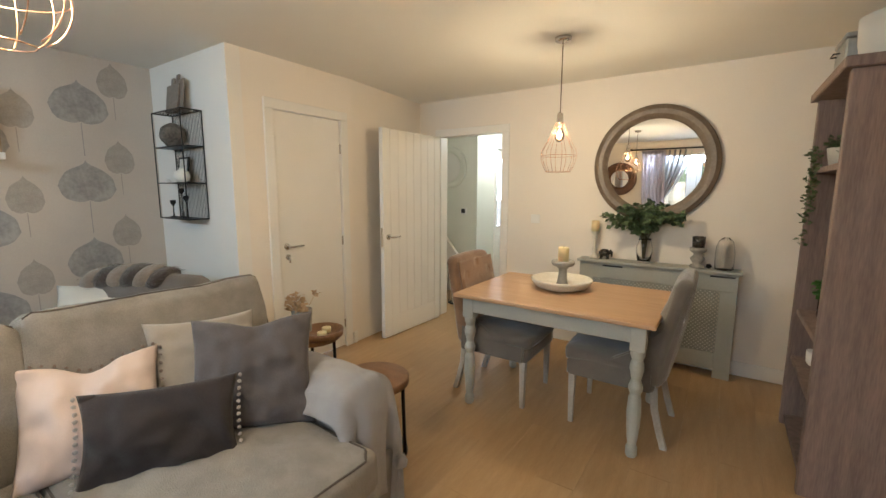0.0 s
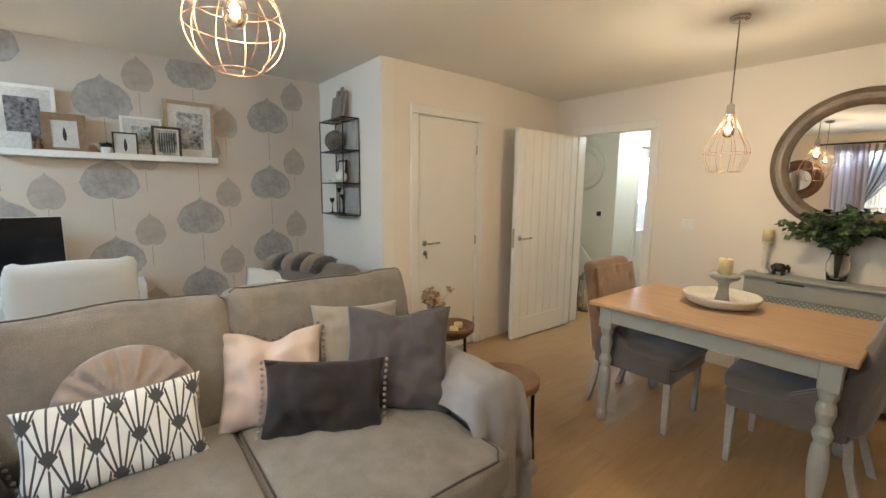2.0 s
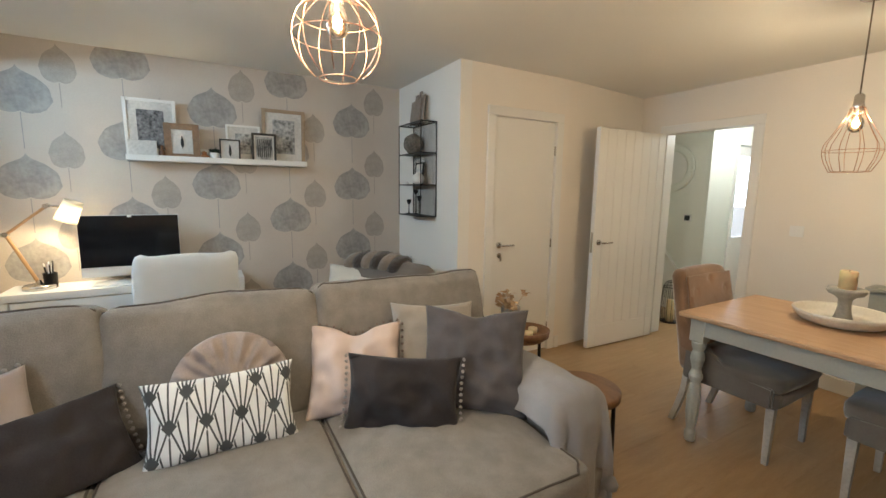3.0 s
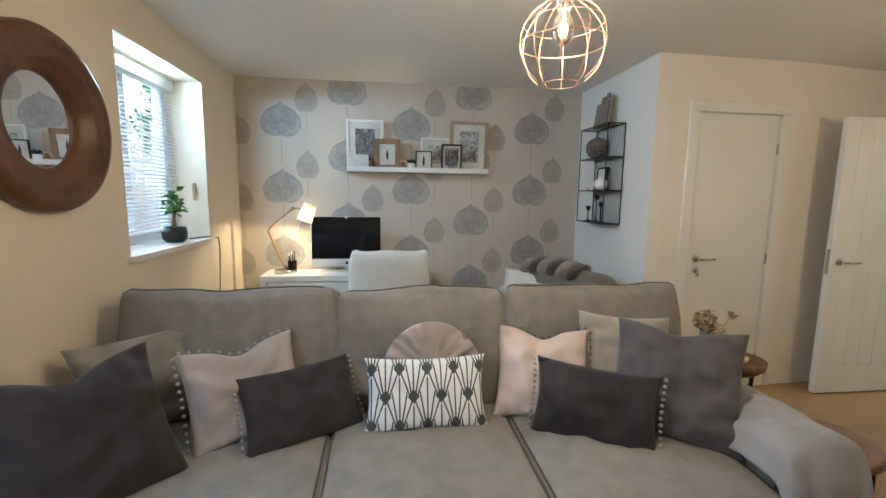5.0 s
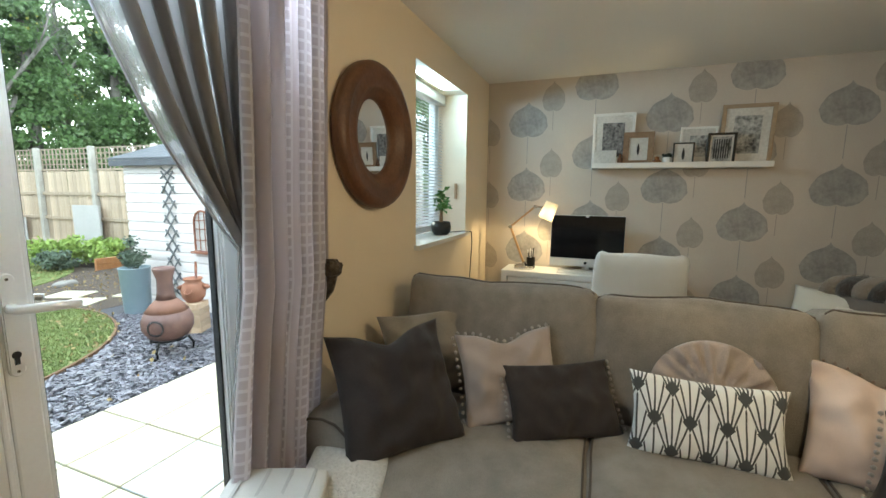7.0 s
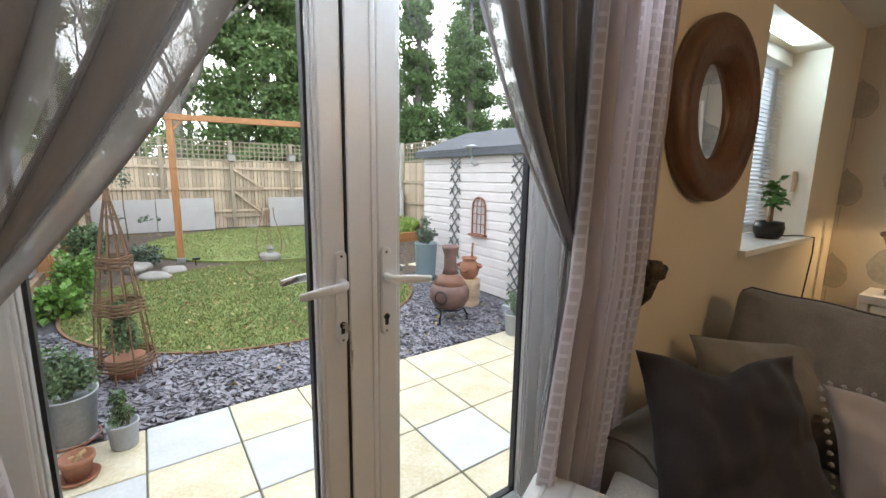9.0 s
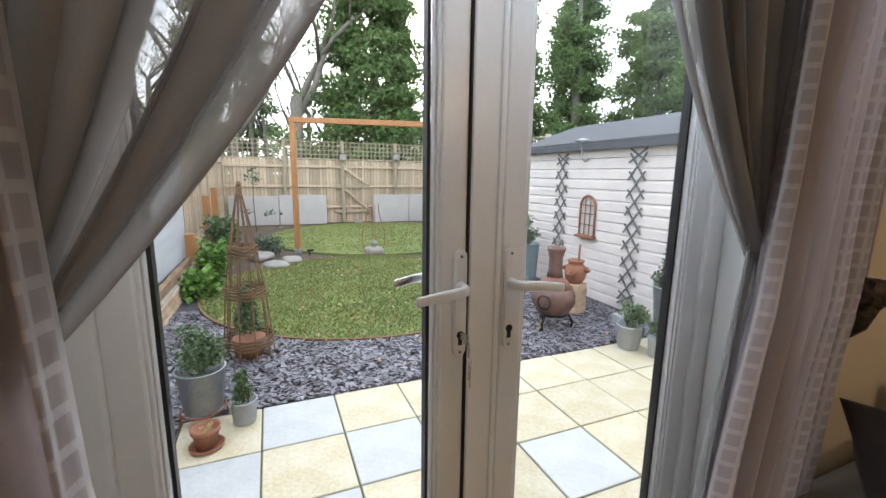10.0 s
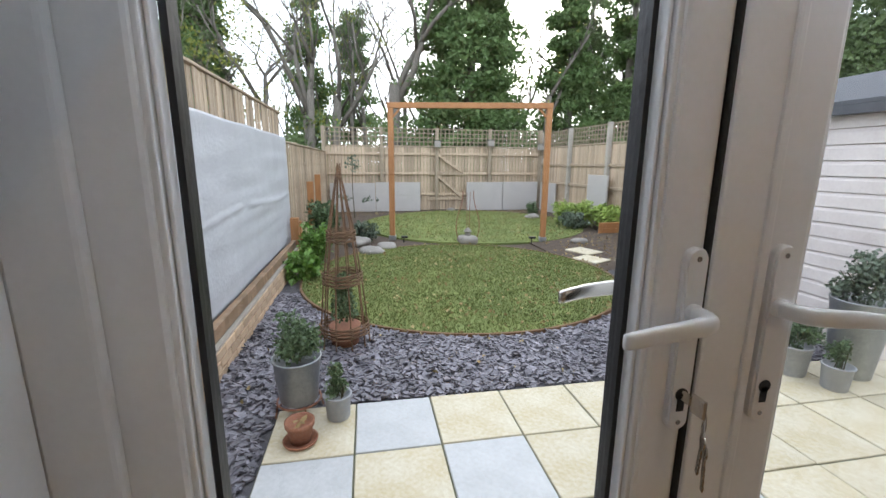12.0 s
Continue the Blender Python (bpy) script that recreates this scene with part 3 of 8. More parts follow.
# ---- garden ----
SLATE = mat("wet_purple_slate", (0.20, 0.19, 0.215), 0.4, (0.11, 0.105, 0.12), 9, 40, 0.3, 0.4)
SOIL = mat("slate_bed_ground", (0.09, 0.086, 0.095), 0.9, (0.05, 0.048, 0.053), 14, 60, 0.3, 0.6)
EARTH = mat("bare_earth", (0.10, 0.072, 0.05), 0.95, (0.05, 0.036, 0.026), 7, 40, 0.3, 0.8)
LAWN = mat("mossy_lawn", (0.20, 0.235, 0.07), 0.95, (0.11, 0.145, 0.04), 1.6, 40, 0.3, 0.8)
SLAB_Y = mat("buff_paving_slab", (0.57, 0.53, 0.42), 0.6, (0.44, 0.37, 0.22), 4.5, 45, 0.15, 0.25, rnd=0.09)
SLAB_G = mat("grey_paving_slab", (0.52, 0.53, 0.53), 0.6, (0.42, 0.43, 0.43), 5, 45, 0.1, 0.2, rnd=0.08)
FENCE = mat("weathered_fence_board", (0.51, 0.41, 0.30), 0.85, (0.36, 0.275, 0.19), 5, 30, 0.2, 0.4, stretch=(5, 5, 0.5), rnd=0.22)
FPOST = mat("weathered_fence_post", (0.36, 0.30, 0.22), 0.85, (0.25, 0.20, 0.14), 5, 30, 0.2, 0.4, stretch=(5, 5, 0.5))
GREYRENDER = mat("grey_painted_sheet", (0.49, 0.50, 0.525), 0.8, (0.43, 0.44, 0.465), 3, 30, 0.1, 0.5)
ORANGEWOOD = mat("orange_stained_timber", (0.42, 0.20, 0.075), 0.65, (0.30, 0.135, 0.05), 4, 30, 0.2, 0.3, stretch=(4, 4, 0.6))
SHEDPAINT = mat("cream_shed_paint", (0.66, 0.61, 0.585), 0.65, (0.58, 0.53, 0.51), 4, 50, 0.08, 0.15)
FELT = mat("grey_roof_felt", (0.10, 0.105, 0.115), 0.9, None, 6, 120, 0.15, 0.5)
PANELGREY = mat("grey_board", (0.47, 0.45, 0.43), 0.7, (0.42, 0.40, 0.38), 4, 40, 0.1, 0.2)

ground = setting(link("ground", boxes((-300, 300, -400, -1.62, GZ - 0.4, GZ - 0.035), (-300, -5, -1.62, 60, GZ - 0.4, GZ - 0.035), (2, 300, -1.62, 60, GZ - 0.4, GZ - 0.035)), EARTH), "bare earth of the garden and wood beyond", "ground")
setting(link("slate_bed", boxes((-6.4, 0.95, -6.4, -1.64, GZ - 0.034, GZ - 0.012)), SOIL), "dark bed under the slate chippings", "ground")


# ---- sofa and cushions ----
sofa = thing("sofa", "grey-beige three-seat fabric sofa with rolled arms", "sofa")
SY0, SY1 = -1.30, 1.50          # outer ends
SB, SF = -2.62, -1.27           # back and front


def placed(bm, m):
    bmesh.ops.transform(bm, matrix=m, verts=list(bm.verts))
    return bm


part("base", placed(soft_box(1.27, SY1 - SY0 - 0.03, 0.27, 0.03, 6, 0.0), pose(-1.97, (SY0 + SY1) / 2, 0.175)), SOFA, sofa, smooth=True)
part("back_frame", placed(soft_box(0.24, SY1 - SY0 - 0.06, 0.66, 0.07, 8, 0.01), pose(SB + 0.13, (SY0 + SY1) / 2, 0.47, 0, -6)), SOFA, sofa, smooth=True)


def arm(y, side):
    bm = bmesh.new()
    prof = [(-0.105, 0.05), (-0.105, 0.30), (-0.125, 0.42), (-0.135, 0.50), (-0.115, 0.575), (-0.06, 0.618), (0, 0.628), (0.06, 0.618), (0.115, 0.575), (0.13, 0.50), (0.115, 0.42), (0.10, 0.30), (0.10, 0.05)]
    xs = [-2.5, -2.2, -1.9, -1.65, -1.5, -1.46, -1.445]
    sc = [1, 1, 1, 1, 1, 0.95, 0.8]
    rows = [[bm.verts.new((x, y + side * a * s, 0.3 + (z - 0.3) * s + 0.008 * noise.noise(Vector((x * 4, a * 9, z * 4))))) for a, z in prof] for x, s in zip(xs, sc)]
    for a, b in zip(rows, rows[1:]):
        for i in range(len(prof) - 1):
            bm.faces.new((a[i], a[i + 1], b[i + 1], b[i]))
    bm.faces.new(rows[-1])
    bm.faces.new(rows[0][::-1])
    bmesh.ops.recalc_face_normals(bm, faces=list(bm.faces))
    ob = part("arm", bm, SOFA, sofa, smooth=True)
    x = -1.45
    part("piping", tube([(x, y + side * a * 0.95, 0.3 + (z - 0.3) * 0.95) for a, z in prof[1:-1]], 0.005, 6), PIPING, ob)


arm(SY0 + 0.12, -1)
arm(SY1 - 0.145, 1)
seams = (-1.07, -0.288, 0.452, 1.215)
for i in range(3):
    y0, y1 = seams[i] + 0.006, seams[i + 1] - 0.006
    bm = soft_box(0.86, y1 - y0, 0.175, 0.035, 14, 0.022, 0.013, i * 3.0)
    for v in bm.verts:
        # the outer cushions reach round the front of the arms
        out = (i == 0 and v.co.y < -0.25) or (i == 2 and v.co.y > 0.25)
        if out and v.co.x > 0.24:
            v.co.y += math.copysign(0.13 if i == 0 else 0.02, v.co.y) * min(1, (v.co.x - 0.24) / 0.06) * min(1, (abs(v.co.y) - 0.25) / 0.1)
    seat = part("seat_cushion", placed(bm, pose(-1.64, (y0 + y1) / 2, 0.392, 0, 1)), SOFA, sofa, smooth=True)
    pts = [(-2.03, y0 + 0.006, 0.474), (-1.27, y0 + 0.006, 0.464), (-1.222, y0 + 0.05, 0.455), (-1.222, y1 - 0.05, 0.455), (-1.27, y1 - 0.006, 0.464), (-2.03, y1 - 0.006, 0.474)]
    if i == 0:
        pts = [(-1.42, y0 + 0.01, 0.45), (-1.39, y0 - 0.10, 0.448), (-1.27, y0 - 0.125, 0.446)] + pts[2:]
    skin = BVHTree.FromPolygons([v.co.copy() for v in seat.data.vertices], [tuple(f.vertices) for f in seat.data.polygons])
    run = []
    for p, q in zip(pts, pts[1:]):
        for k in range(10):
            near = skin.find_nearest(Vector(p).lerp(Vector(q), k / 10))
            run.append(near[0] + near[1] * 0.001)
    part("piping", tube(run, 0.0045, 6), PIPING, seat)
backs = ((-1.19, -0.292, 4, 0.0), (-0.288, 0.49, 0, 0.01), (0.50, 1.40, -3, 0.0))
for i, (y0, y1, roll, drop) in enumerate(backs):
    bm = soft_box(0.23, y1 - y0, 0.55, 0.042, 18, 0.03, 0.016, 11 + i * 5.0)
    for v in bm.verts:
        u = 2 * v.co.y / (y1 - y0)
        if v.co.z > 0:
            v.co.z += (0.03 * abs(u) - 0.012) * (1 if i != 1 else 0.3) * v.co.z / 0.27
    cush = part("back_cushion", placed(bm, pose(-2.255, (y0 + y1) / 2, 0.688 - drop, 0, -15, 0)), SOFA, sofa, smooth=True)
    # piping sewn along the crest and down both ends
    edge = {}
    for v in cush.data.vertices:
        k = round((v.co.y - y0) / (y1 - y0) * 18)
        if v.co.z > 0.8 and (k not in edge or v.co.z > edge[k].z):
            edge[k] = v.co.copy()
    crest = [edge[k] for k in sorted(edge)]
    run = [Vector((-2.16, crest[0].y - 0.004, 0.60))] + crest + [Vector((-2.16, crest[-1].y + 0.004, 0.60))]
    part("piping", tube(run, 0.0055, 6), PIPING, cush)
for x in (-2.5, -1.4):
    for y in (SY0 + 0.1, SY1 - 0.12):
        part("foot", lathe([(0.022, 0), (0.032, 0.05), (0.03, 0.06)], 14, None, pose(x, y, 0)), DARKWOOD, sofa)

CHARCOAL = cloth("charcoal_velvet", (0.047, 0.040, 0.041), 300, 0.15, 0.2, sheen=0.12)
NAVYGREY = cloth("slate_grey_velvet", (0.115, 0.104, 0.108), 300, 0.15, 0.2, sheen=0.15)
LILAC = cloth("lilac_taupe_cotton", (0.40, 0.34, 0.32), 420, 0.08)
PINK = cloth("blush_pink_cotton", (0.66, 0.53, 0.47), 420, 0.06)
LINEN = cloth("pale_grey_linen", (0.37, 0.335, 0.30), 360, 0.10)
BEIGE = cloth("grey_beige_chenille", (0.27, 0.24, 0.205), 340, 0.12)
TAUPEVEL = cloth("taupe_pleated_velvet", (0.40, 0.335, 0.31), 300, 0.15, 0.15, sheen=0.25)
POM = cloth("cream_pompom", (0.42, 0.385, 0.36), 500, 0.1, 0.6)
POMDARK = cloth("brown_pompom", (0.20, 0.15, 0.125), 500, 0.1, 0.6)
THROW = cloth("pale_grey_knit", (0.37, 0.36, 0.37), 300, 0.1, 0.6)


def fan_fabric():
    """White cotton printed with dark fans of spreading lines."""
    m = cloth("white_fan_print_cotton", (0.80, 0.80, 0.80), 500, 0.03, 0.15)
    n, l = m.node_tree.nodes, m.node_tree.links
    b = n["Principled BSDF"]
    base = b.inputs["Base Color"].links[0].from_socket
    tc, sep = n.new("ShaderNodeTexCoord"), n.new("ShaderNodeSeparateXYZ")
    l.new(tc.outputs["Object"], sep.inputs[0])

    def op(kind, a, c=None, d=None):
        q = n.new("ShaderNodeMath")
        q.operation = kind
        for k, val in enumerate((a, c, d)):
            if val is None:
                continue
            if isinstance(val, (int, float)):
                q.inputs[k].default_value = val
            else:
                l.new(val, q.inputs[k])
        return q.outputs[0]

    W, H = 0.111, 0.215

    def layer(offx, offz):
        u = op('SUBTRACT', op('FRACT', op('ADD', op('MULTIPLY', sep.outputs[0], 1 / W), 50.5 + offx)), 0.5)
        v = op('FRACT', op('ADD', op('MULTIPLY', sep.outputs[2], 1 / H), 50 + offz))
        au = op('ABSOLUTE', u)
        ang = op('ARCTAN2', op('MULTIPLY', u, W), op('ADD', op('MULTIPLY', v, H), 0.004))
        r = op('SQRT', op('ADD', op('POWER', op('MULTIPLY', au, W), 2.0), op('POWER', op('MULTIPLY', v, H), 2.0)))
        lines = op('LESS_THAN', op('MULTIPLY', op('ABSOLUTE', op('SUBTRACT', op('FRACT', op('ADD', op('MULTIPLY', ang, 5.4), 20.5)), 0.5)), op('MULTIPLY', r, 0.185)), 0.0029)
        # a lozenge cell, pointed at foot and head
        inside = op('LESS_THAN', au, op('MULTIPLY', op('SUBTRACT', 1.0, op('ABSOLUTE', op('MULTIPLY_ADD', v, 2.0, -1.0))), 0.495))
        bud = op('LESS_THAN', op('ADD', op('MULTIPLY', au, 4.7), op('MULTIPLY', op('ABSOLUTE', op('SUBTRACT', v, 0.15)), 7.6)), 1.0)
        return op('MAXIMUM', op('MULTIPLY', lines, inside), bud)

    dark = op('MAXIMUM', layer(0, 0), layer(0.5, 0.5))
    mx = n.new("ShaderNodeMix")
    mx.data_type = 'RGBA'
    l.new(dark, mx.inputs[0])
    l.new(base, mx.inputs[6])
    mx.inputs[7].default_value = (0.075, 0.078, 0.08, 1)
    l.new(mx.outputs[2], b.inputs["Base Color"])
    return m


FAN = fan_fabric()


def cushion(name, label, bl, yaw, w, h, d, material, lean=20, roll=0, seed=0.0, poms="", pom_mat=None, dent=0.0, z=0.475, kind="cushion"):
    """A scatter cushion whose lower near corner stands at bl; yaw is the way its width runs."""
    m = pose(bl[0], bl[1], z, 0, 0, yaw) @ pose(0, 0, 0, -lean, roll, 0) @ pose(w / 2, 0, 0)
    c = thing(name, label, kind, m, "scatter cushions on the sofa")
    bm = pillow(w, h, d, 44 if name == "round_cushion" else 38, 0.012 if material is FAN else 0.026, seed, name == "round_cushion", dent)
    part("cover", bm, material, c, smooth=True)
    for side in poms:
        for k in range(13):
            t = (k + 0.5) / 13
            bow = 0.045 * (1 - (2 * t - 1) ** 2)
            p = {"l": (-w / 2 * (1 - bow) - 0.008, 0, t * h), "r": (w / 2 * (1 - bow) + 0.008, 0, t * h), "t": ((t - 0.5) * w, 0, h - bow * h * 0.8 - dent * math.exp(-((2 * t - 1) / 0.35) ** 2) + 0.006)}[side]
            b2 = bmesh.new()
            bmesh.ops.create_icosphere(b2, subdivisions=1, radius=0.0078)
            for v in b2.verts:
                v.co += noise.noise_vector(v.co * 300 + Vector((k, 0, 0))) * 0.003 + Vector(p)
            part("pompom", b2, pom_mat or POM, c, smooth=True)
    return c


cushion("scatter_cushion", "grey-beige square cushion leaning in the sofa corner", (-1.84, -1.12), 131, 0.50, 0.40, 0.15, BEIGE, 26, -3, 1.3)
cushion("scatter_cushion", "large charcoal velvet square cushion", (-1.375, -1.03), 139, 0.47, 0.48, 0.19, CHARCOAL, 33, -1, 4.1, dent=0.05)
cushion("scatter_cushion", "lilac-taupe square cushion edged with pompoms", (-1.775, -0.745), 120, 0.43, 0.385, 0.13, LILAC, 28, -3, 7.7, "lt", POM, 0.04)
cushion("scatter_cushion", "charcoal oblong cushion edged with pale pompoms", (-1.745, -0.555), 119, 0.46, 0.31, 0.13, CHARCOAL, 38, 0, 9.2, "lr", POM)
cushion("round_cushion", "round taupe velvet cushion with radiating pleats", (-1.955, -0.085), 90, 0.43, 0.43, 0.15, TAUPEVEL, 22, 0, 2.2, z=0.46)
cushion("scatter_cushion", "white oblong cushion printed with dark fans", (-1.88, -0.162), 90, 0.51, 0.295, 0.12, FAN, 22, 0, 5.5, z=0.478)
cushion("scatter_cushion", "pale grey linen square cushion", (-1.97, 0.78), 86, 0.46, 0.45, 0.14, LINEN, 22, 5, 8.8)
cushion("scatter_cushion", "blush pink square cushion with brown pompoms", (-1.965, 0.38), 72, 0.42, 0.42, 0.15, PINK, 36, 0, 3.9, "tr", POMDARK, 0.045)
cushion("scatter_cushion", "large slate grey velvet square cushion", (-1.845, 0.83), 52, 0.48, 0.47, 0.16, NAVYGREY, 27, 0, 6.4, dent=0.025)
cushion("scatter_cushion", "charcoal oblong cushion edged with pale pompoms", (-1.84, 0.50), 62, 0.475, 0.305, 0.13, CHARCOAL, 18, 2, 12.6, "lr", POM)


# throw over the sofa arm
def throw_shape(u, v):
    """One cloth: u crosses the arm from the seat side to the outside, v runs along it and falls over its front."""
    sec = [(1.175, 0.52), (1.205, 0.60), (1.265, 0.642), (1.35, 0.655), (1.43, 0.642), (1.49, 0.59), (1.515, 0.48), (1.525, 0.36)]
    s_ = u * (len(sec) - 1)
    i = min(int(s_), len(sec) - 2)
    f = s_ - i
    y, z = [p + (q - p) * f for p, q in zip(sec[i], sec[i + 1])]
    z += 0.016 * noise.noise(Vector((u * 4, v * 7, 4))) + 0.008 * noise.noise(Vector((u * 11, v * 15, 9)))
    turn = 0.42 + 0.05 * math.sin(u * 6)
    if v < turn:
        x = -1.84 + 0.43 * v / turn + 0.02 * math.sin(u * 9) * (1 - v / turn)
    else:
        k = (v - turn) / (1 - turn)
        drop = 0.53 - 0.10 * math.sin(u * 5.0) + 0.07 * u
        x = -1.41 + 0.055 * min(1, k * 5) ** 0.6 + k * (0.042 * math.sin(u * 17 + 0.8 + k) + 0.016 * math.sin(u * 39 + 3 * k)) + 0.012 * k
        y = y + (1.36 - y) * 0.12 * k + 0.02 * k * math.sin(u * 13 + 2 * k)
        z = z - drop * k - 0.03 * min(1, k * 6)
        z = max(z, 0.05)
    return (x, y, z)


throw = thing("throw_blanket", "pale grey knitted throw draped over the sofa arm", "blanket")
thicken(part("cloth", sheet(throw_shape, 64, 60), THROW, throw, smooth=True), 0.012)
for p in ((-1.325, 1.475, 0.235), (-1.32, 1.25, 0.10)):
    b2 = bmesh.new()
    bmesh.ops.create_icosphere(b2, subdivisions=2, radius=0.032)
    for v in b2.verts:
        v.co += noise.noise_vector(v.co * 90) * 0.008 + Vector(p)
    part("pompom", b2, THROW, throw, "pale knitted pompom", True)

# folded blanket and fleece on the seat corner by the doors
STRIPE = cloth("pale_striped_cotton", (0.60, 0.60, 0.60), 420, 0.05)
FLEECE = cloth("white_fleece", (0.62, 0.61, 0.60), 90, 0.1, 1.0)
STRIPE2 = cloth("grey_stripe_cotton", (0.48, 0.48, 0.49), 420, 0.05)
fl = soft_box(0.26, 0.27, 0.03, 0.014, 12, 0.012, 0.03, 3)
tagged(part("fleece", placed(fl, pose(-1.38, -1.04, 0.49, 0, 0, 18)), FLEECE, None, smooth=True), "shaggy white fleece lying on the sofa seat", "fleece")
fb = thing("folded_blanket", "pale striped cotton blanket folded on the sofa seat", "blanket", pose(-1.09, -1.11, 0.465, 0, 4, 22))
part("fold", placed(soft_box(0.36, 0.30, 0.045, 0.02, 8, 0.006, 0.006, 5), pose(0, 0, 0.03)), STRIPE, fb, smooth=True)
part("fold", placed(soft_box(0.34, 0.29, 0.035, 0.016, 8, 0.006, 0.006, 8), pose(-0.005, 0.003, 0.072)), STRIPE, fb, smooth=True)
for y in (-0.1, -0.03, 0.04, 0.11):
    part("stripe", boxes((-0.16, 0.16, y - 0.005, y + 0.005, 0.0925, 0.0945)), STRIPE2, fb)


# ---- leaf motif printed on the paper ----
def leaf_mesh(name, w, h, stem, material):
    half = [(0.045, 0.0), (0.01, 0.16), (0.0, 0.34), (0.03, 0.56), (0.09, 0.77), (0.18, 0.92), (0.29, 0.995), (0.39, 1.0), (0.50, 0.965), (0.61, 0.87), (0.70, 0.735), (0.775, 0.56), (0.83, 0.37), (0.88, 0.19), (0.94, 0.06), (1.0, 0.0)]
    bm = bmesh.new()
    # lower lobes are rounded with a shallow notch at the stem, the upper end runs to a thin tip
    left = [bm.verts.new((0, -w / 2 * k * (1 + 0.03 * math.sin(t * 19)), t * h)) for t, k in half]
    right = [left[0]] + [bm.verts.new((0, w / 2 * k * (1 + 0.03 * math.sin(t * 23 + 1)), t * h)) for t, k in half[1:-1]] + [left[-1]]
    spine = [left[0]] + [bm.verts.new((0, 0, max(t, 0.05 + 0.012 * i) * h)) for i, (t, k) in enumerate(half[1:-1])] + [left[-1]]
    for side, flip in ((left, False), (right, True)):
        for i in range(len(half) - 1):
            f = [v for n_, v in enumerate((side[i], spine[i], spine[i + 1], side[i + 1]))]
            f = list(dict.fromkeys(f))
            bm.faces.new(f[::-1] if flip else f)
    s = [bm.verts.new((0, y, z)) for y, z in ((-0.003, 0.004), (0.003, 0.004), (0.0025, -stem), (-0.0025, -stem))]
    bm.faces.new(s)
    top = bmesh.ops.extrude_face_region(bm, geom=list(bm.faces))
    bmesh.ops.translate(bm, vec=(0.0008, 0, 0), verts=[g for g in top["geom"] if isinstance(g, bmesh.types.BMVert)])
    bmesh.ops.recalc_face_normals(bm, faces=list(bm.faces))
    me = bpy.data.meshes.new(name)
    bm.to_mesh(me)
    bm.free()
    me.materials.append(material)
    return me


LEAF_H, LEAF_S = 0.305, 0.255
big_leaf = leaf_mesh("leaf_print", 0.335, LEAF_H, 0.23, LEAF_A)
small_leaf = leaf_mesh("leaf_print", 0.19, LEAF_S, 0.16, LEAF_B)
for k in range(-2, 6):
    for me, y, top in ((big_leaf, -0.955 + 0.5575 * k, 2.205 + 0.283 * (k % 2)), (small_leaf, -0.742 + 0.5575 * k, 2.368 - 0.283 * (k % 2))):
        h = LEAF_S if me is small_leaf else LEAF_H
        for n_ in range(0, 4):
            z = top - 0.566 * n_ - h
            if y < YS - 0.02 or y > YR + 0.02 or z < 0.1:
                continue
            ob = new("leaf_print", me)
            ob.parent = wall_west
            ob.matrix_basis = pose(XW + 0.0007, y, z)
            if z + h > ZC or abs(y - YS) < 0.17 or abs(y - YR) < 0.17:
                # a motif cut off by the ceiling line or the corner
                b2 = bmesh.new()
                b2.from_mesh(me)
                for co, no in (((0, 0, ZC - z - 0.001), (0, 0, 1)), ((0, YS - y + 0.001, 0), (0, -1, 0)), ((0, YR - y - 0.001, 0), (0, 1, 0))):
                    bmesh.ops.bisect_plane(b2, geom=list(b2.verts) + list(b2.edges) + list(b2.faces), plane_co=co, plane_no=no, clear_outer=True)
                cut = bpy.data.meshes.new("leaf_print")
                b2.to_mesh(cut)
                b2.free()
                cut.materials.append(me.materials[0])
                ob.data = cut

# ---- picture ledge ----
WHITE = mat("white_lacquer", (0.80, 0.79, 0.76), 0.35, None, 4, 90, 0.02, 0.02)
LY0, LY1, LZ = -0.40, 0.842, 1.635
ledge = thing("picture_ledge", "white wall-mounted picture ledge holding frames", "shelf")
part("shelf", boxes((XW + 0.002, XW + 0.115, LY0, LY1, LZ - 0.02, LZ), bevel=0.002), WHITE, ledge)
part("front_lip", boxes((XW + 0.1155, XW + 0.13, LY0, LY1, LZ - 0.02, LZ + 0.022), bevel=0.002), WHITE, ledge)
part("back_rail", boxes((XW + 0.002, XW + 0.016, LY0, LY1, LZ + 0.001, LZ + 0.09), bevel=0.002), WHITE, ledge)
MOUNT = mat("white_mount_card", (0.74, 0.72, 0.68), 0.9)
PHOTO = mat("black_and_white_photograph", (0.30, 0.30, 0.31), 0.35, (0.02, 0.02, 0.025), 26, 60, 0.4, 0.0)
PHOTO2 = mat("grey_photograph", (0.62, 0.63, 0.63), 0.35, (0.05, 0.055, 0.06), 12, 40, 0.4, 0.0)
OAKFRAME = mat("pale_oak_frame", (0.42, 0.32, 0.22), 0.5, (0.33, 0.24, 0.16), 5, 40, 0.15, 0.15, stretch=(1, 1, 5))
BROWNFRAME = mat("brown_wood_frame", (0.30, 0.19, 0.115), 0.5, None, 5, 40, 0.15, 0.15)
BLACKFRAME = mat("black_frame", (0.02, 0.02, 0.02), 0.4)
FEATHER = mat("dark_feather_print", (0.03, 0.032, 0.035), 0.6)


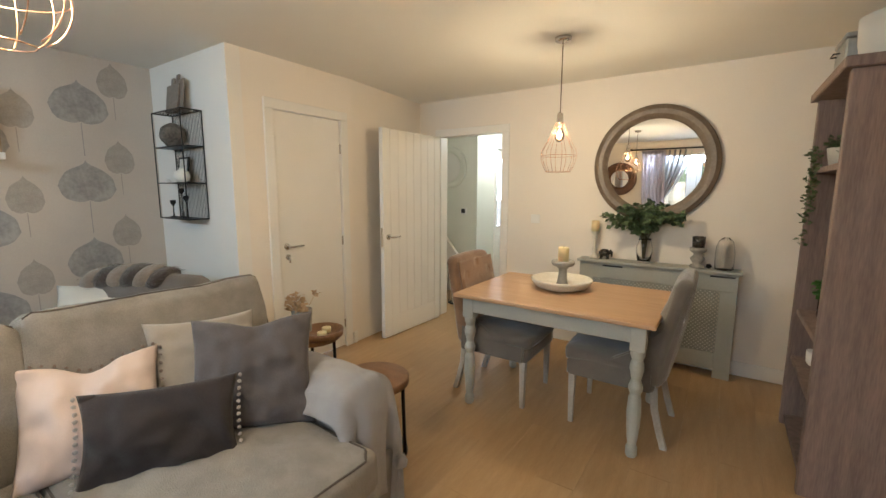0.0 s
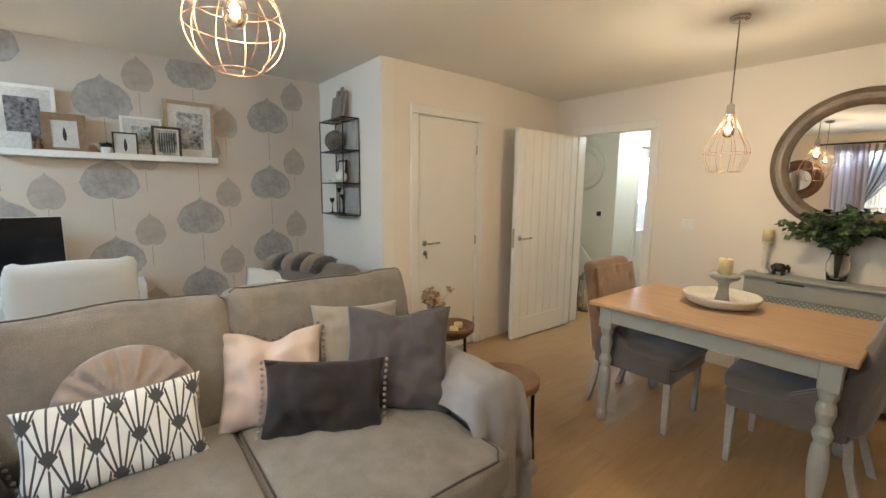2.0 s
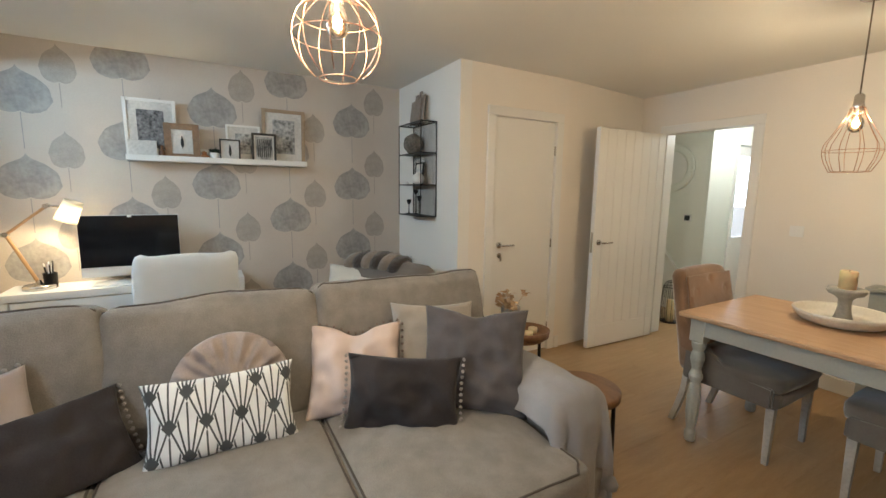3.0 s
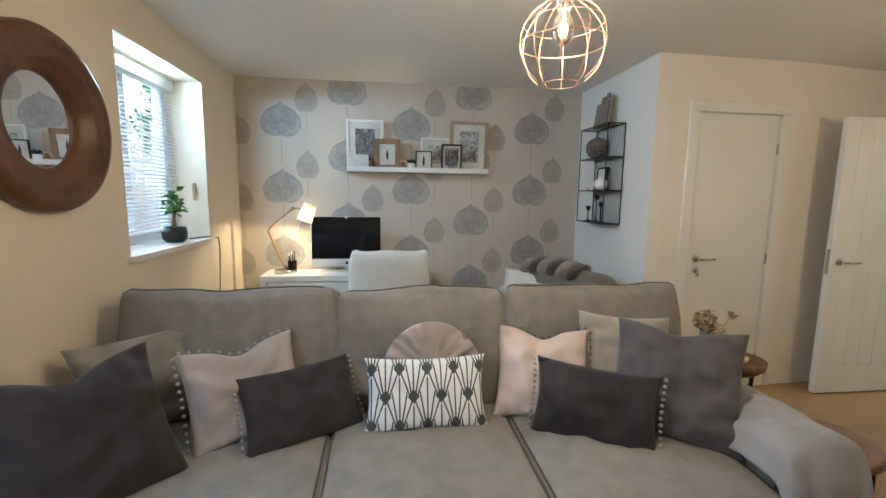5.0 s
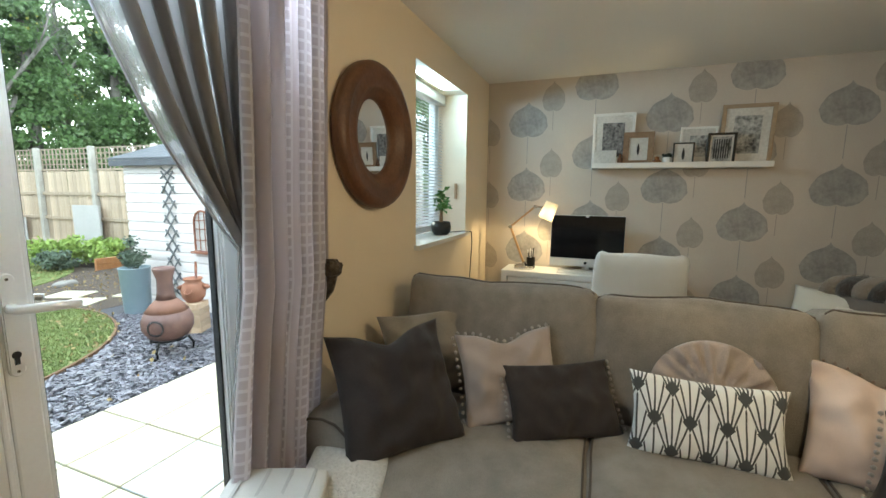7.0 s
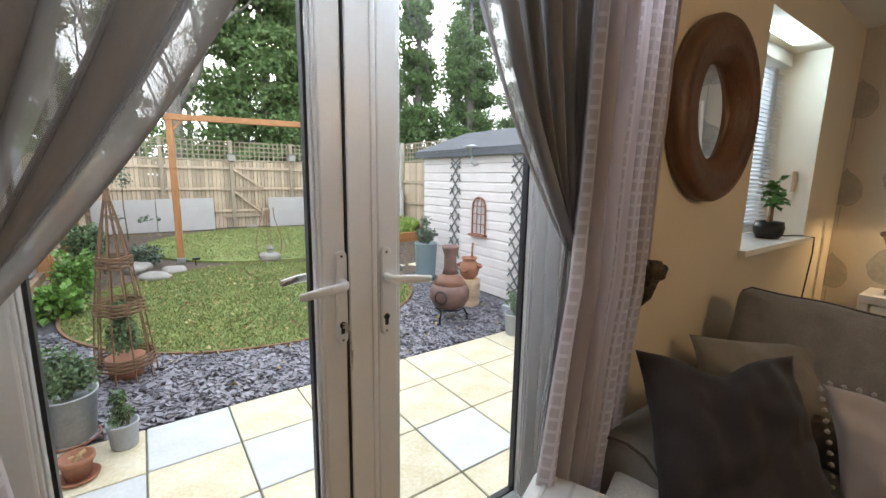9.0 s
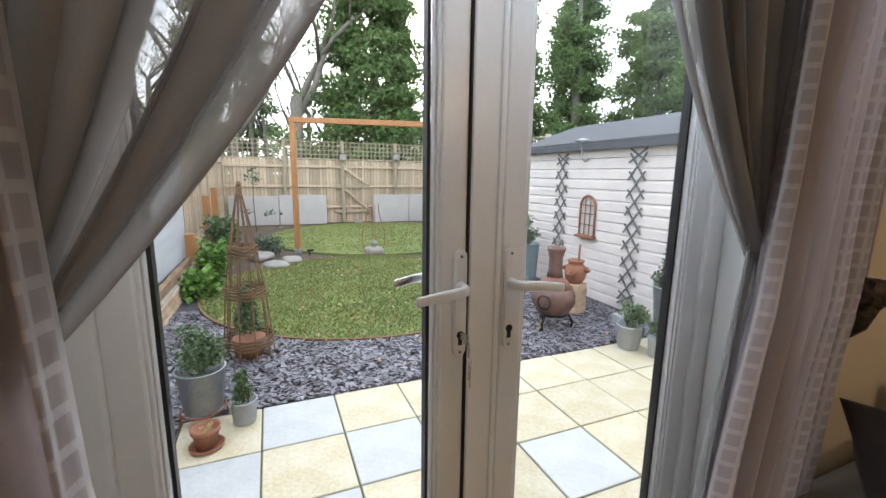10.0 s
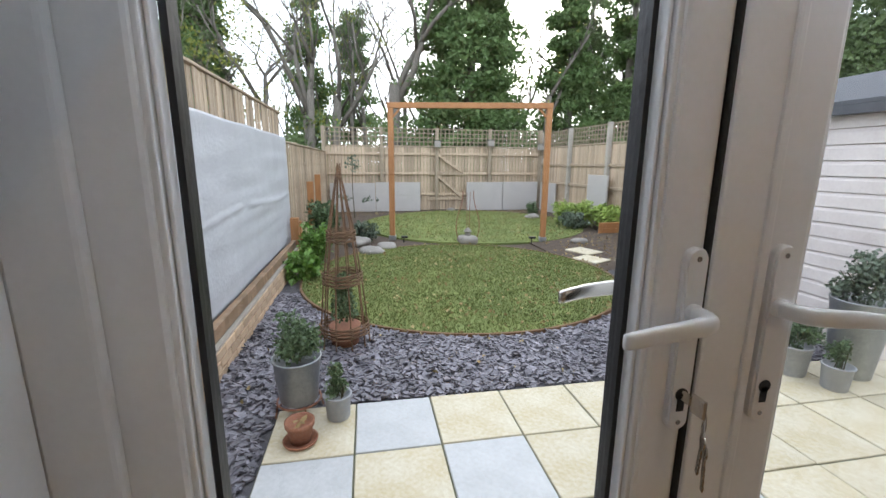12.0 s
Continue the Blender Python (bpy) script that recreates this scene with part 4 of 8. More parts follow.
def picture(y0, y1, h, frame_mat, fw, mount, photo, label, x=0.02, lean=5, z=None, motif=""):
    w = y1 - y0
    c = thing("framed_picture", label, "picture frame", pose(XW + x, (y0 + y1) / 2, (LZ if z is None else z) + 0.001, 0, lean, 0) , "frames on the picture ledge")
    part("frame", boxes((0, 0.016, -w / 2, -w / 2 + fw, 0, h), (0, 0.016, w / 2 - fw, w / 2, 0, h), (0, 0.016, -w / 2 + fw, w / 2 - fw, 0, fw), (0, 0.016, -w / 2 + fw, w / 2 - fw, h - fw, h), bevel=0.0015), frame_mat, c)
    part("mount", boxes((0.002, 0.007, -w / 2 + fw, w / 2 - fw, fw, h - fw)), MOUNT, c)
    if photo:
        part("print", boxes((0.007, 0.0085, -w / 2 + fw + mount, w / 2 - fw - mount, fw + mount, h - fw - mount)), photo, c)
    if motif == "feather":
        bm = bmesh.new()
        lathe([(0, 0.0), (0.006, 0.01), (0.011, 0.03), (0.010, 0.055), (0.004, 0.085), (0, 0.095)], 10, bm, pose(0.009, 0, h / 2 - 0.048) @ Matrix.Diagonal((0.12, 1, 1, 1)))
        part("feather", bm, FEATHER, c)
    if motif == "bars":
        for i in range(7):
            y = -w / 2 + fw + 0.03 + i * (w - 2 * fw - 0.06) / 6
            part("stripe", boxes((0.0088, 0.0095, y - 0.004, y + 0.004, fw + 0.03, h - fw - 0.03)), FEATHER, c)
    return c


picture(-0.405, -0.085, 0.425, WHITE, 0.022, 0.055, PHOTO, "white frame with a black and white animal photograph")
picture(-0.168, 0.058, 0.265, BROWNFRAME, 0.045, 0.022, None, "brown wooden frame with a dark feather", 0.055, 6, motif="feather")
picture(0.24, 0.49, 0.29, WHITE, 0.016, 0.05, PHOTO2, "white frame with a dark bird print", 0.03)
picture(0.19, 0.335, 0.17, BLACKFRAME, 0.010, 0.02, None, "small black frame with a feather", 0.085, 6, motif="feather")
picture(0.505, 0.845, 0.44, OAKFRAME, 0.028, 0.055, PHOTO2, "pale oak frame with a grey landscape photograph", 0.02)
picture(0.42, 0.605, 0.235, BLACKFRAME, 0.017, 0.012, PHOTO2, "black frame with a striped grey print", 0.07, 6, motif="bars")
c = thing("photo_block", "small clear acrylic photo block with a pale print", "photo frame", pose(XW + 0.085, -0.30, LZ + 0.001, 0, 4, 0))
part("block", boxes((0, 0.014, -0.085, 0.085, 0, 0.125), bevel=0.002), MOUNT, c)
part("bird_figure", lathe([(0.016, 0), (0.022, 0.02), (0.02, 0.05), (0.008, 0.075), (0.011, 0.088), (0, 0.1)], 12), DARKWOOD, thing("bird_ornament", "small dark wooden bird ornament", "ornament", pose(XW + 0.095, -0.185, LZ + 0.001)))
part("duck_figure", lathe([(0.018, 0), (0.03, 0.015), (0.03, 0.03), (0.012, 0.045), (0.016, 0.06), (0, 0.072)], 12, None, Matrix.Diagonal((0.7, 1.2, 1, 1))), mat("orange_brown_glaze", (0.30, 0.12, 0.04), 0.4), thing("duck_ornament", "small orange-brown duck ornament", "ornament", pose(XW + 0.09, 0.085, LZ + 0.001)))
DARKLEAF = mat("dark_succulent_leaf", (0.02, 0.04, 0.022), 0.5)
rng = random.Random(4)
suc = thing("succulent", "dark succulent in a small white pot", "plant", pose(XW + 0.09, 0.155, LZ + 0.001))
part("pot", lathe([(0.024, 0), (0.03, 0.012), (0.033, 0.06), (0.029, 0.06), (0.027, 0.05), (0, 0.05)], 16), WHITE, suc, smooth=True)
part("leaves", leaf_spray(bmesh.new(), (0, 0, 0.07), (0.028, 0.028, 0.02), 60, 0.03, rng), DARKLEAF, suc)

# ---- desk, computer and lamp ----
DKX, DKY0, DKY1, DKZ = -3.80, -1.085, 0.30, 0.75
desk = thing("desk", "plain white desk against the wallpapered wall", "desk")
part("desktop", boxes((XW + 0.02, DKX, DKY0, DKY1, DKZ - 0.05, DKZ), bevel=0.003), WHITE, desk)
for y in (DKY0 + 0.025, DKY1 - 0.025):
    part("side_panel", boxes((XW + 0.02, DKX - 0.004, y - 0.024, y + 0.024, 0, DKZ - 0.0505), bevel=0.003), WHITE, desk)
part("drawer_front", boxes((DKX - 0.024, DKX - 0.006, DKY0 + 0.06, DKY1 - 0.06, DKZ - 0.16, DKZ - 0.056), bevel=0.002), WHITE, desk)
part("back_panel", boxes((XW + 0.03, XW + 0.05, DKY0 + 0.05, DKY1 - 0.05, 0.2, DKZ - 0.052)), WHITE, desk)
ALU = mat("silver_aluminium", (0.70, 0.70, 0.70), 0.35, None, 6, 90, 0.03, 0.02, 0.15)
SCREEN = mat("black_screen", (0.004, 0.004, 0.005), 0.12, (0.004, 0.004, 0.005), bump=0)
pc = thing("desktop_computer", "slim silver desktop computer with a black screen", "computer", pose(XW + 0.165, -0.405, DKZ + 0.001))
part("bezel", boxes((-0.012, 0.012, -0.293, 0.293, 0.045, 0.478), bevel=0.004), ALU, pc)
part("screen", boxes((0.0122, 0.0145, -0.29, 0.29, 0.115, 0.475)), SCREEN, pc)
part("logo_mark", lathe([(0.012, 0), (0.012, 0.0016), (0, 0.0016)], 16, None, pose(0.0125, 0, 0.078, 0, 90, 0)), SCREEN, pc)
part("webcam_cover", boxes((0.0145, 0.019, -0.012, 0.012, 0.462, 0.48), bevel=0.002), WHITE, pc)
bm = boxes((-0.09, 0.09, -0.1, 0.1, 0, 0.006), bevel=0.002)
tube([(-0.06, 0, 0.005), (-0.055, 0, 0.12), (-0.012, 0, 0.2)], [0.03, 0.025, 0.02], 8, bm)
part("stand", bm, ALU, pc)
kb = thing("keyboard", "low white keyboard on the desk", "keyboard", pose(-3.90, -0.42, DKZ + 0.001, 0, 2))
part("keyboard_body", boxes((-0.055, 0.055, -0.21, 0.21, 0, 0.010), bevel=0.003), WHITE, kb)
for i in range(5):
    part("key_row", boxes((-0.048 + i * 0.02, -0.032 + i * 0.02, -0.2, 0.2, 0.0102, 0.013), bevel=0.001), MOUNT, kb)

lamp = thing("desk_lamp", "brass and wood anglepoise desk lamp with lit white shade", "lamp")
LWOOD = mat("lamp_arm_wood", (0.45, 0.27, 0.12), 0.45)
L0, L1, L2, L3 = Vector((-3.95, -0.915, DKZ)), Vector((-3.95, -1.045, 1.115)), Vector((-3.95, -0.835, 1.295)), Vector((-3.95, -0.74, 1.29))
part("base", lathe([(0.085, 0.001), (0.085, 0.022), (0.075, 0.03), (0.02, 0.033), (0.012, 0.06), (0, 0.06)], 28, None, Matrix.Translation(L0)), CHROME, lamp, smooth=True)
part("lower_arm", tube([L0 + Vector((0, 0, 0.04)), L1], 0.011, 8), LWOOD, lamp)
part("upper_arm", tube([L1, L2], 0.009, 8), LWOOD, lamp)
bm = bmesh.new()
for p in (L1, L2):
    tube([p + Vector((-0.02, 0, 0)), p + Vector((0.02, 0, 0))], 0.017, 10, bm)
tube([L2, L3], 0.007, 8, bm)
part("joint", bm, CHROME, lamp)
SHADE = cloth("lit_white_lampshade", (0.85, 0.80, 0.70), 300, 0.03, 0.1, through_light=0.6)
sm = pose(-3.95, -0.72, 1.262, 0, 0, 90) @ pose(0, 0, 0, 0, 22, 0)
sh = part("shade", lathe([(0.052, 0.07), (0.056, 0.0), (0.062, -0.075)], 28, None, sm, close=False), SHADE, lamp, "glowing white fabric shade", True)
thicken(sh, 0.002)
part("bulb", lathe([(0, -0.03), (0.02, -0.015), (0.024, 0.005), (0.012, 0.03), (0.012, 0.05)], 14, None, sm), glow("desk_bulb_glow", (1.0, 0.8, 0.5), 6), lamp, smooth=True)
pens = thing("pen_pot", "black mesh pot full of pens", "pen pot", pose(-3.97, -0.86, DKZ + 0.001))
part("pot", lathe([(0.035, 0), (0.038, 0.1), (0.034, 0.1), (0.032, 0.01), (0, 0.01)], 18), BLACK, pens)
rng = random.Random(9)
for i in range(7):
    a = rng.uniform(0, 6.28)
    part("pen", tube([(0.015 * math.cos(a), 0.015 * math.sin(a), 0.012), (0.032 * math.cos(a), 0.032 * math.sin(a), rng.uniform(0.14, 0.19))], 0.0045, 6), BLACK if i % 2 else ALU, pens)

# desk chair under a white cover
FUR = cloth("white_sheepskin", (0.80, 0.79, 0.76), 260, 0.03, 0.8)
dch = thing("desk_chair", "desk chair under a fluffy white cover", "chair", pose(-3.28, -0.045, 0))
bm = soft_box(0.075, 0.545, 0.62, 0.035, 10, 0.012, 0.012, 2)
for v in bm.verts:
    if v.co.z > 0.2 and abs(v.co.y) > 0.22:
        v.co.z += 0.012
part("backrest", placed(bm, pose(0.0, 0, 0.71, 0, 4, 0)), FUR, dch, "fluffy white cover", True)
part("seat", placed(soft_box(0.46, 0.5, 0.09, 0.04, 8, 0.015, 0.01, 6), pose(-0.25, 0, 0.45)), FUR, dch, smooth=True)
for x in (-0.43, -0.02):
    for y in (-0.2, 0.2):
        part("leg", tube([(x, y, 0.42), (x * 1.05, y * 1.05, 0)], 0.016, 8), WHITE, dch)

# ---- armchair in the alcove ----
AGREY = cloth("warm_grey_armchair_fabric", (0.20, 0.175, 0.155), 340, 0.12)
ac = thing("armchair", "grey fabric armchair with a fur throw over the back", "armchair", pose(-3.13, 1.03, 0, 0, 0, 35.5))
part("seat_base", placed(soft_box(0.78, 0.86, 0.40, 0.05, 6, 0.01), pose(0, 0, 0.24)), AGREY, ac, smooth=True)
part("seat_cushion", placed(soft_box(0.6, 0.56, 0.14, 0.05, 7, 0.02), pose(0.05, -0.1, 0.50)), AGREY, ac, smooth=True)
part("backrest", placed(soft_box(0.80, 0.22, 0.46, 0.09, 8, 0.02, 0.008), pose(0.0, 0.34, 0.63, 0, 0, 0)), AGREY, ac, smooth=True)
part("arm", placed(soft_box(0.2, 0.72, 0.5, 0.08, 7, 0.015), pose(-0.34, -0.02, 0.35)), AGREY, ac, smooth=True)
part("arm", placed(soft_box(0.2, 0.72, 0.5, 0.08, 7, 0.015), pose(0.34, -0.02, 0.35)), AGREY, ac, smooth=True)
fur = thing("fur_throw", "brown striped faux fur throw over the armchair back", "throw", pose(-3.385, 1.27, 0.885, 0, 2, 35.5))
FURD = mat("dark_brown_faux_fur", (0.075, 0.055, 0.045), 0.95, (0.03, 0.022, 0.018), 8, 150, 0.3, 1.0, sheen=0.4)
FURL = mat("pale_brown_faux_fur", (0.36, 0.29, 0.225), 0.95, (0.22, 0.17, 0.13), 8, 150, 0.3, 1.0, sheen=0.4)
NB = 6
for i in range(NB):
    # one rounded band of the roll, thicker in its middle, with combed tufts standing off it
    x0 = -0.29 + 0.082 * i
    rr_ = random.Random(300 + i)
    bm = bmesh.new()
    rows = []
    for k in range(7):
        f = k / 6
        bulge = 0.9 + 0.12 * math.sin(math.pi * f)
        rows.append([bm.verts.new((x0 + 0.092 * f + 0.02 * math.sin(a_), 0.125 * bulge * math.cos(a_), 0.085 * bulge * math.sin(a_) - 0.025 - 0.05 * ((x0 + 0.05) / 0.3) ** 2)) for a_ in [2 * math.pi * q / 18 for q in range(18)]])
    for p, q in zip(rows, rows[1:]):
        for j in range(18):
            bm.faces.new((p[j], p[(j + 1) % 18], q[(j + 1) % 18], q[j]))
    bm.faces.new(rows[0][::-1])
    bm.faces.new(rows[-1])
    for _ in range(420):
        base_ = rr_.choice(rr_.choice(rows)).co.copy()
        out_ = Vector((rr_.uniform(-0.5, 0.5), base_.y, base_.z + 0.04)).normalized()
        base_ += Vector((rr_.uniform(-0.012, 0.012), rr_.uniform(-0.012, 0.012), rr_.uniform(-0.006, 0.006)))
        tip = base_ + out_ * rr_.uniform(0.010, 0.022) + Vector((0.012, 0, -0.004))
        w_ = Vector((rr_.uniform(-1, 1), rr_.uniform(-1, 1), rr_.uniform(-1, 1))).normalized() * 0.0022
        bm.faces.new([bm.verts.new(q) for q in (base_ - w_, base_ + w_, tip)])
    part("fur_stripe", bm, FURD if i % 2 else FURL, fur, smooth=True)
CREAM = cloth("cream_cushion_cotton", (0.72, 0.68, 0.60), 420, 0.05)
for x, y, yaw, lean, w, mt, lab in ((-3.44, 0.99, 52, 26, 0.38, CREAM, "cream square cushion on the armchair"), (-3.30, 1.06, 30, 24, 0.28, CREAM, "small cream square cushion on the armchair")):
    cc = thing("scatter_cushion", lab, "cushion", pose(x, y, 0.55, -lean, 0, yaw), "cushions on the armchair")
    part("cover", pillow(w, w * 0.82, 0.14, 14, 0.01, x), mt, cc, smooth=True)

# ---- wire rack on the white wall ----
RX0, RX1, RY, RZ0, RZ1 = -3.80, -3.365, 1.60, 1.215, 1.985
rack = thing("wall_rack", "black wire wall rack with three tiers of ornaments", "shelf")
tiers = [RZ0, RZ0 + 0.26, RZ0 + 0.52, RZ1]
YB = YR - 0.004
for x in (RX0, RX1):
    for y in (RY, YB - 0.004):
        part("post", tube([(x, y, RZ0), (x, y, RZ1)], 0.0045, 6), BLACK, rack)
for z in tiers:
    part("rim", tube([(RX0, RY, z), (RX1, RY, z), (RX1, YB - 0.004, z), (RX0, YB - 0.004, z)], 0.0045, 6, None, True), BLACK, rack)
    if z < RZ1:
        part("shelf", boxes((RX0 + 0.003, RX1 - 0.003, RY + 0.003, YB - 0.006, z - 0.003, z + 0.003)), BLACK, rack)
for i in range(19):
    x = RX0 + (i + 1) * (RX1 - RX0) / 20
    part("wire", tube([(x, YB - 0.004, RZ0), (x, YB - 0.004, RZ1)], 0.0016, 5), BLACK, rack)
for i in range(1, 14):
    x = RX0 + i * (RX1 - RX0) / 14
    part("wire", tube([(x, RY, RZ1), (x, YB - 0.004, RZ1)], 0.0016, 5), BLACK, rack)
BOARD = mat("grey_washed_board", (0.32, 0.27, 0.225), 0.7, (0.22, 0.18, 0.15), 5, 40, 0.2, 0.2)
cb = thing("chopping_board", "grey-washed wooden boards standing on the rack", "board", pose(-3.62, 1.66, RZ1 + 0.003, -7, 0, -3))
part("board", boxes((-0.11, 0.09, 0, 0.014, 0, 0.20), (-0.035, 0.015, 0, 0.014, 0.195, 0.245), bevel=0.004), BOARD, cb)
part("board", boxes((-0.07, 0.125, 0.018, 0.032, 0, 0.235), (0.0, 0.045, 0.018, 0.032, 0.23, 0.275), bevel=0.004), BOARD, cb)
WICK = mat("woven_grey_wicker", (0.20, 0.175, 0.15), 0.9, (0.09, 0.078, 0.065), 18, 60, 0.3, 1.0)
wb = bmesh.new()
bmesh.ops.create_icosphere(wb, subdivisions=3, radius=0.088)
for v in wb.verts:
    v.co *= 1 + 0.04 * math.sin(v.co.z * 150)
tagged(part("wicker_ball", placed(wb, pose(-3.66, 1.675, tiers[2] + 0.0915)), WICK, None), "grey woven wicker ball on the rack", "ornament")
pf = thing("framed_picture", "small black frame with a pale photograph on the rack", "picture frame", pose(-3.60, 1.685, tiers[1] + 0.004, -6, 0, 0))
part("frame", boxes((-0.075, -0.06, 0, 0.014, 0, 0.19), (0.06, 0.075, 0, 0.014, 0, 0.19), (-0.06, 0.06, 0, 0.014, 0, 0.015), (-0.06, 0.06, 0, 0.014, 0.175, 0.19)), BLACKFRAME, pf)
part("print", boxes((-0.06, 0.06, 0.003, 0.008, 0.015, 0.175)), MOUNT, pf)
pv = thing("ribbed_vase", "small round ribbed white vase", "vase", pose(-3.51, 1.645, tiers[1] + 0.0035))
part("body", lathe([(0.02, 0), (0.045, 0.015), (0.056, 0.045), (0.045, 0.078), (0.018, 0.092), (0.016, 0.105), (0.012, 0.105), (0.012, 0.09), (0, 0.06)], 20), WHITE, pv, smooth=True)
tagged(part("pebble_ornament", lathe([(0, 0), (0.02, 0.004), (0.018, 0.022), (0, 0.03)], 14, None, pose(-3.72, 1.64, tiers[1] + 0.0035)), WHITE, None, smooth=True), "small white pebble ornament on the rack", "ornament")
for x, y, h in ((-3.72, 1.66, 0.13), (-3.64, 1.69, 0.22), (-3.50, 1.655, 0.165)):
    th = thing("candle_holder", "slender black metal candle holder", "candle holder", pose(x, y, RZ0 + 0.0035), "black candle holders on the rack")
    part("stem", lathe([(0.03, 0), (0.03, 0.005), (0.006, 0.012), (0.004, 0.05), (0.004, h - 0.045), (0.012, h - 0.035), (0.02, h - 0.02), (0.02, h), (0.014, h), (0.012, h - 0.02), (0, h - 0.02)], 14), BLACK, th)

# ---- round wooden mirror on the window wall ----
rm = thing("round_mirror", "round mirror in a broad turned dark wood frame", "mirror", pose(-2.06, YS, 1.665, -90, 0, 0) @ pose(0, 0, 0, 180, 0, 0))
R0, R1 = 0.172, 0.33
prof = [(R1 - 0.012, 0.002), (R1, 0.012), (R1, 0.045), (R1 - 0.01, 0.06), (R1 - 0.04, 0.07), (R1 - 0.05, 0.064), (R1 - 0.09, 0.066), (R0 + 0.045, 0.062), (R0 + 0.04, 0.052), (R0 + 0.012, 0.04), (R0, 0.026), (R0 - 0.004, 0.01), (R0 - 0.004, 0.002)]
rmf = pose(0, 0, 0, 180, 0, 0)
part("frame", lathe(prof + prof[:1], 72, None, rmf, close=False), DARKWOOD, rm, "broad turned dark wooden frame", True)
part("mirror_glass", lathe([(0, 0.006), (R0 + 0.004, 0.006), (R0 + 0.004, 0.012), (0, 0.012)], 64, None, rmf, close=False), MIRROR, rm)


# ---- plant and cable on the sill ----
bon = thing("potted_plant", "small leafy plant in a black bowl on the sill", "plant", pose(-3.17, -1.40, WZ0 + 0.001))
part("pot", lathe([(0.05, 0), (0.068, 0.02), (0.074, 0.06), (0.066, 0.095), (0.06, 0.095), (0.06, 0.08), (0, 0.08)], 20), BLACKFRAME, bon, smooth=True)
part("trunk", tube([(0, 0, 0.07), (0.012, 0.004, 0.13), (-0.004, 0, 0.19), (0.006, 0.004, 0.25)], [0.016, 0.013, 0.011, 0.006], 8), BROWNFRAME, bon)
rng = random.Random(21)
bm = bmesh.new()
for p in ((0.0, 0, 0.27), (-0.05, 0.01, 0.25), (0.06, 0, 0.22), (0.02, 0.03, 0.2), (-0.03, -0.02, 0.3)):
    leaf_spray(bm, p, (0.05, 0.045, 0.035), 13, 0.05, rng)
part("leaves", bm, mat("bright_plant_leaf", (0.10, 0.24, 0.04), 0.4, (0.05, 0.14, 0.02), 30, 80), bon)
cable = thing("power_cable", "thin black cable hanging from the sill", "cable")
part("wire", tube([(-3.32, -1.38, WZ0 + 0.006), (-3.44, -1.33, WZ0 + 0.006), (-3.53, YS + 0.045, WZ0 - 0.005), (-3.545, YS + 0.045, 1.0), (-3.56, YS + 0.02, 0.6), (-3.55, YS + 0.022, 0.15)], 0.004, 6), BLACK, cable)
TAN = mat("tan_wood_block", (0.55, 0.38, 0.24), 0.6)
for x, y in ((WX1 + 0.004, -1.48), (WX0 + 0.006, -1.40)):
    part("blind_cord_weight", tube([(x - 0.012 if x > -3 else x + 0.012, y, 1.48), (x - 0.012 if x > -3 else x + 0.012, y, 1.36)], 0.012, 8), TAN, blind, "tan wooden cord weight")


# ---- curtains ----
def curtain_fabric():
    m = cloth("mauve_grey_curtain", (0.64, 0.59, 0.62), 500, 0.06, 0.2, through_light=0.6)
    n, l = m.node_tree.nodes, m.node_tree.links
    b = n["Principled BSDF"]
    uv, br = n.new("ShaderNodeUVMap"), n.new("ShaderNodeTexBrick")
    br.offset = 0.0
    br.inputs["Scale"].default_value = 1.0
    br.inputs["Brick Width"].default_value, br.inputs["Row Height"].default_value, br.inputs["Mortar Size"].default_value = 0.034, 0.036, 0.0055
    br.inputs["Mortar Smooth"].default_value = 0.15
    br.inputs["Color1"].default_value, br.inputs["Color2"].default_value, br.inputs["Mortar"].default_value = (0.47, 0.43, 0.45, 1), (0.55, 0.51, 0.53, 1), (0.86, 0.86, 0.88, 1)
    l.new(uv.outputs[0], br.inputs[0])
    sep, fr, lt, mx = n.new("ShaderNodeSeparateXYZ"), n.new("ShaderNodeMath"), n.new("ShaderNodeMath"), n.new("ShaderNodeMix")
    l.new(uv.outputs[0], sep.inputs[0])
    fr.operation, fr.inputs[1].default_value = 'MODULO', 0.204
    l.new(sep.outputs[0], fr.inputs[0])
    lt.operation, lt.inputs[1].default_value = 'LESS_THAN', 0.104
    l.new(fr.outputs[0], lt.inputs[0])
    mx.data_type = 'RGBA'
    l.new(lt.outputs[0], mx.inputs[0])
    l.new(b.inputs["Base Color"].links[0].from_socket, mx.inputs[6])
    l.new(br.outputs[0], mx.inputs[7])
    l.new(mx.outputs[2], b.inputs["Base Color"])
    return m


CURTAIN = curtain_fabric()
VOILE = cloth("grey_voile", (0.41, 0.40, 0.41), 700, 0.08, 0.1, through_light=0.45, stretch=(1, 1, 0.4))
# sheer bands across the width paint the light between folds into even cloth
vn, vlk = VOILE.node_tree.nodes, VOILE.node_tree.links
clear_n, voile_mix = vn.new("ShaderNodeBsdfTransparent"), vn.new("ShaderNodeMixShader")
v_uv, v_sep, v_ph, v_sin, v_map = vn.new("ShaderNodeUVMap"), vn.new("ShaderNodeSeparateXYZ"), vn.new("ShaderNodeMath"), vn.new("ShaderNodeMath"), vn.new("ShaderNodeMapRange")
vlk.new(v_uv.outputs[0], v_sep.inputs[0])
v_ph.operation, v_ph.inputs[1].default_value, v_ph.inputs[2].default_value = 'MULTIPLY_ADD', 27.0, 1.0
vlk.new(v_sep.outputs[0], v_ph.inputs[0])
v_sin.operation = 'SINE'
